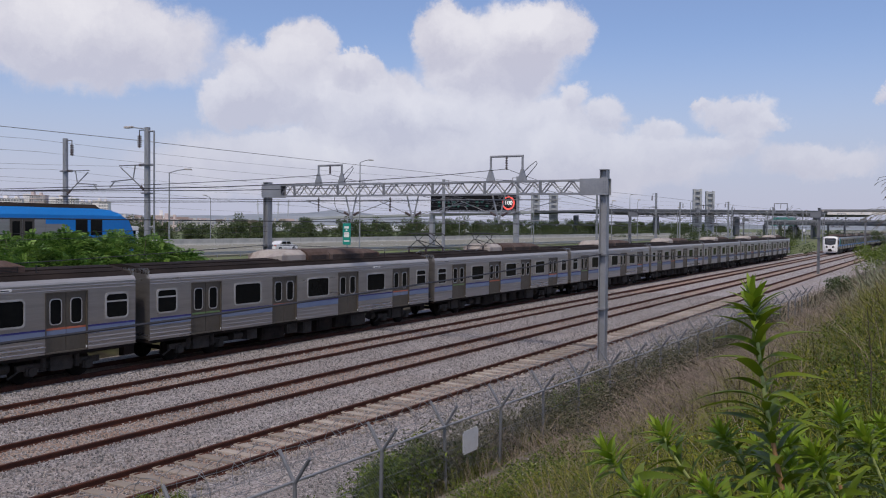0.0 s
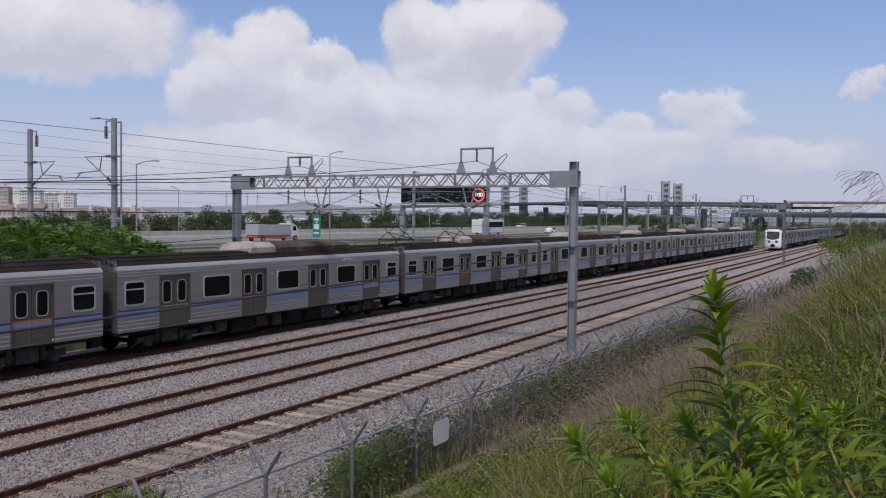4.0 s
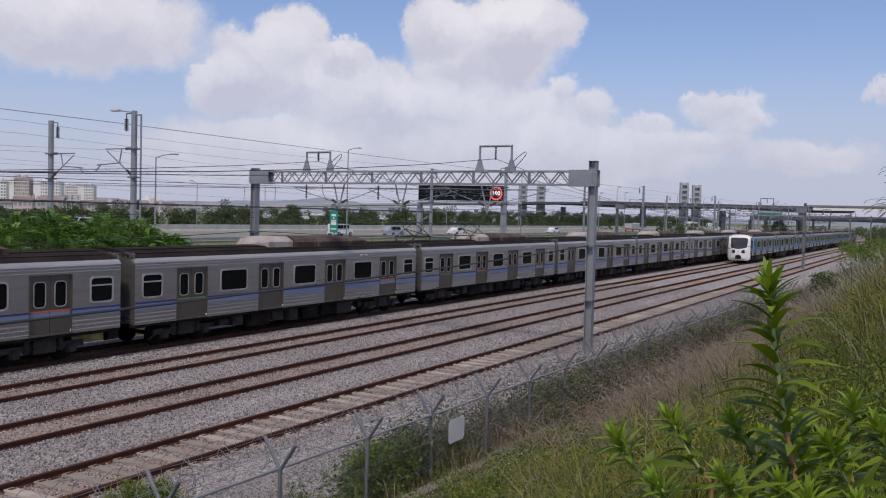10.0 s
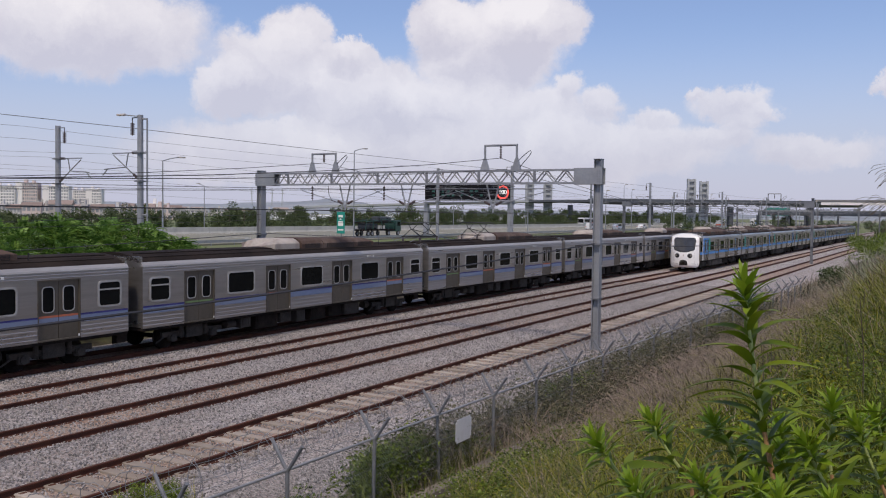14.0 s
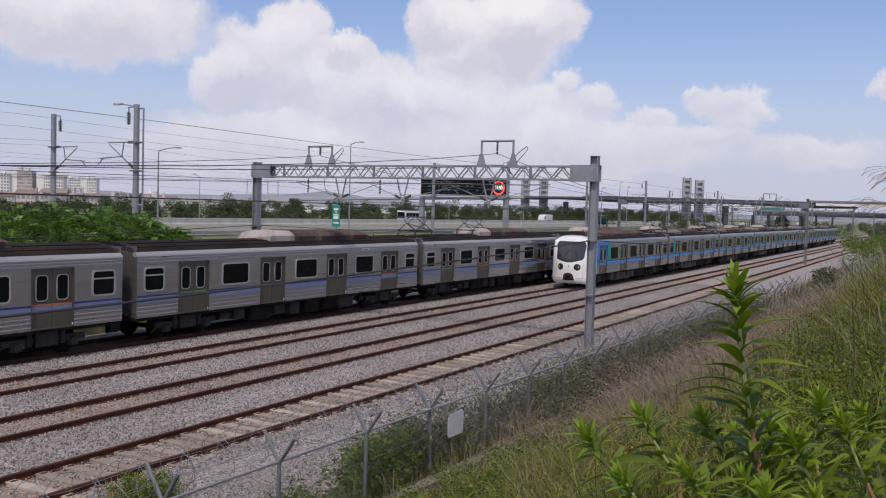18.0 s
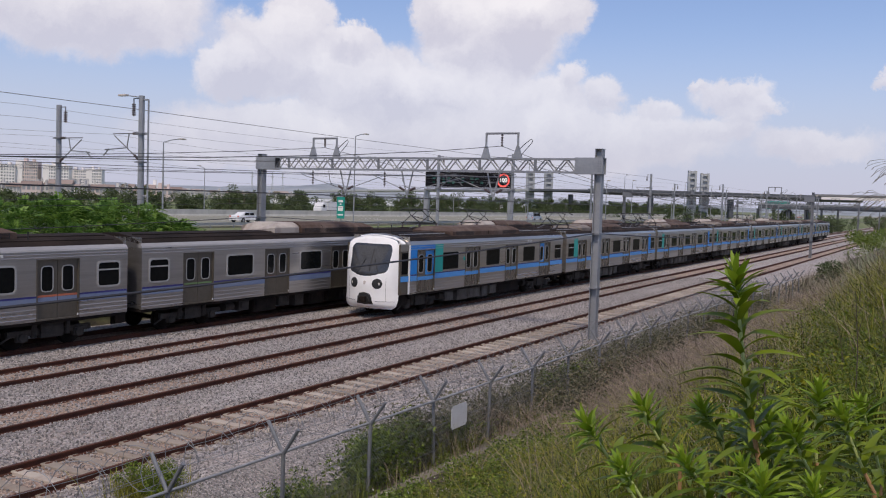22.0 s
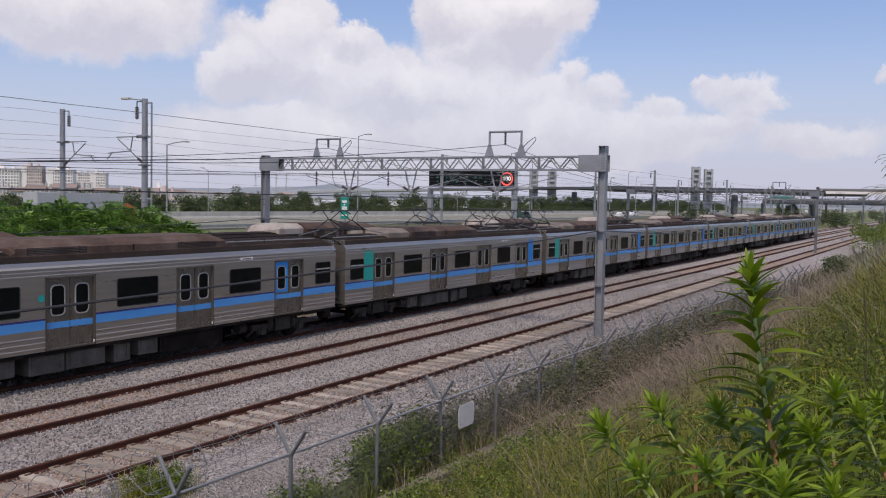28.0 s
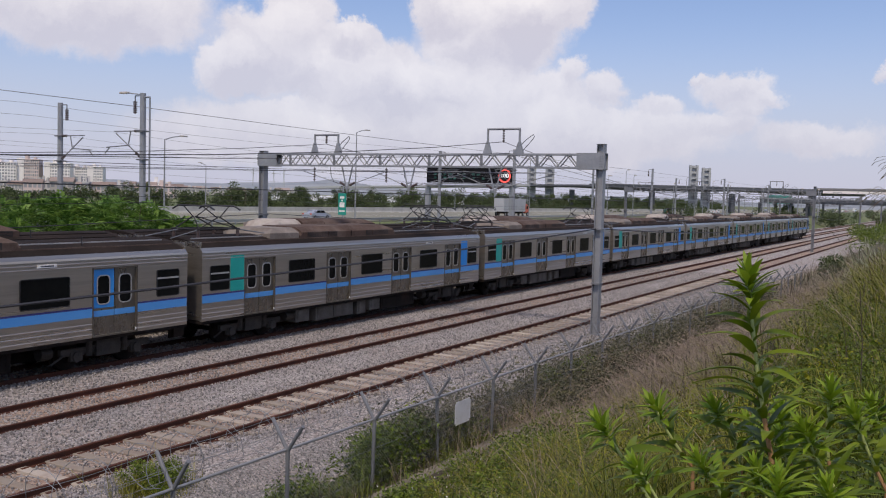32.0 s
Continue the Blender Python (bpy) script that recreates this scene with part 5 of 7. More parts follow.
def build_highway():
    tagged(mesh_ob("road", boxes((-700, 2500, 77, 114, 0.6, HZ), (-700, 2500, 116, 142, 0.6, HZ)), ASPHALT), "pale grey concrete motorway with two carriageways", "road", kind="structure")
    bm = bmesh.new()
    for y in (80.3, 110.5, 118.8, 138.0):
        box(bm, -700, 2500, y - 0.08, y + 0.08, HZ, HZ + 0.006)
    for y in (84.6, 88.9, 93.2, 97.5, 123, 128, 133):
        for k in range(60):
            box(bm, -200 + 20 * k, -192 + 20 * k, y - 0.07, y + 0.07, HZ, HZ + 0.006)
    tagged(mesh_ob("lane_markings", bm, PLATE), "white painted lane lines on the motorway", "road marking", kind="structure")
    for y, h, nm in ((115.0, 1.05, "pale concrete median barrier of the motorway"),):
        b = thing("road_barrier", nm, "barrier", pose(0, y, HZ - 0.2), kind="structure")
        src = None
        for k in range(60):
            m = pose(-120 + 12 * k, 0, 0)
            if src is None:
                bm = sweep(bmesh.new(), [(-0.35, 0), (-0.35, 0.1), (-0.14, 0.45), (-0.1, h + 0.2), (0.1, h + 0.2), (0.14, 0.45), (0.35, 0.1), (0.35, 0)], 0.03, 11.97)
                src = part("barrier_block", bm, BARRIER, b, at=m)
            else:
                share(src, b, m)
    g = thing("guard_rail", "low steel guard rail along the near edge of the motorway", "guard rail", pose(0, 76.2, 0.9), kind="structure")
    part("beam", boxes((-300, 900, -0.04, 0.04, 0.45, 0.78)), GALV, g)
    ps = None
    for k in range(120):
        m = pose(-100 + 4 * k, 0.08, 0)
        ps = share(ps, g, m) if ps else part("rail_post", boxes((-0.05, 0.05, -0.05, 0.05, 0, 0.8)), GALV, g, at=m)


build_highway()


def street_lamp(x, y, h, arm, label, r=0.11):
    l = thing("street_lamp", label, "street lamp", pose(x, y, 1.0), "motorway lamps")
    part("pole", tube(bmesh.new(), ((0, 0, 0), (0, 0, h)), r, 8, r * 0.6), GALV, l)
    part("arm", tube(bmesh.new(), ((0, 0, h), (arm * 0.5, 0.05, h + 0.35), (arm, 0.1, h + 0.55)), r * 0.5, 6), GALV, l)
    part("lamp_head", boxes((arm - 0.1, arm + 0.75, -0.1, 0.35, h + 0.48, h + 0.64), bevel=0.05), PALE_UNIT, l)


def build_lamps():
    street_lamp(72.6, 76.4, 9.6, 2.6, "tall grey motorway lamp with a curved arm")
    street_lamp(108.2, 75.5, 13.0, 2.6, "tall grey motorway lamp with a long arm")
    for k, (x, y, h) in enumerate([(147.9, 143, 9.5), (205, 143, 9.5), (262, 143, 9.5), (320, 143, 9.5), (90, 143, 9.5), (170, 75.5, 12), (232, 75.5, 12), (294, 75.5, 12), (356, 75.5, 12)]):
        street_lamp(x, y, h, 2.0 if y < 100 else -2.0, "distant slim grey motorway lamp")

    for x, y, h in ((150, 52, 8), (163, 58, 9), (181, 49, 7.5), (196, 62, 9.5), (214, 51, 8), (231, 57, 9), (247, 48, 7.5), (263, 60, 10), (282, 50, 8.5), (301, 56, 9), (322, 49, 9), (345, 60, 10), (240, 33, 8), (255, 31, 8), (272, 33, 8.5)):
        street_lamp(x, y, h, 1.1, "slim grey lamp post far along the railway", 0.09)


build_lamps()


def message_sign():
    """Variable message sign on a portal over the near carriageway."""
    x = 134.0
    s = thing("message_sign", "black electronic motorway sign with a lit red speed limit", "road sign", pose(x, 0, 0))
    ya, yb = 78.4, 62.0
    for y in (ya, yb + 0.6):
        part("portal_leg", boxes((-0.35, 0.35, y - 0.4, y + 0.4, 0.5, 6.9), bevel=0.05), GALV, s)
    part("portal_beam", boxes((-0.3, 0.3, yb, ya + 0.4, 6.75, 7.15), (-0.2, 0.2, yb, ya, 7.3, 7.45)), GALV, s)
    part("walkway", boxes((-1.1, -0.4, yb + 0.5, ya, 6.95, 7.05)), GALV_DARK, s)
    pn = part("sign_panel", boxes((-0.6, -0.2, yb + 0.55, ya, 7.5, 10.0), bevel=0.03), LED_BLACK, s)
    rng = random.Random(2)
    bm = bmesh.new()
    for row, z in enumerate((8.75, 8.1)):
        y = ya - 1.4
        while y > yb + 5.2:
            for q in range(3):
                w = rng.uniform(0.25, 0.6)
                box(bm, -0.62, -0.605, y - w, y, z + rng.uniform(-0.05, 0.2), z + rng.uniform(0.25, 0.36))
            y -= 0.95 if rng.random() < 0.75 else 1.7
    part("led_text", bm, LED_GREEN, pn, "rows of green glowing dots")
    cy, cz = yb + 1.75, 8.75
    bm = bmesh.new()
    N_ = 28
    ring = [[bm.verts.new((-0.615, cy + r * math.cos(2 * math.pi * k / N_), cz + r * math.sin(2 * math.pi * k / N_))) for k in range(N_)] for r in (1.12, 0.86)]
    for k in range(N_):
        bm.faces.new((ring[0][k], ring[0][(k + 1) % N_], ring[1][(k + 1) % N_], ring[1][k]))
    part("limit_ring", bm, LED_RED, pn, "glowing red ring")
    cu = bpy.data.curves.new("limit_digits", "FONT")
    cu.body, cu.size, cu.align_x, cu.align_y, cu.extrude = "100", 0.98, "CENTER", "CENTER", 0.004
    cu.offset = 0.02
    ob = new("limit_digits", cu)
    me = bpy.data.meshes.new_from_object(ob)
    bpy.data.objects.remove(ob)
    me.materials.append(LED_WHITE)
    ob = new("limit_digits", me)
    ob.parent = pn
    ob.matrix_basis = pose(-0.63, cy, cz, 90, 0, -90)


message_sign()


def route_sign():
    s = thing("route_sign", "small green route sign on a grey post", "road sign", pose(98.2, 70.5, 0.6))
    part("post", tube(bmesh.new(), ((0, 0, 0), (0, 0, 5.6)), 0.09, 8), GALV, s)
    pl = part("plate", boxes((-0.18, -0.1, -0.62, 0.62, 1.75, 4.6), bevel=0.02), SIGN_GREEN, s)
    part("legend_bar", boxes((-0.195, -0.18, -0.35, 0.35, 3.9, 4.2), (-0.195, -0.18, -0.45, 0.45, 2.15, 2.35), (-0.195, -0.18, -0.12, 0.12, 3.55, 3.8)), PLATE, pl)
    part("shield", boxes((-0.195, -0.18, -0.4, 0.4, 2.75, 3.4), bevel=0.006), APT_WHITE, pl)


route_sign()


# ---------------------------------------------------------------- road vehicles
def vehicle(kind, paint, label, category):
    """A road vehicle that faces +x, its wheels on z = 0."""
    v = thing(kind, label, category)
    if kind in ("sedan", "suv", "van"):
        L_, H_, hood = {"sedan": (4.7, 1.45, 0.95), "suv": (4.6, 1.72, 1.1), "van": (5.0, 1.95, 1.15)}[kind]
        prof = {"sedan": [(0, 0.35), (0, 0.85), (0.35, 1.0), (0.9, 1.05), (1.5, 1.43), (2.9, 1.45), (3.6, 1.02), (4.5, 0.85), (4.7, 0.6), (4.7, 0.35)],
                "suv": [(0, 0.4), (0, 1.0), (0.15, 1.5), (0.4, 1.70), (2.8, 1.72), (3.5, 1.15), (4.4, 1.0), (4.6, 0.75), (4.6, 0.4)],
                "van": [(0, 0.4), (0, 1.2), (0.1, 1.85), (0.3, 1.95), (3.6, 1.93), (4.3, 1.2), (4.85, 1.05), (5.0, 0.8), (5.0, 0.4)]}[kind]
        bm = bmesh.new()
        rows = []
        for y, s in ((-0.88, 0.0), (-0.9, 0.5), (0.9, 0.5), (0.88, 0.0)):
            rows.append([bm.verts.new((x, y * (1 if z < 1.0 else 0.86), z)) for x, z in prof])
        for a, b in zip(rows, rows[1:]):
            for k in range(len(prof)):
                bm.faces.new((a[k], b[k], b[(k + 1) % len(prof)], a[(k + 1) % len(prof)]))
        bm.faces.new(rows[0]), bm.faces.new(rows[-1][::-1])
        part("body", bm, paint, v)
        xa, xb = {"sedan": (1.15, 3.3), "suv": (0.4, 3.2), "van": (0.4, 3.9)}[kind]
        z0, z1 = {"sedan": (1.03, 1.37), "suv": (1.12, 1.60), "van": (1.2, 1.78)}[kind]
        for y in (-0.84, 0.84):
            for a, b in ((xa, (xa + xb) / 2 - 0.06), ((xa + xb) / 2 + 0.06, xb)):
                sl = 0.32 if b == xb else 0.0
                bm = bmesh.new()
                vs = [bm.verts.new(p) for p in ((a + (0.25 if a == xa else 0), y, z1), (a, y * 1.02, z0), (b, y * 1.02, z0), (b - sl, y, z1))]
                bm.faces.new(vs)
                part("side_window", bm, GLASS_DARK, v)
        ws = [(3.0, 1.42), (3.58, 1.05)] if kind == "sedan" else ([(2.85, 1.69), (3.46, 1.18)] if kind == "suv" else [(3.66, 1.9), (4.28, 1.24)])
        bm = bmesh.new()
        bm.faces.new([bm.verts.new(p) for p in ((ws[0][0] + 0.02, -0.7, ws[0][1]), (ws[1][0] + 0.02, -0.74, ws[1][1]), (ws[1][0] + 0.02, 0.74, ws[1][1]), (ws[0][0] + 0.02, 0.7, ws[0][1]))])
        part("windscreen", bm, GLASS_DARK, v)
        part("tail_lamp", boxes((-0.02, 0.03, -0.85, -0.6, 0.75, 0.95), (-0.02, 0.03, 0.6, 0.85, 0.75, 0.95)), CAR_RED, v)
        wx, wr = (0.85, L_ - 0.9), 0.33
    elif kind == "coach":
        part("body", boxes((0, 11.8, -1.25, 1.25, 0.45, 3.4), bevel=0.12), paint, v)
        part("side_windows", boxes((0.5, 11.3, -1.27, -1.2, 1.7, 2.9), (0.5, 11.3, 1.2, 1.27, 1.7, 2.9)), GLASS_DARK, v)
        part("windscreen", boxes((11.7, 11.83, -1.1, 1.1, 1.3, 3.0)), GLASS_DARK, v)
        part("livery_band", boxes((0.3, 4.5, -1.275, -1.24, 0.9, 1.6), (0.3, 4.5, 1.24, 1.275, 0.9, 1.6)), STRIPE_BLUE, v)
        part("roof_unit", boxes((3, 6.5, -0.9, 0.9, 3.38, 3.6), bevel=0.05), paint, v)
        wx, wr = (2.6, 9.2), 0.5
    elif kind == "city_bus":
        part("body", boxes((0, 10.8, -1.25, 1.25, 0.4, 3.1), bevel=0.1), paint, v)
        for y in (-1.27, 1.2):
            for q in range(6):
                part("side_window", boxes((0.6 + 1.62 * q, 2.12 + 1.62 * q, y, y + 0.07, 1.45, 2.55)), GLASS_DARK, v)
            part("livery_band", boxes((3.1, 10.5, y + 0.002, y + 0.068, 0.5, 1.0)), SIGN_GREEN, v)
        part("rear_panel", boxes((-0.02, 3.0, -1.275, 1.275, 0.5, 1.3), bevel=0.03), CAR_RED, v)
        part("windscreen", boxes((10.72, 10.83, -1.1, 1.1, 1.2, 2.7)), GLASS_DARK, v)
        wx, wr = (2.4, 8.2), 0.48
    elif kind in ("box_truck", "semi_trailer", "tipper_truck"):
        lb = {"box_truck": 5.2, "semi_trailer": 11.5, "tipper_truck": 7.6}[kind]
        hb = {"box_truck": 2.9, "semi_trailer": 3.9, "tipper_truck": 2.55}[kind]
        bx = part("cargo_box", boxes((0, lb, -1.2, 1.2, 1.0, hb), bevel=0.04), paint, v)
        part("box_ribs", boxes(*[(q * 0.58 + 0.3, q * 0.58 + 0.36, -1.225, -1.19, 1.05, hb - 0.05) for q in range(int(lb / 0.58))]), paint, bx)
        cabm = {"box_truck": paint, "semi_trailer": CAR_RED, "tipper_truck": CAR_WHITE}[kind]
        c0 = lb + 0.25
        prof = [(c0, 0.7), (c0, 2.7), (c0 + 0.5, 2.75), (c0 + 1.5, 2.35), (c0 + 1.9, 1.5), (c0 + 1.95, 0.7)]
        bm = bmesh.new()
        rows = [[bm.verts.new((x, y, z)) for x, z in prof] for y in (-1.1, 1.1)]
        for k in range(6):
            bm.faces.new((rows[0][k], rows[1][k], rows[1][(k + 1) % 6], rows[0][(k + 1) % 6]))
        bm.faces.new(rows[0]), bm.faces.new(rows[1][::-1])
        part("cab", bm, cabm, v)
        part("cab_window", boxes((c0 + 0.55, c0 + 1.35, -1.12, -1.09, 1.6, 2.25), (c0 + 0.55, c0 + 1.35, 1.09, 1.12, 1.6, 2.25)), GLASS_DARK, v)
        if kind == "tipper_truck":
            part("chassis", boxes((0.1, lb - 0.3, -1.1, 1.1, 0.55, 0.99), (lb - 0.3, c0 + 1.8, -0.5, 0.5, 0.55, 0.99)), CAR_RED, v, "dull red chassis")
        else:
            part("chassis", boxes((0.1, c0 + 1.8, -0.5, 0.5, 0.55, 1.0)), UNDER, v)
        wx, wr = ((1.2, c0 + 1.1) if kind != "semi_trailer" else (1.0, 2.2, lb - 1.2, c0 + 1.1)), 0.45
    else:
        # open car transporter or flatbed
        part("deck", boxes((0, 9.5, -1.2, 1.2, 0.9, 1.15)), UNDER, v)
        part("frame_rail", rods([((x, y, 1.1), (x + 0.3, y, 3.0)) for x in (0.4, 2.6, 5.0, 7.4, 9.0) for y in (-1.15, 1.15)] + [((0.4, y, 2.4), (9.3, y, 3.0)) for y in (-1.15, 1.15)], 0.07), paint, v)
        part("upper_deck", boxes((0.3, 9.3, -1.15, 1.15, 2.2, 2.32)), UNDER, v)
        part("cab", boxes((9.8, 11.6, -1.15, 1.15, 0.7, 2.7), bevel=0.12), paint, v)
        part("cab_window", boxes((10.4, 11.3, -1.17, -1.12, 1.7, 2.4), (11.55, 11.62, -1, 1, 1.6, 2.4)), GLASS_DARK, v)
        part("carried_load", boxes((0.8, 4.6, -0.85, 0.85, 1.2, 2.1), (5.0, 8.8, -0.85, 0.85, 2.35, 3.3), bevel=0.2), CAR_DARK, v)
        wx, wr = (1.2, 2.4, 7.5, 10.6), 0.45
    wh = None
    for x in wx:
        for y in (-0.95, 0.95) if kind in ("sedan", "suv", "van") else (-1.2, 1.2):
            if wh is None:
                wh = part("wheel", tube(bmesh.new(), ((0, -0.1, 0), (0, 0.1, 0)), wr, 16), BLACK, v, at=pose(x, y * 0.92, wr))
                hub = part("rim", tube(bmesh.new(), ((0, -0.108, 0), (0, 0.108, 0)), wr * 0.6, 12), GALV, wh)
            else:
                w2 = share(wh, v, pose(x, y * 0.92, wr))
                share(hub, w2, Matrix())
    return v


# kind, paint, label, category, second seen, place along the road then, lane
TRAFFIC = [
    ("sedan", CAR_WHITE, "white sedan driving on the motorway", "car", 0.0, 97.0, 82.5),
    ("coach", CAR_WHITE, "white and blue coach with dark windows on the motorway", "bus", 1.1, 96.5, 86.7),
    ("tipper_truck", TRAIL, "grey tipper truck with red chassis and white cab", "truck", 4.5, 119.0, 86.7),
    ("sedan", CAR_WHITE, "white sedan driving on the motorway", "car", 6.6, 104.5, 82.5),
    ("van", CAR_WHITE, "white van driving on the motorway", "van", 9.0, 91.0, 86.7),
    ("suv", CAR_SILVER, "silver car driving on the motorway", "car", 9.0, 101.0, 82.5),
    ("sedan", CAR_WHITE, "white sedan driving on the motorway", "car", 9.0, 124.0, 82.5),
    ("car_transporter", CAR_GREEN, "dark open car transporter on the motorway", "truck", 13.2, 102.5, 86.7),
    ("van", CAR_SILVER, "silver blue minivan driving on the motorway", "van", 19.0, 100.0, 82.5),
    ("sedan", CAR_WHITE, "white sedan driving on the motorway", "car", 23.0, 100.2, 82.5),
    ("sedan", CAR_WHITE, "white sedan driving on the motorway", "car", 23.0, 124.5, 86.7),
    ("suv", CAR_GREEN, "dark green car driving on the motorway", "car", 25.0, 92.5, 82.5),
    ("semi_trailer", TRAIL, "long grey box trailer with a red cab on the motorway", "truck", 29.0, 92.0, 86.7),
    ("sedan", CAR_SILVER, "silver sedan driving on the motorway", "car", 32.0, 106.0, 82.5),
    ("city_bus", CAR_WHITE, "white, green and red bus on the far carriageway", "bus", 19.0, 180.0, 124.0),
    ("box_truck", CAR_WHITE, "white box truck on the far carriageway", "truck", 23.0, 135.0, 121.0),
    ("van", CAR_WHITE, "white van on the far carriageway", "van", 8.3, 159.0, 124.0),
]
TRAFFIC_OBS = [vehicle(k, p, l, c) for k, p, l, c, *_ in TRAFFIC]


# ---------------------------------------------------------------- express train on the embankment
def express_train():
    cars = []
    for k in range(3):
        c = thing("express_car", "blue and silver express train car speeding past behind bushes", "train car", group="cars of the express train")
        lead = k == 0
        x1 = 19.6
        prof = [(-1.55, 0.95), (-1.55, 2.95), (-1.40, 3.30), (1.40, 3.30), (1.55, 2.95), (1.55, 0.95)]
        part("body_shell", sweep(bmesh.new(), prof, 0.2, 13.9 if lead else 19.8), STAIN, c)
        part("upper_band", sweep(bmesh.new(), [(-1.562, 2.74), (-1.562, 2.955), (-1.41, 3.31), (-1.38, 3.31), (-1.5, 2.74)], 0.2, 13.9 if lead else 19.8), PANEL_BLUE, c)
        if lead:
            bm = bmesh.new()
            rows = []
            for x, s, drop in ((13.9, 1, 0), (16.8, 1, 0), (17.8, 0.99, 0.06), (18.5, 0.97, 0.25), (19.0, 0.94, 0.60), (19.3, 0.90, 1.05), (19.5, 0.85, 1.6)):
                rows.append([bm.verts.new((x, y * s, min(z, max(1.1, 3.30 - drop)) if z > 2 else z)) for y, z in prof])
            for a, b in zip(rows, rows[1:]):
                for q in range(6):
                    bm.faces.new((a[q], b[q], b[(q + 1) % 6], a[(q + 1) % 6]))
            bm.faces.new(rows[0]), bm.faces.new(rows[-1][::-1])
            part("cab_body", bm, PANEL_BLUE, c, "streamlined bright blue cab")
            part("side_flash", boxes((13.9, 15.0, -1.563, -1.5, 1.0, 2.5)), STAIN, c)
            for a in (15.6, 16.5):
                part("cab_window", boxes((a, a + 0.7, -1.566, -1.52, 1.95, 2.72), bevel=0.01), GLASS_DARK, c)
            part("lamp", boxes((19.3, 19.54, -1.2, -0.85, 1.45, 1.68), bevel=0.04), WHITE, c)
        part("roof", sweep(bmesh.new(), [(-1.39, 3.29), (-1.0, 3.50), (1.0, 3.50), (1.39, 3.29)], 0.2, 17.2 if lead else 19.8), ROOF, c)
        for a, b in ((1.0, 2.2), (4.6, 7.2), (9.0, 11.2)) + (() if lead else ((13.6, 16.2),)):
            part("window", boxes((a, b, -1.572, -1.54, 1.85, 2.66), bevel=0.01), GLASS_DARK, c)
        for a in (2.9, 7.9, 12.0) + (() if lead else (17.0,)):
            dr = part("door", boxes((a, a + 0.62, -1.57, -1.5, 1.0, 2.75), (a + 0.66, a + 1.28, -1.57, -1.5, 1.0, 2.75)), PANEL_BLUE if a > 14 and lead else DOOR, c)
            part("door_pane", boxes((a + 0.12, a + 0.5, -1.58, -1.56, 1.8, 2.62), (a + 0.78, a + 1.16, -1.58, -1.56, 1.8, 2.62)), GLASS_DARK, dr)
        part("underframe", boxes((0.6, 19, -1.3, 1.3, 0.25, 0.95)), UNDER, c)
        cars.append(c)
    return cars


EXPRESS = express_train()


# ---------------------------------------------------------------- distance
def building(name, label, category, x, y, w, d, h, storeys, bays, wall, turn, roof="flat", group=""):
    """A far building: walls, windows that face the railway, roof."""
    b = thing(name, label, category, pose(x, y, 0, 0, 0, turn), group)
    part("wall", boxes((0, w, 0, d, -0.5, h)), wall, b)
    win = None
    for face in (0, 1):
        length = w if face == 0 else d
        n = bays if face == 0 else max(2, int(bays * d / w))
        for i in range(n):
            for k in range(storeys):
                cx = length * (i + 0.5) / n
                cz = h * (k + 0.55) / storeys
                m = pose(cx, -0.03, cz) if face == 0 else pose(-0.03, d - cx, cz, 0, 0, -90)
                if win is None:
                    ww, hh = w / bays * 0.33, h / storeys * 0.30
                    win = part("window", boxes((-ww, ww, -0.05, 0.05, -hh, hh)), FAR_GLASS, b, at=m)
                else:
                    share(win, b, m)
    if roof == "flat":
        part("roof", boxes((-0.3, w + 0.3, -0.3, d + 0.3, h, h + 0.6), (w * 0.3, w * 0.45, d * 0.3, d * 0.7, h + 0.6, h + 3.4), (w * 0.7, w * 0.8, d * 0.3, d * 0.7, h + 0.6, h + 2.8)), wall, b)
    else:
        part("roof", sweep(bmesh.new(), [(-0.6, h), (d / 2, h + d * 0.28), (d + 0.6, h)], -0.5, w + 0.5), HOUSE_ROOF if roof == "gable" else PANEL_BLUE, b)
    return b


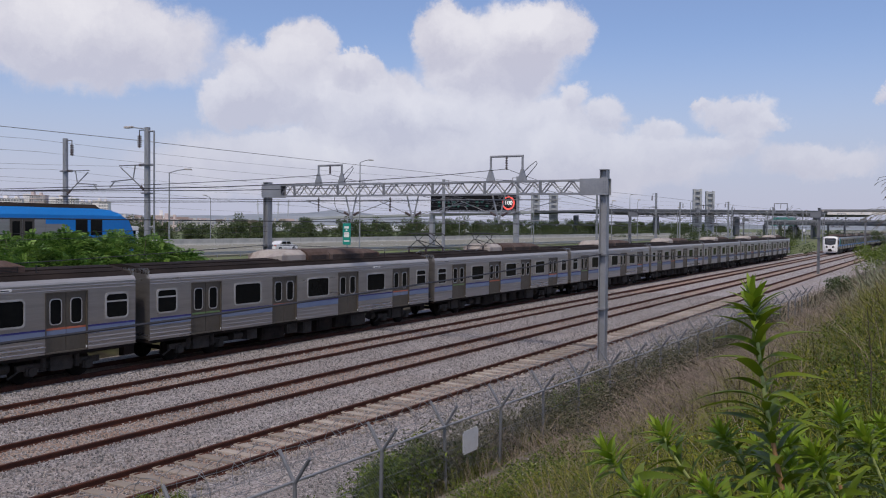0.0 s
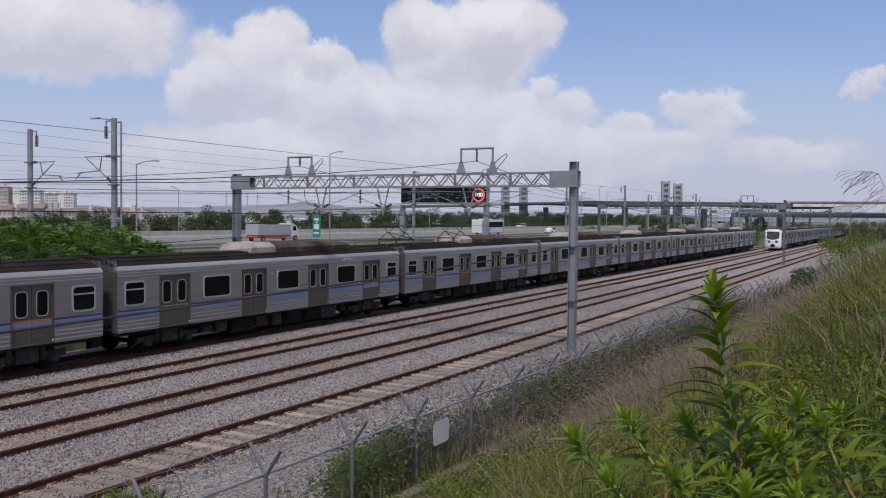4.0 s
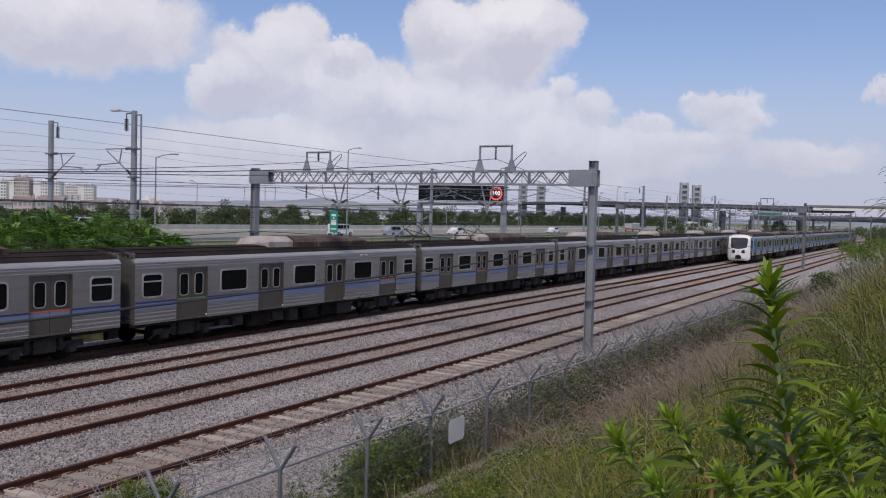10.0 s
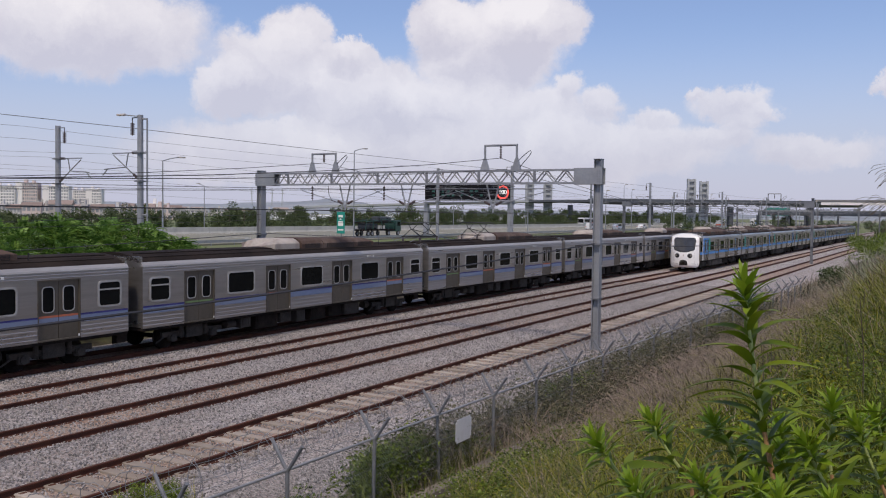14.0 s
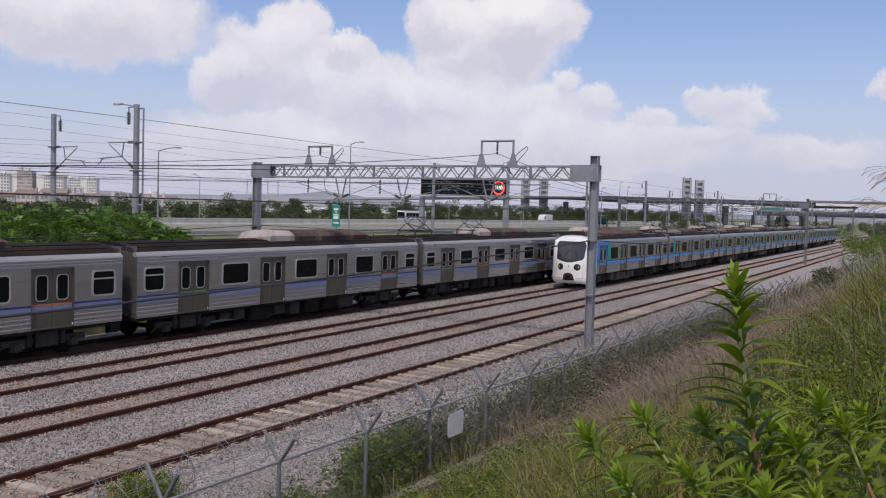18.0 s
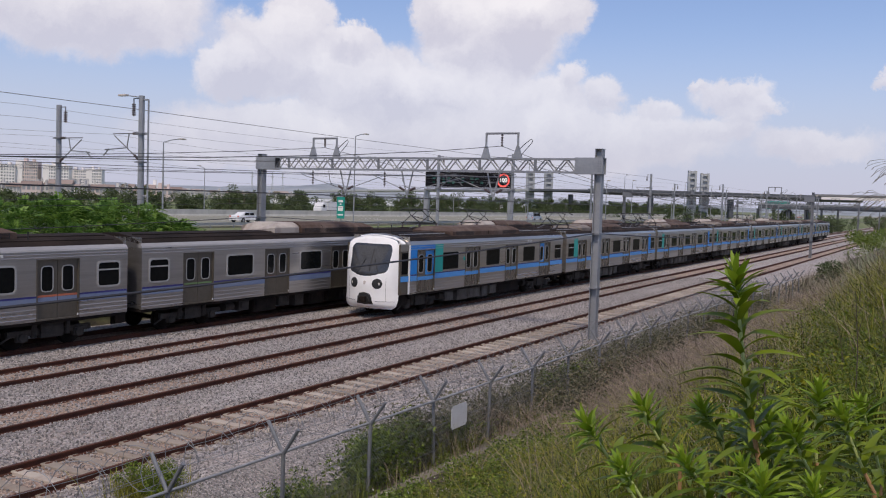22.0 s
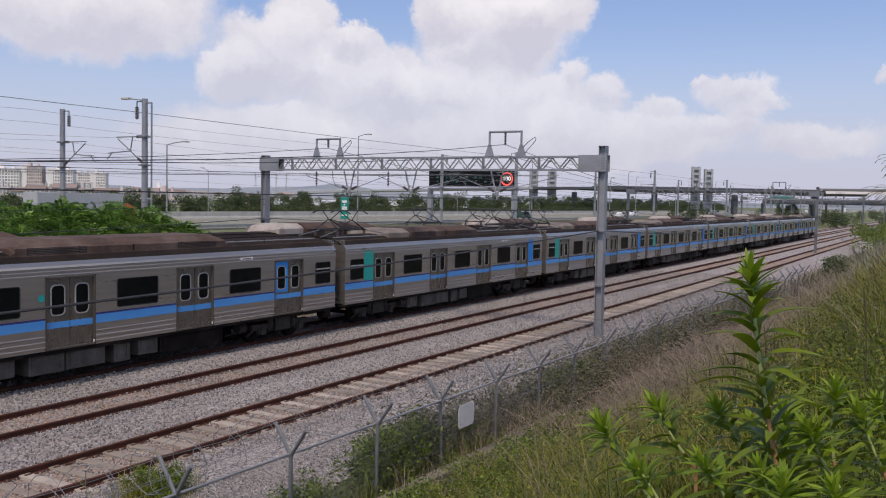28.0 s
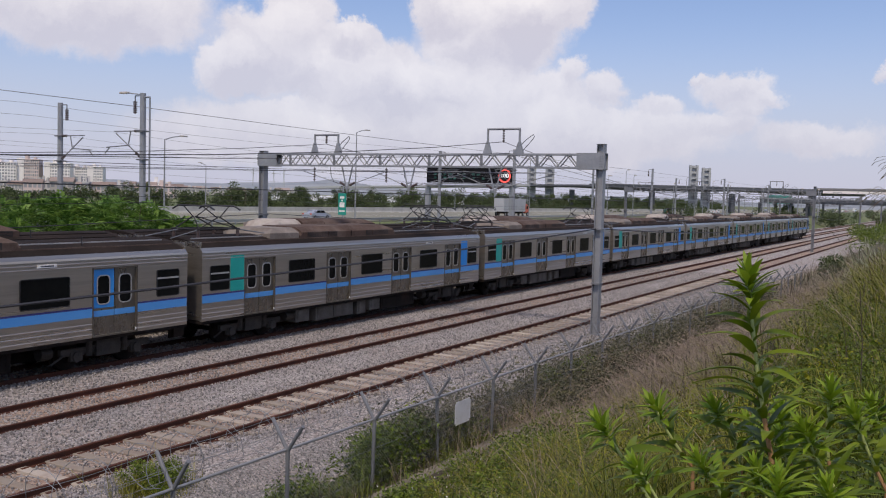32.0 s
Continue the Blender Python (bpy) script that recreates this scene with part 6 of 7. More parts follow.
def build_distance():
    # apartment slabs
    for x, y, w, h, mt in ((455, 783, 30, 25, APT_WHITE), (478, 760, 22, 28, APT_TAN), (497, 738, 24, 24, APT_WHITE), (515, 722, 18, 27.5, APT_TAN), (530, 706, 22, 25, APT_WHITE), (556, 706, 16, 22, APT_WHITE), (566, 694, 14, 23.0, APT_WHITE), (430, 800, 30, 26, APT_TAN)):
        b = building("apartment_block", "distant white and tan apartment block with rows of windows", "apartment building", x, y, w, 13, h, 9, 10, mt, -52, group="distant apartment blocks")
        part("gable_panel", boxes((-0.06, 5.5, -0.5, -0.12, 5, h + 1.2)), APT_WHITE, b)
    rng = random.Random(8)
    for k in range(26):
        f = k / 25
        dist = 520 + rng.uniform(-60, 80)
        az = radians(55.6 - 9.0 * f + rng.uniform(-0.2, 0.2))
        w, h = rng.uniform(6, 12), rng.uniform(4.6, 7.4)
        if k == 23:
            w, h = 12, 8.6
        building("house", "distant village house with plain walls and a low roof", "house", dist * math.cos(az), dist * math.sin(az), w, rng.uniform(5, 8), h, 2, 4, APT_WHITE if k in (3, 9, 23) else APT_TAN if k % 5 == 4 else HOUSE_WALL, -48 + rng.uniform(-8, 8), ("flat", "gable", "gable", "gable", "gable", "flat")[k % 6], "village houses")
    for k in range(14):
        dist = 860 + rng.uniform(-60, 160)
        az = radians(45.8 - 6.6 * k / 13 + rng.uniform(-0.2, 0.2))
        building("house", "far village house with a low reddish roof", "house", dist * math.cos(az), dist * math.sin(az), rng.uniform(8, 14), 8, rng.uniform(4.5, 7.0), 2, 4, HOUSE_WALL, -48 + rng.uniform(-8, 8), ("gable", "flat")[k % 2], "village houses")
    for k in range(5):
        az = radians(40 - 3.4 * k)
        dist = 560 + 30 * (k % 3)
        g = thing("greenhouse", "long pale plastic-covered greenhouse in the fields", "greenhouse", pose(dist * math.cos(az), dist * math.sin(az), 0, 0, 0, -30), "greenhouses")
        part("cover", sweep(bmesh.new(), [(3.5 * math.cos(math.pi * q / 8), 3.6 * math.sin(math.pi * q / 8)) for q in range(9)], 0, 46), GREENHOUSE, g)
        part("end_wall", boxes((-0.1, 0.0, -3.2, 3.2, 0, 2.4)), GREENHOUSE, g)
    # hills along the skyline; their pale blue-grey colour stands in for haze
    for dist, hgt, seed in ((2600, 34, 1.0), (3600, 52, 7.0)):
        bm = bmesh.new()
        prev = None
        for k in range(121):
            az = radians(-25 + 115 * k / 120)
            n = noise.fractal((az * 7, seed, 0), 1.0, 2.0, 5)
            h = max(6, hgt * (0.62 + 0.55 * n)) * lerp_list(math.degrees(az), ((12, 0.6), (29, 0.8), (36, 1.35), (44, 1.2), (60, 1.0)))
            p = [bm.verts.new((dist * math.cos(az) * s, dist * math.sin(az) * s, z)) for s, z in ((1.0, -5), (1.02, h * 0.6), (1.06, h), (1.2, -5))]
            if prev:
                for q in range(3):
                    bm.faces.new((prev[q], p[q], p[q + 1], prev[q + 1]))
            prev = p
        tagged(mesh_ob("hills", bm, HILL_HAZED, True), "low blue-green hills on the skyline, haze put into their colour", "hills", kind="structure")
    # overpass bridge with its towers
    a, c = Vector((335, 265, 0)), Vector((462, 38, 0))
    d = (c - a).normalized()
    br = thing("overpass_bridge", "long grey road bridge crossing over the railway in the distance", "bridge", Matrix.Translation(a) @ pose(0, 0, 0, 0, 0, math.degrees(math.atan2(d.y, d.x))))
    L_ = (c - a).length
    secs = []
    n = 44
    for k in range(n + 1):
        u = k / n
        zt = 12.4 - lerp_list(u, ((0.0, 4.8), (0.08, 3.6), (0.2, 2.6), (0.3, 1.6), (0.4, 0.6), (0.5, 0.0)))
        deep = 1.2 if u < 0.41 else 1.2 + 0.9 * abs(math.cos(math.pi * u * 3.2))
        secs.append([(L_ * u, y, z) for y, z in ((-6, zt), (6, zt), (6, zt - 0.9), (3, zt - deep), (-3, zt - deep), (-6, zt - 0.9))])
    for nm, i, j, mm in (("ramp", 0, 18, PYLON), ("deck", 18, n, BRIDGE)):
        bm = bmesh.new()
        rows = [[bm.verts.new(p) for p in r] for r in secs[i:j + 1]]
        for u, w in zip(rows, rows[1:]):
            for q in range(6):
                bm.faces.new((u[q], u[(q + 1) % 6], w[(q + 1) % 6], w[q]))
        part(nm, bm, mm, br, "pale concrete ramp" if nm == "ramp" else "")
    for y in (-6, 6):
        part("parapet", boxes((0.52 * L_, L_, y - 0.1, y + 0.1, 12.3, 13.1)), BRIDGE, br)
    for k in range(1, 7):
        part("pier", boxes((L_ * (k + 0.4) / 7 - 1, L_ * (k + 0.4) / 7 + 1, -2, 2, -1, 10.0 if k > 2 else 8.6), bevel=0.2), BRIDGE if k > 2 else PYLON, br)
    for x, y, h in ((387.2, 171.2, 20.4), (391.5, 163.9, 20.3), (424.4, 105.9, 22.8), (427.2, 100.8, 21.8)):
        t = thing("bridge_tower", "tall slotted concrete bridge tower", "tower", pose(x, y, 0, 0, 0, -60), "bridge towers")
        for s in (-1, 1):
            part("tower_leg", boxes((s * 1.55 - 0.45, s * 1.55 + 0.45, -0.8, 0.8, -0.5, h)), PYLON, t)
        cb = None
        for k in range(9):
            m = pose(0, 0, 1.5 + (h - 2) * k / 8.2)
            cb = share(cb, t, m) if cb else part("cross_beam", boxes((-1.1, 1.1, -0.5, 0.5, -0.35, 0.55)), PYLON, t, at=m)
        part("back_panel", boxes((-1.1, 1.1, 0.3, 0.5, 0, h - 0.2)), FAR_GLASS, t)
    # station on a viaduct, end of the view along the tracks
    s = thing("station_viaduct", "distant elevated station with pale canopy on many columns", "station", pose(300, 23, 0, 0, 0, -84))
    part("canopy", boxes((-14, 30, -6, 8, 10.1, 10.8), bevel=0.2), CLADDING, s)
    part("canopy_edge", boxes((-12, 30, -6.3, -6.0, 9.2, 10.0)), APT_WHITE, s)
    part("platform_deck", boxes((-30, 30, -4, 10, 6.0, 7.6), bevel=0.1), BRIDGE, s)
    part("platform_edge", boxes((-30, 30, -4.2, -4.02, 7.2, 7.5)), PYLON, s)
    cl = None
    for k in range(3, 16):
        for y in (-3, 1, 5):
            if 10.5 < 23 + 44 - 4.6 * k < 30:
                continue
            m = pose(-44 + 4.6 * k, y, 0)
            cl = share(cl, s, m) if cl else part("column", boxes((-0.28, 0.28, -0.28, 0.28, -0.4, 6.0)), BRIDGE, s, at=m)
    gs = thing("direction_sign", "green overhead motorway direction sign far away", "road sign", pose(330, 52.6, 0.5, 0, 0, 0))
    part("plate", boxes((-0.2, 0, -4, 4, 5.4, 8.2)), SIGN_GREEN, gs)
    part("legend_bar", boxes((-0.22, -0.2, -3, 1, 6.9, 7.3)), PLATE, gs)
    part("legend_bar", boxes((-0.22, -0.2, -2.4, 2, 6.1, 6.5)), PLATE, gs)
    for y in (-3.05, 3.05):
        part("post", boxes((-0.1, 0.1, y - 0.15, y + 0.15, 0, 5.4)), GALV, gs)
    # four lone masts on the hill
    for k in range(4):
        az = radians(41.2 - 0.62 * k)
        t = thing("power_pylon", "tiny lattice power pylon on the hill", "pylon", pose(2500 * math.cos(az), 2500 * math.sin(az), 20), "far pylons")
        part("lattice", rods([((-3, 0, 0), (0, 0, 48)), ((3, 0, 0), (0, 0, 48)), ((-7, 0, 34), (7, 0, 34)), ((-5, 0, 42), (5, 0, 42))], 0.7, 4), PYLON, t)


build_distance()


# ---------------------------------------------------------------- trees and bushes
def quads(name, centre, size, rng, material, flat=0.5, aspect=0.5, label="", category="", kind="stuff", tri=False):
    """Many small bent leaves (two triangles folded along the rib) at the given places."""
    n = len(centre)
    d = rng.normal(size=(n, 3))
    d[:, 2] *= flat
    d /= np.linalg.norm(d, axis=1)[:, None]
    e = np.cross(d, rng.normal(size=(n, 3)))
    e /= np.linalg.norm(e, axis=1)[:, None]
    nn = np.cross(d, e)
    s = size[:, None]
    p0 = centre - d * s * 0.5
    p2 = centre + d * s * 0.5 - np.array([0, 0, 0.12]) * s
    p1 = centre + e * s * aspect * 0.5 + nn * s * 0.08
    p3 = centre - e * s * aspect * 0.5 + nn * s * 0.08
    v = np.stack([p0, p1, p2, p3], 1).reshape(-1, 3)
    i = 4 * np.arange(n)[:, None]
    f = np.concatenate([i + np.array([0, 1, 2]), i + np.array([0, 2, 3])], 1).reshape(-1, 3)
    return tagged(fast(name, v, f, material), label, category, kind=kind)


def fast(name, v, f, material):
    me = bpy.data.meshes.new(name)
    v, f = np.asarray(v, np.float32), np.asarray(f, np.int32)
    m, k = f.shape
    me.vertices.add(len(v))
    me.vertices.foreach_set("co", v.ravel())
    me.loops.add(m * k)
    me.loops.foreach_set("vertex_index", f.ravel())
    me.polygons.add(m)
    me.polygons.foreach_set("loop_start", np.arange(0, m * k, k, dtype=np.int32))
    me.materials.append(material)
    me.update(calc_edges=True)
    return new(name, me)


def clumps(rng, boxes_, per, spread):
    """Leaf places on the outside of many small crowns."""
    out = []
    for cx, cy, cz, rx, ry, rz in boxes_:
        u = rng.normal(size=(per, 3))
        u /= np.linalg.norm(u, axis=1)[:, None]
        u *= (1 - spread * rng.random((per, 1)) ** 1.6)
        out.append(np.array([cx, cy, cz]) + u * np.array([rx, ry, rz]))
    return np.concatenate(out)


def sprays(rng, crowns, per, parent):
    """Arching compound leaves that stand out of the crowns: pairs of leaflets along a drooping rib."""
    pairs = 9
    cr = np.repeat(np.array(crowns), per, 0)
    n = len(cr)
    u = rng.normal(size=(n, 3))
    u[:, 1] -= 0.5
    u[:, 2] = np.abs(u[:, 2]) * 0.9 + 0.1
    u /= np.linalg.norm(u, axis=1)[:, None]
    root = cr[:, :3] + u * cr[:, 3:] * 0.75
    ln = rng.uniform(0.45, 0.85, n)
    side = np.cross(u, np.array([0, 0, 1.0]))
    side /= np.linalg.norm(side, axis=1)[:, None] + 1e-6
    shade = rng.integers(0, 3, n)
    V = [[], [], []]
    for k in range(pairs):
        q = (k + 0.6) / pairs
        p = root + u * (ln * q)[:, None]
        p[:, 2] -= ln * 0.55 * q * q
        for s in (-1, 1):
            d = side * s + u * 0.55
            d[:, 2] -= 0.35
            d += rng.normal(0, 0.12, (n, 3))
            w = (ln * 0.27 * (1 - 0.45 * q))[:, None]
            e = u * w * 0.20
            quad = np.stack([p, p + d * w * 0.5 + e, p + d * w, p + d * w * 0.5 - e], 1)
            for i in range(3):
                V[i].append(quad[shade == i].reshape(-1, 3))
    for i, mm in enumerate((SPRAY_DEEP, SPRAY, SPRAY_LIGHT)):
        v = np.concatenate(V[i])
        ob = tagged(fast("leaf_sprays", v, np.arange(len(v)).reshape(-1, 4), mm), kind="stuff")
        ob.parent = parent


def build_bushes():
    rng = np.random.default_rng(11)
    # thicket in front of the embankment line
    bx = []
    for k in range(230):
        x = rng.uniform(6, 33.5)
        top = np.interp(x, [6, 20, 26, 29, 31.5, 33.5, 36], [4.35, 4.5, 4.75, 4.65, 4.15, 3.5, 3.0]) - abs(rng.normal(0, 0.35))
        y = rng.uniform(30.5, 34.5)
        top -= max(0, 32.3 - y) * 0.75
        r = rng.uniform(0.35, 0.75)
        bx.append((x, y, top - r * 0.8, r * 1.2, r, r * 0.75))
    for k in range(150):
        x = rng.uniform(5, 34)
        bx.append((x, rng.uniform(30.2, 33.0), rng.uniform(1.0, 3.4) * np.interp(x, [30, 34], [1, 0.8]), 0.9, 0.7, 0.6))
    for k in range(70):
        x = rng.uniform(5, 32.5)
        bx.append((x, rng.uniform(31.6, 33.4), rng.uniform(0.8, 3.5) * np.interp(x, [29, 33], [1, 0.75]), 1.1, 0.8, 0.75))
    c = clumps(rng, bx, 420, 0.5)
    b = thing("thicket", "dense bright green leafy thicket on the railway embankment", "bush")
    lv = quads("foliage", c, rng.uniform(0.05, 0.14, len(c)), rng, THICKET, 0.5, 0.42)
    lv.parent = b
    sprays(rng, bx, 20, b)
    bm = bmesh.new()
    for k in range(70):
        x, y = rng.uniform(7, 33), rng.uniform(31.5, 34)
        z1 = np.interp(x, [6, 29, 33.5], [4.5, 4.4, 3.0])
        tube(bm, ((x, y, 0.4), (x + rng.normal(0, 0.2), y, z1 * 0.6), (x + rng.normal(0, 0.4), y + rng.normal(0, 0.3), z1)), 0.035, 5, 0.01)
    part("branch", bm, BARK, b)
    # tree belt behind the motorway
    rng = np.random.default_rng(3)
    bx, tr = [], []
    for k in range(400):
        x = 60 + 640 * (k + rng.uniform(-0.5, 0.5)) / 400
        y = 149 + rng.uniform(0, 12)
        h = rng.uniform(3.4, 5.0) * np.interp(x, [120, 200, 420], [0.98, 1.42, 1.6]) + (1.2 if rng.random() < 0.10 else 0)
        tr.append((x, y, h))
        for q in range(6):
            r = rng.uniform(0.8, 1.5)
            bx.append((x + rng.normal(0, 1.2), y + rng.normal(0, 0.9), rng.uniform(0.9, h - 0.5), r * 1.2, r, r * 0.9))
    for x0, y0, n, w, hh in ((250, 66, 16, 12, 6.5), (178, 30, 14, 10, 3.4), (205, 34, 12, 12, 3.6), (290, 70, 20, 25, 5), (330, 110, 18, 20, 7), (262, 27, 26, 14, 4.5), (275, 15, 30, 14, 5), (268, 3, 26, 16, 5), (225, 6, 24, 16, 3.2), (300, 45, 26, 30, 6)):
        for k in range(n):
            r = rng.uniform(0.9, 1.6)
            bx.append((x0 + rng.normal(0, w * 0.5), y0 + rng.normal(0, 3), rng.uniform(0.8, hh - 0.8), r * 1.2, r, r))
    c = clumps(rng, bx, 170, 0.6)
    w = thing("tree_belt", "dark green belt of low trees behind the motorway", "trees", kind="stuff")
    lv = quads("foliage", c, rng.uniform(0.20, 0.48, len(c)), rng, TREE, 0.6, 0.6)
    lv.parent = w
    bm = bmesh.new()
    for x, y, h in tr:
        tube(bm, ((x, y, 0), (x + 0.1, y, h * 0.5), (x, y, h * 0.85)), 0.14, 5, 0.04)
    part("trunks", bm, BARK, w)
    hedge = clumps(rng, [(70 + 4.4 * k, 144.5, 2.2 + rng.uniform(-0.3, 0.3), 2.6, 0.8, 0.9) for k in range(120)], 80, 0.5)
    tagged(quads("hedge", hedge, rng.uniform(0.35, 0.6, len(hedge)), rng, TREE, 0.6, 0.6), "clipped dark hedge along the motorway", "hedge", kind="stuff")
    # greenery at the end of the tracks and along the far bank
    bx = [(rng.uniform(150, 200), rng.uniform(27.6, 32), rng.uniform(0.4, 2.2), 1.6, 1.2, 1.0) for k in range(26)]
    bx += [(rng.uniform(118, 210), rng.uniform(7, 11.5), rng.uniform(0.2, 2.4), 1.5, 1.2, 0.9) for k in range(60)]
    bx += [(rng.uniform(60, 260), rng.uniform(47, 56), rng.uniform(0.6, 1.9), 2.0, 1.5, 0.6) for k in range(60)]
    c = clumps(rng, bx, 200, 0.7)
    tagged(quads("track_side_scrub", c, rng.uniform(0.12, 0.30, len(c)), rng, BUSH, 0.6, 0.5), "scrubby green bushes along the tracks", "bush", kind="stuff")


build_bushes()


# ---------------------------------------------------------------- grass on the near bank
def blades(name, xy, height, rng, material, width, lean, label, category="grass", base=None):
    """Curved grass blades: two quads and a tip each."""
    n = len(xy)
    height = height * np.array([max(0.35, 1.0 + 1.5 * noise.noise((x * 0.9, y * 1.1, 6.5)) + 0.7 * noise.noise((x * 2.6, y * 2.6, 1.5))) for x, y in xy])
    z = np.array([ground_z(x, y) for x, y in xy]) - 0.02 if base is None else base
    a = rng.uniform(0, 2 * np.pi, n)
    d = np.stack([np.cos(a), np.sin(a)], 1)
    side = np.stack([-d[:, 1], d[:, 0]], 1) * (width * rng.uniform(0.6, 1.3, n))[:, None]
    ln = lean * rng.uniform(0.2, 1.5, n) * height
    P = []
    for u, bend, taper in ((0, 0, 1.0), (0.45, 0.22, 0.85), (0.8, 0.62, 0.5)):
        c = xy + d * (ln * bend)[:, None]
        zz = z + height * (u - 0.12 * bend * lean)
        P += [np.column_stack([c - side * taper, zz]), np.column_stack([c + side * taper, zz])]
    P.append(np.column_stack([xy + d * ln[:, None], z + height * (1 - 0.25 * lean)]))
    v = np.stack(P, 1).reshape(-1, 3)
    i = 7 * np.arange(n)[:, None]
    tri = np.array([(0, 1, 3), (0, 3, 2), (2, 3, 5), (2, 5, 4), (4, 5, 6)])
    f = (i[:, :, None] + tri[None]).reshape(-1, 3)
    return tagged(fast(name, v, f, material), label, category, kind="stuff")


def patchy(rng, n, x0, x1, y0, y1, near=1.0, field=None):
    """Places in a stretch of the bank, denser near the viewer, thinned by a patch field."""
    x = x0 + (x1 - x0) * rng.random(n) ** near
    y = rng.uniform(y0, y1, n)
    p = np.column_stack([x, y])
    if field is not None:
        keep = np.array([field(a, b) > rng.random() for a, b in p])
        p = p[keep]
    return p


def dry_part(x, y):
    """How much dry brown tangle grows at a place of the bank."""
    v = 0.5 + 0.9 * noise.noise((x * 0.16, y * 0.35, 7.7))
    band = np.interp(y, [1.0, 2.6, 6.6, 7.3], [0.08, 0.85, 1.0, 0.35]) * np.interp(x, [11.5, 15, 34, 48], [0.05, 1.0, 0.9, 0.3])
    return band * min(1, max(0.15, v + 0.25))


def weed_stand(xy, height, rng, leaves, length, label, material=WEED_LEAF):
    """Many leafy stems in one mesh: each a thin stem with arching lance leaves spiralling up it."""
    n = len(xy)
    base = np.column_stack([xy, [ground_z(x, y) - 0.02 for x, y in xy]])
    lean = np.column_stack([rng.normal(0, 0.12, n), rng.normal(0, 0.12, n), np.ones(n)]) * height[:, None]
    V, F = [], []
    count = 0
    for a in (0.0, 2.1):
        off = np.array([math.cos(a), math.sin(a), 0]) * 0.004
        q = np.stack([base - off, base + off, base + lean + off * 0.4, base + lean - off * 0.4], 1).reshape(-1, 3)
        V.append(q)
        F.append(np.arange(len(q)).reshape(-1, 4) + count)
        count += len(q)
    turn = rng.uniform(0, 6.28, n)
    for k in range(leaves):
        u = 0.12 + 0.88 * (k + 0.5) / leaves
        turn = turn + 2.4 + rng.normal(0, 0.2, n)
        d = np.column_stack([np.cos(turn), np.sin(turn), np.zeros(n)])
        side = np.column_stack([-np.sin(turn), np.cos(turn), np.zeros(n)])
        ln = length * (1.15 - 0.75 * max(0, u - 0.6) / 0.4) * rng.uniform(0.7, 1.25, n)
        rise = 0.35 + 1.0 * max(0, u - 0.55) / 0.45 + rng.normal(0, 0.12, n)
        p = base + lean * u
        rows = []
        for q, w in ((0.0, 0.25), (0.3, 0.95), (0.65, 0.8), (1.0, 0.08)):
            c = p + d * (ln * q)[:, None]
            c[:, 2] += ln * (rise * q - 0.62 * q * q)
            h = side * (ln * 0.105 * w)[:, None]
            rows += [c - h, c + h]
        q = np.stack(rows, 1).reshape(-1, 3)
        i = np.arange(n)[:, None] * 8 + count
        V.append(q)
        for a in (0, 2, 4):
            F.append(i + np.array([a, a + 1, a + 3, a + 2]))
        count += len(q)
    return tagged(fast("leafy_weeds", np.concatenate(V), np.concatenate(F), material), label, "weeds", kind="stuff")


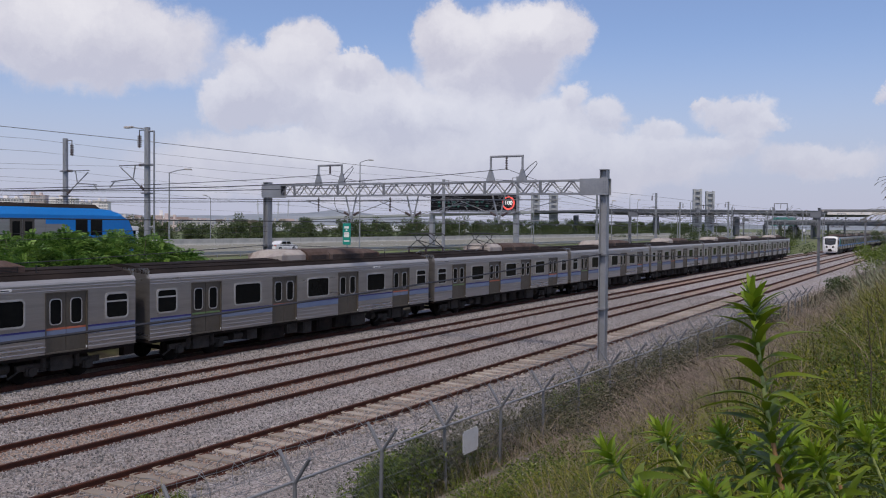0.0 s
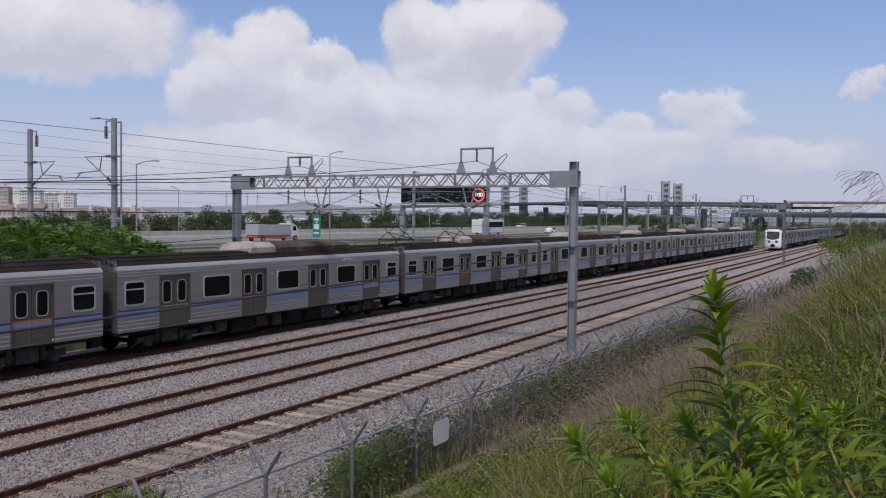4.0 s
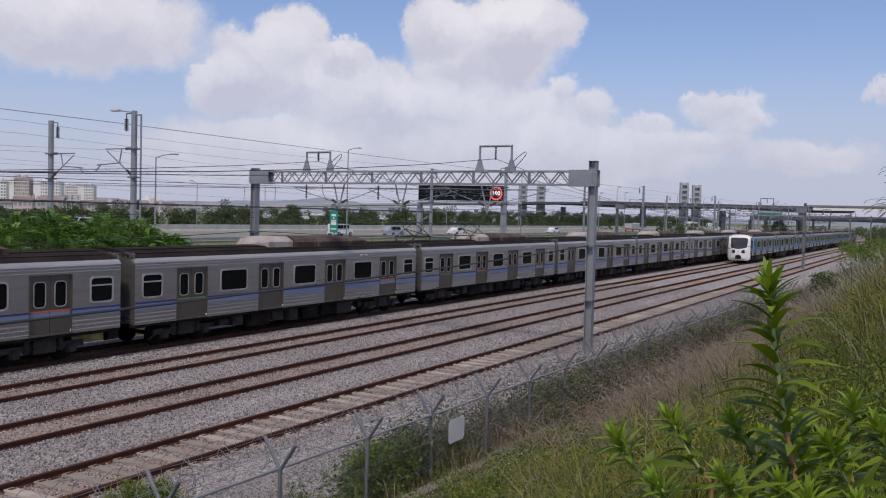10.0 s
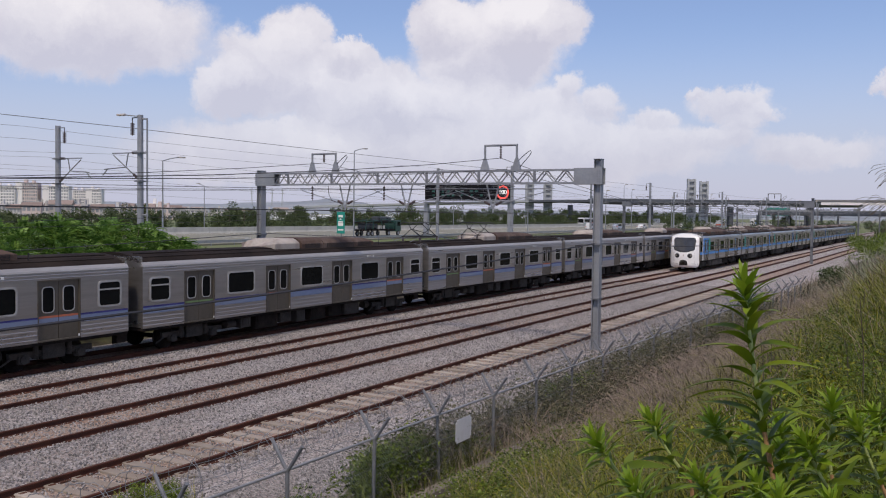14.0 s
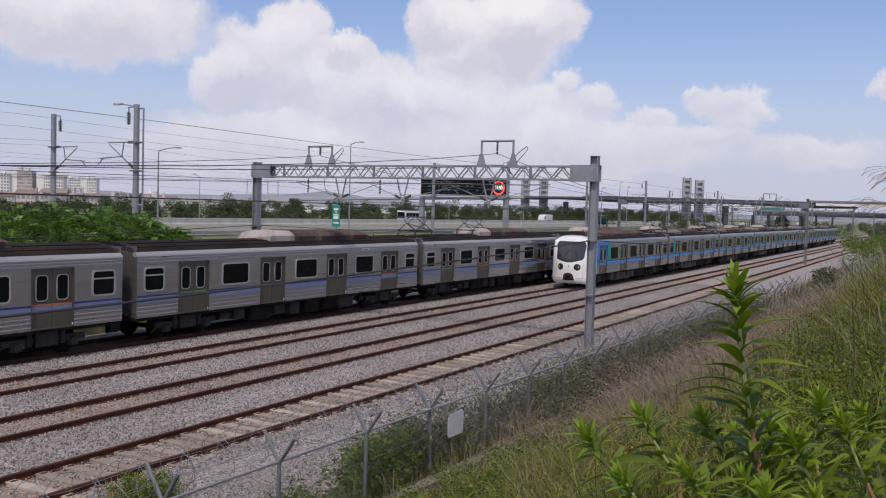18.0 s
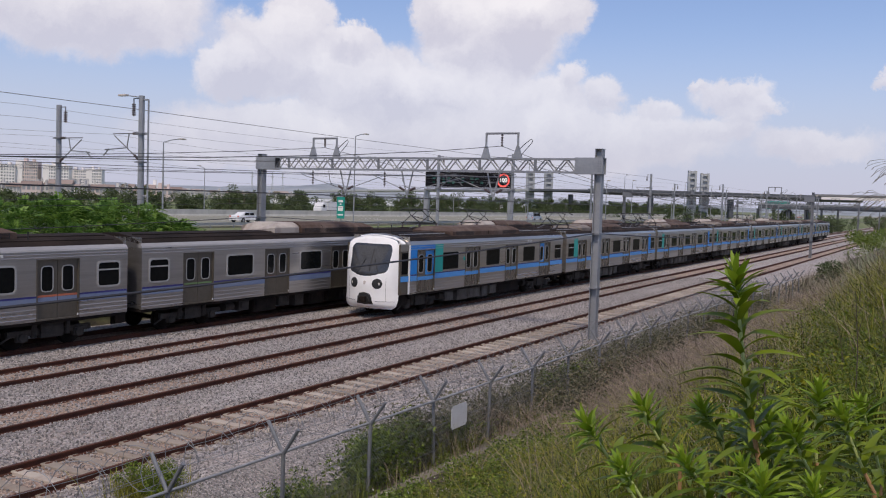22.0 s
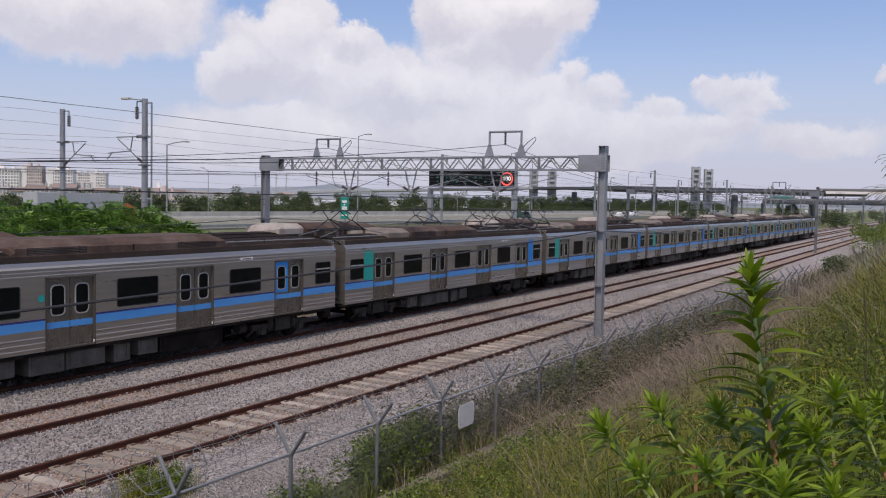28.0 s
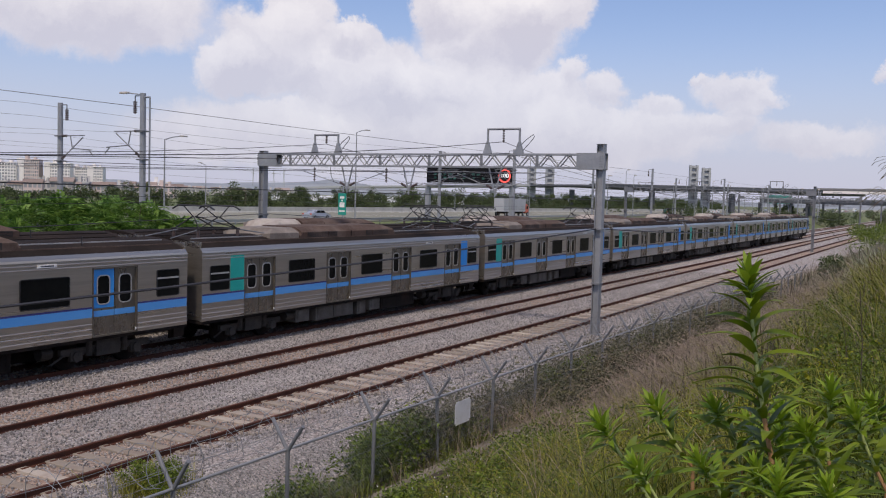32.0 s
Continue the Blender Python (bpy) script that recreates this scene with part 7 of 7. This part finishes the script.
def build_grass():
    rng = np.random.default_rng(21)

    def thin(p):
        return 0.0024 + 0.00017 * np.hypot(p[:, 0], p[:, 1])

    def low(p):
        return np.interp(p[:, 1], [0.2, 2, 4.5, 6.5, 7.1, 7.5], [1.5, 1.4, 1.0, 0.6, 0.4, 0.25])

    green = lambda x, y: 1.0 - 0.75 * dry_part(x, y)
    p = patchy(rng, 120000, 5, 46, 0.2, 7.4, 1.5, green)
    blades("bank_grass", p, rng.uniform(0.10, 0.36, len(p)) * low(p), rng, GRASS, thin(p), 0.7, "uneven green grass on the bank")
    yel = lambda x, y: max(0, (1.0 - 0.5 * dry_part(x, y)) * (0.35 + 1.1 * noise.noise((x * 0.22, y * 0.3, 1.3))))
    p = patchy(rng, 130000, 6, 46, 0.2, 7.2, 1.4, yel)
    blades("bank_grass", p, rng.uniform(0.15, 0.5, len(p)) * low(p), rng, GRASS_YELLOW, thin(p), 1.0, "yellowing long grass on the bank")
    # tall grass beside the viewer and on the crest
    p = patchy(rng, 16000, 3.2, 14, -2.6, 1.4, 1.2)
    p = p[p[:, 1] < 0.16 * p[:, 0] - 0.55]
    blades("crest_grass", p, rng.uniform(0.18, 0.42, len(p)), rng, GRASS, 0.0055, 1.2, "tall green grass on the crest of the bank")
    p = patchy(rng, 11000, 9, 60, -1.5, 3.4, 1.15)
    blades("crest_grass", p, rng.uniform(0.18, 0.45, len(p)), rng, GRASS_YELLOW, 0.011, 1.7, "tall yellow-green grass on the bank")
    p = patchy(rng, 14000, 10, 60, -1.5, 3.8, 1.0)
    blades("crest_grass", p, rng.uniform(0.18, 0.42, len(p)), rng, GRASS, 0.010, 1.4, "tall green grass on the bank")
    p = patchy(rng, 8000, 8, 55, -1.2, 3.8, 1.2)
    blades("dry_tangle", p, rng.uniform(0.3, 0.95, len(p)), rng, DRY, thin(p) * 0.9, 1.2, "dry brown stalks through the crest grass", "weeds")
    # short grass round the viewer
    p = patchy(rng, 26000, -9, 5, -7, 7.2, 1.0)
    p = p[np.hypot(p[:, 0], p[:, 1]) > 0.5]
    blades("bank_grass", p, rng.uniform(0.06, 0.2, len(p)), rng, GRASS, 0.005, 1.0, "short green grass on the crest")
    # dry tangle
    p = patchy(rng, 120000, 9, 50, 0.8, 7.6, 1.25, dry_part)
    blades("dry_tangle", p, rng.uniform(0.12, 0.40, len(p)) * np.interp(p[:, 1], [1, 5, 6.3, 7.0, 7.6], [1.1, 1.0, 1.1, 0.6, 0.4]) * np.interp(p[:, 0], [11, 14, 18], [0.7, 1.0, 1.35]), rng, DRY, thin(p) * 1.1, 2.1, "dry purplish brown weed tangle", "weeds")
    p = patchy(rng, 14000, 6, 40, 0.6, 7.3, 1.3)
    blades("dry_tangle", p, rng.uniform(0.12, 0.45, len(p)), rng, DRY, thin(p) * 0.8, 1.5, "dry straw scattered through the grass", "weeds")
    # growth on the track side of the fence
    side = lambda x, y: max(0, 0.55 + 1.3 * noise.noise((x * 0.35, y * 0.8, 2.2)))
    p = patchy(rng, 26000, 5, 46, 7.5, 8.9, 1.4, side)
    blades("fence_grass", p, rng.uniform(0.15, 0.55, len(p)) * np.interp(p[:, 1], [7.5, 8.3, 8.9], [1.1, 0.9, 0.3]), rng, GRASS, thin(p), 0.8, "green grass growing through the fence")
    side2 = lambda x, y: max(0, np.interp(x, [12, 16, 46], [0.1, 0.8, 0.9]) * (0.5 + 1.1 * noise.noise((x * 0.3, y * 0.8, 5.2))))
    p = patchy(rng, 30000, 8, 46, 7.4, 8.9, 1.3, side2)
    blades("fence_grass", p, rng.uniform(0.2, 0.85, len(p)) * np.interp(p[:, 1], [7.4, 8.3, 8.9], [1.1, 0.9, 0.4]), rng, DRY, thin(p) * 0.8, 1.3, "dry brown stalks along the fence", "weeds")
    # leafy weeds growing through the fence
    bx = [(x + rng.normal(0, 0.45), fence_y(x) + 0.25 + rng.uniform(-0.2, 0.5), 0.45 + rng.uniform(0, 0.65) * hh, 0.3, 0.25, 0.25) for x, hh, n in ((13.2, 1.15, 44), (12.4, 1.0, 30), (10.6, 0.55, 16), (9.4, 0.3, 10), (8.3, 0.6, 12), (20.5, 1.1, 12), (15.6, 0.6, 8), (22.5, 0.8, 12), (27, 0.9, 16)) for k in range(n)]
    c = clumps(rng, bx, 150, 0.8)
    tagged(quads("fence_weeds", c, rng.uniform(0.04, 0.10, len(c)), rng, BUSH, 0.7, 0.45), "leafy green weeds growing along the fence", "weeds", kind="stuff")
    # bright clump beside the near rail
    bx = [(rng.normal(11.1, 0.24), rng.normal(11.9, 0.2), rng.uniform(0.0, 0.34), 0.18, 0.18, 0.14) for k in range(24)]
    c = clumps(rng, bx, 190, 0.8)
    tagged(quads("ballast_weeds", c, rng.uniform(0.03, 0.07, len(c)), rng, BUSH, 0.8, 0.3), "green weed clump growing in the ballast", "weeds", kind="stuff")
    p = np.column_stack([rng.normal(11.1, 0.3, 1200), rng.normal(11.9, 0.25, 1200)])
    blades("ballast_grass", p, rng.uniform(0.15, 0.5, len(p)), rng, GRASS_YELLOW, 0.006, 0.9, "tuft of yellow-green grass in the ballast", base=np.full(len(p), -0.12))
    # leafy undergrowth: green on the crest and near the fence, yellower on the open bank
    for n_, x0, x1, y0, y1, mm, sz, words in ((230, 3.2, 15, -2.2, 1.6, BUSH, (0.03, 0.085), "green leafy undergrowth on the crest"), (150, 5.5, 14, 2.4, 6.4, WEED_YELLOW, (0.018, 0.045), "yellow-green flowering weeds on the bank"),
                                          (120, 6, 16, 3.0, 7.2, BUSH, (0.025, 0.065), "dark green low weeds on the bank"), (220, 13, 46, 7.95, 8.9, WEED_DULL, (0.04, 0.10), "dull grey-green weeds behind the fence"), (90, 18, 46, 7.0, 7.8, WEED_DULL, (0.04, 0.10), "dull grey-green weeds before the fence"), (150, 9, 52, -1.2, 2.2, WEED_YELLOW, (0.03, 0.07), "yellow-green weeds on the bank"), (300, 7, 50, -1.4, 2.6, BUSH, (0.03, 0.08), "green leafy weeds on the bank")):
        bx = []
        for k in range(n_):
            x, y = x0 + (x1 - x0) * rng.random() ** 1.4, rng.uniform(y0, y1)
            if y < 1.6 and x < 15 and y > 0.16 * x - 0.1:
                continue
            w = rng.uniform(0.16, 0.34) * (1 + x / 40)
            h = rng.uniform(0.14, 0.32) * (1 + max(0, x - 8) / 25 * (y < 3.6)) if mm is not WEED_DULL else rng.uniform(0.35, 0.78)
            bx.append((x, y, ground_z(x, y) + h * 0.8, w, w, h))
        c = clumps(rng, bx, 210, 0.9)
        tagged(quads("undergrowth", c, rng.uniform(*sz, len(c)), rng, mm, 0.7, 0.42), words, "weeds", kind="stuff")
    bx = [(rng.uniform(7, 17), rng.uniform(4.8, 6.9), 0.0, 0.3, 0.3, 0.18) for k in range(90)]
    bx = [(x, y, ground_z(x, y) + 0.18, a, b, c) for x, y, z, a, b, c in bx]
    c = clumps(rng, bx, 150, 0.8)
    tagged(quads("bank_weeds", c, rng.uniform(0.03, 0.08, len(c)), rng, BUSH, 0.7, 0.5), "low broad-leaved weeds in the grass", "weeds", kind="stuff")
    # small white flowers
    p = np.array([(rng.normal(x, 0.5), rng.normal(y, 0.35)) for x, y in ((10.8, 6.2), (12.5, 6.1), (14.5, 6.3), (9.6, 5.8), (16.5, 6.2)) for k in range(26)])
    c = np.array([(x, y, ground_z(x, y) + rng.uniform(0.25, 0.42)) for x, y in p])
    tagged(quads("white_flowers", c, rng.uniform(0.014, 0.026, len(c)), rng, PLATE, 0.3, 0.9), "tiny white daisy flowers in the grass", "flowers", kind="stuff")
    # pale reeds at the far end of the bank
    p = patchy(rng, 5000, 46, 90, 3.0, 9.0, 1.0, lambda x, y: 0.5 + 1.2 * noise.noise((x * 0.3, y * 0.5, 4)))
    blades("reeds", p, rng.uniform(0.3, 1.0, len(p)), rng, WEED_DULL, 0.016, 1.7, "pale drooping reeds at the far end of the bank", "reeds")
    p = patchy(rng, 5000, 44, 95, 2.5, 9.0, 1.0, lambda x, y: 0.5 + 1.2 * noise.noise((x * 0.3, y * 0.5, 9)))
    blades("reeds", p, rng.uniform(0.3, 1.1, len(p)), rng, DRY, 0.014, 1.7, "tangled dry scrub at the far end of the bank", "scrub")
    # tall silvery reeds on the crest
    p = np.column_stack([rng.uniform(36, 46, 520), rng.uniform(1.6, 3.8, 520)])
    blades("reeds", p, rng.uniform(0.8, 1.5, len(p)), rng, REED, 0.022, 1.0, "tall pale silvery reeds drooping on the crest", "reeds")
    # leafy weeds: stems with lance leaves
    def right_of_path(p):
        return p[p[:, 1] < 0.16 * p[:, 0] - 0.35]

    p = right_of_path(np.column_stack([3.6 + 13 * rng.random(900) ** 1.3, rng.uniform(-2.4, 2.0, 900)]))
    weed_stand(p, rng.uniform(0.30, 0.75, len(p)), rng, 26, 0.085, "dense stand of upright green leafy weeds on the crest")
    p = np.column_stack([14 + 30 * rng.random(900) ** 1.2, rng.uniform(-1.0, 2.8, 900)])
    weed_stand(p, rng.uniform(0.35, 0.85, len(p)), rng, 24, 0.12, "upright green leafy weeds along the crest of the bank")
    p = patchy(rng, 2600, 7, 17, 3.6, 6.9, 1.2, lambda x, y: max(0, 0.15 + 1.8 * noise.noise((x * 0.45, y * 0.6, 11.0))))
    weed_stand(p, rng.uniform(0.14, 0.34, len(p)), rng, 18, 0.06, "low dark green leafy weeds in patches on the bank")
    p = patchy(rng, 4200, 6.5, 19, 2.0, 6.0, 1.2, lambda x, y: max(0, 0.25 + 1.7 * noise.noise((x * 0.32, y * 0.5, 17.0))))
    weed_stand(p, rng.uniform(0.14, 0.36, len(p)), rng, 18, 0.055, "yellow-green flowering weeds in patches on the bank", WEED_YELLOW)
    # dark shrub beside the far gantry foot
    bx = [(rng.normal(64, 0.9), rng.normal(6.6, 0.4), rng.uniform(0.6, 1.7), 0.6, 0.5, 0.4) for k in range(16)]
    c = clumps(rng, bx, 160, 0.6)
    sh = thing("shrub", "dark green shrub beside the end of the fence", "bush")
    lv = quads("foliage", c, rng.uniform(0.12, 0.26, len(c)), rng, TREE, 0.7, 0.5)
    lv.parent = sh


build_grass()


def leaf_mesh(length, width, droop):
    """A lance-shaped leaf along +x with a folded midrib and a drooping tip."""
    bm = bmesh.new()
    rows = []
    n = 9
    for k in range(n + 1):
        u = k / n
        w = width * (math.sin(math.pi * min(1, u * 0.93 + 0.07)) ** 0.75) * (1 - 0.35 * u)
        x = length * u
        z = length * (0.20 * u - droop * u * u)
        rows.append([bm.verts.new((x, s * w * 0.5, z + (0.16 * w if s else 0.0))) for s in (-1, 0, 1)])
    for a, b in zip(rows, rows[1:]):
        for q in range(2):
            bm.faces.new((a[q], b[q], b[q + 1], a[q + 1]))
    return bm


def tall_weed(base, top, leaves, scale, label, seed, red=0.0, bend=0.03):
    """An upright leafy weed: a stem from the soil, whorled lance leaves that arch, and a tuft of young leaves on top."""
    rng = random.Random(seed)
    base, top = Vector(base), Vector(top)
    d = top - base
    foot = Vector((base.x - d.x * 0.5, base.y - d.y * 0.5, 0))
    foot.z = ground_z(foot.x, foot.y) - 0.02
    w = thing("leafy_weed", label, "plant", Matrix.Translation(foot), "tall weeds in front")
    side = Vector((rng.uniform(-1, 1), rng.uniform(-1, 1), 0)) * bend
    lift = base - foot
    path = [lift + d * u + side * math.sin(math.pi * u) for u in [k / 12 for k in range(13)]]
    r = 0.0042 * scale
    k0 = int(12 * red)
    part("lower_stem", tube(bmesh.new(), [Vector((0, 0, 0)), lift * 0.5] + path[:k0 + 1], r * 1.35, 7, r * 1.05), STEM_RED, w, "reddish lower stem")
    part("stem", tube(bmesh.new(), path[k0:], r, 7, r * 0.7), STEM, w)
    turn = rng.uniform(0, 360)
    grow = d.to_track_quat("Z", "Y").to_matrix().to_4x4()
    for k in range(leaves):
        u = -0.25 + 1.22 * (k / leaves)
        i = max(0, min(11, int(u * 12)))
        p = path[i].lerp(path[i + 1], u * 12 - i)
        turn += 137.5 + rng.uniform(-16, 16)
        size = scale * (0.86 + 0.30 * math.sin(math.pi * min(1, max(0, 0.2 + 0.7 * u)))) * rng.uniform(0.8, 1.15) * (1 if u < 0.72 else 1 - 1.5 * (u - 0.72))
        pitch = -rng.uniform(22, 46) - 12 * max(0, u - 0.6) / 0.4
        kind = rng.choice((0, 1, 2)) if u < 0.8 else 1
        ob = new("leaf", LEAVES[kind])
        ob.parent = w
        ob.matrix_basis = Matrix.Translation(p) @ grow @ pose(0, 0, 0, rng.uniform(-25, 25), pitch, turn) @ Matrix.Scale(size, 4)
    for k in range(26):
        u = k / 26
        ob = new("young_leaf", LEAVES[3 if k < 17 else 4])
        ob.parent = w
        ob.matrix_basis = Matrix.Translation(path[12] - d.normalized() * 0.05 * scale * (1 - u)) @ grow @ pose(0, 0, 0, rng.uniform(-14, 14), -4 - 68 * u, k * 137.5 + rng.uniform(-10, 10)) @ Matrix.Scale(scale * rng.uniform(0.85, 1.15), 4)
    return w


def leaf_data():
    out = []
    for l, wd, dr, m in ((0.116, 0.024, 0.62, LEAF), (0.106, 0.022, 0.50, LEAF), (0.104, 0.025, 0.75, LEAF), (0.066, 0.017, 0.30, LEAF_YOUNG), (0.050, 0.013, 0.10, LEAF_YOUNG)):
        bm = leaf_mesh(l, wd, dr)
        me = bpy.data.meshes.new("leaf")
        bm.to_mesh(me)
        bm.free()
        me.materials.append(m)
        me.shade_smooth()
        out.append(me)
    return out


LEAVES = leaf_data()


def build_weeds():
    tall = "tall green weed with drooping lance-shaped leaves and a bright tuft"
    low = "young leafy green weed with a bright leaf tuft"
    tall_weed((1.865, 0.29, 4.60), (1.85, 0.36, 5.02), 62, 1.05, tall, 1, 0.4, 0.008)
    # foot of the leafy stretch, tip, leaves, scale
    spots = [((1.70, 0.48, 4.55), (1.65, 0.59, 4.725), 17, 0.86), ((1.88, 0.46, 4.60), (1.85, 0.54, 4.73), 14, 0.80), ((1.99, 0.38, 4.58), (1.96, 0.44, 4.72), 14, 0.80), ((2.08, 0.205, 4.55), (2.09, 0.22, 4.765), 18, 0.85),
             ((1.552, 0.232, 4.55), (1.55, 0.24, 4.695), 14, 0.84), ((1.90, 0.15, 4.56), (1.84, 0.24, 4.725), 16, 0.86), ((1.62, 0.32, 4.57), (1.59, 0.38, 4.70), 14, 0.78), ((2.08, 0.10, 4.56), (2.06, 0.17, 4.725), 16, 0.86),
             ((1.57, 0.41, 4.56), (1.54, 0.48, 4.685), 12, 0.78), ((2.16, 0.30, 4.54), (2.13, 0.33, 4.69), 14, 0.9), ((1.78, 0.27, 4.50), (1.75, 0.31, 4.655), 14, 0.85), ((1.98, 0.27, 4.50), (1.96, 0.30, 4.67), 14, 0.9),
             ((2.32, 0.10, 4.52), (2.29, 0.15, 4.70), 16, 0.95), ((1.75, 0.14, 4.48), (1.72, 0.18, 4.65), 14, 0.88), ((2.3, 0.36, 4.46), (2.27, 0.42, 4.62), 14, 0.9), ((2.5, 0.0, 4.5), (2.48, 0.03, 4.72), 16, 1.0)]
    for k, (a, b, n, s) in enumerate(spots):
        tall_weed(a, b, int(n * 1.15), s, low, 20 + k, 0.3 if k % 2 else 0.0, 0.012)
    # thin seed-headed stalks at the edge of the bank
    rng = random.Random(5)
    for off in ((0, 0, 0), (-0.05, 0.055, -0.13)):
        o = Vector(off)
        g = thing("grass_stalk", "thin arching grass stalk with loose drooping seed heads", "grass", pose(0, 0, 0), "seed stalks")
        pts = [Vector((4.0, 0.0, ground_z(4.0, 0.0) - 0.02))] + [Vector(p) + o for p in ((3.98, 0.05, 4.9), (3.96, 0.09, 5.24), (3.93, 0.14, 5.35), (3.90, 0.20, 5.36))]
        part("stalk", tube(bmesh.new(), pts, 0.0015, 5, 0.0006), DRY, g)
        for k in range(46):
            u = 0.35 + 0.65 * k / 46
            i = min(3, int(u * 4))
            p = pts[i].lerp(pts[i + 1], u * 4 - i)
            q = p + Vector((rng.uniform(-0.03, 0.03), rng.uniform(0.0, 0.09), rng.uniform(-0.07, 0.02)))
            part("seed_head", tube(bmesh.new(), (p, p.lerp(q, 0.7), q + Vector((0, 0.006, -0.008)), q + Vector((0, 0.016, -0.02))), 0.0004, 4, 0.0011), WEED_DULL if k % 2 else DRY, g)
    # bare dead stems on the bank
    for k, (x, y, h) in enumerate(((7.5, 1.2, 1.0), (9.5, 1.6, 1.1), (12.0, 2.4, 1.0), (8.2, 0.6, 1.2), (14.0, 3.5, 0.9), (17, 4.2, 0.9))):
        z = ground_z(x, y)
        s = thing("dead_stalk", "bare brown dead weed stalk on the bank", "plant", pose(x, y, z), "dead stalks")
        part("stem", tube(bmesh.new(), ((0, 0, -0.05), (0.02, 0.01, h * 0.6), (0.0, 0.05, h)), 0.006, 5, 0.003), BARK, s)
        for q in range(7):
            u = 0.45 + 0.08 * q
            part("twig", tube(bmesh.new(), ((0.01, 0.02, h * u), (rng.uniform(-0.12, 0.12), rng.uniform(-0.12, 0.12), h * u + 0.16)), 0.003, 4, 0.0015), BARK, s)


build_weeds()


# ---------------------------------------------------------------- what moves
def motions():
    # front of the arriving train: seconds, metres
    nose_at = [(0, 195.6), (3, 172.0), (6, 148.3), (9, 125.4), (11, 110.2), (13, 94.9), (15, 80.2), (17, 65.8), (19, 51.7), (20, 45.1), (21, 39.1), (22, 33.6), (23, 28.6), (24, 24.0), (25, 19.66), (26, 15.8), (27, 12.5),
               (28, 9.73), (29, 7.17), (30, 5.09), (31, 3.36), (32, 2.11)]
    for k, c in enumerate(BLUE):
        walk(c, [(t, pose(x - 1.15 + 20 * k, Y_TRACK[1], 0)) for t, x in nose_at])
    for k, c in enumerate(EXPRESS):
        walk(c, [(0, pose(34.2 - 19.7 - 20 * k, 39.7, 2.5)), (1, pose(13.6 - 19.7 - 20 * k, 39.7, 2.5)), (32, pose(34.2 - 19.7 - 20 * k - 20.6 * 32, 39.7, 2.5))])
    for (kind, paint, label, cat_, t0, x, y), ob in zip(TRAFFIC, TRAFFIC_OBS):
        v = 29.0 if y < 103 else -32.0
        turn = 0 if v > 0 else 180
        walk(ob, [(t, pose(x + v * (t - t0), y, HZ, 0, 0, turn)) for t in (0, 16, 32)])


motions()
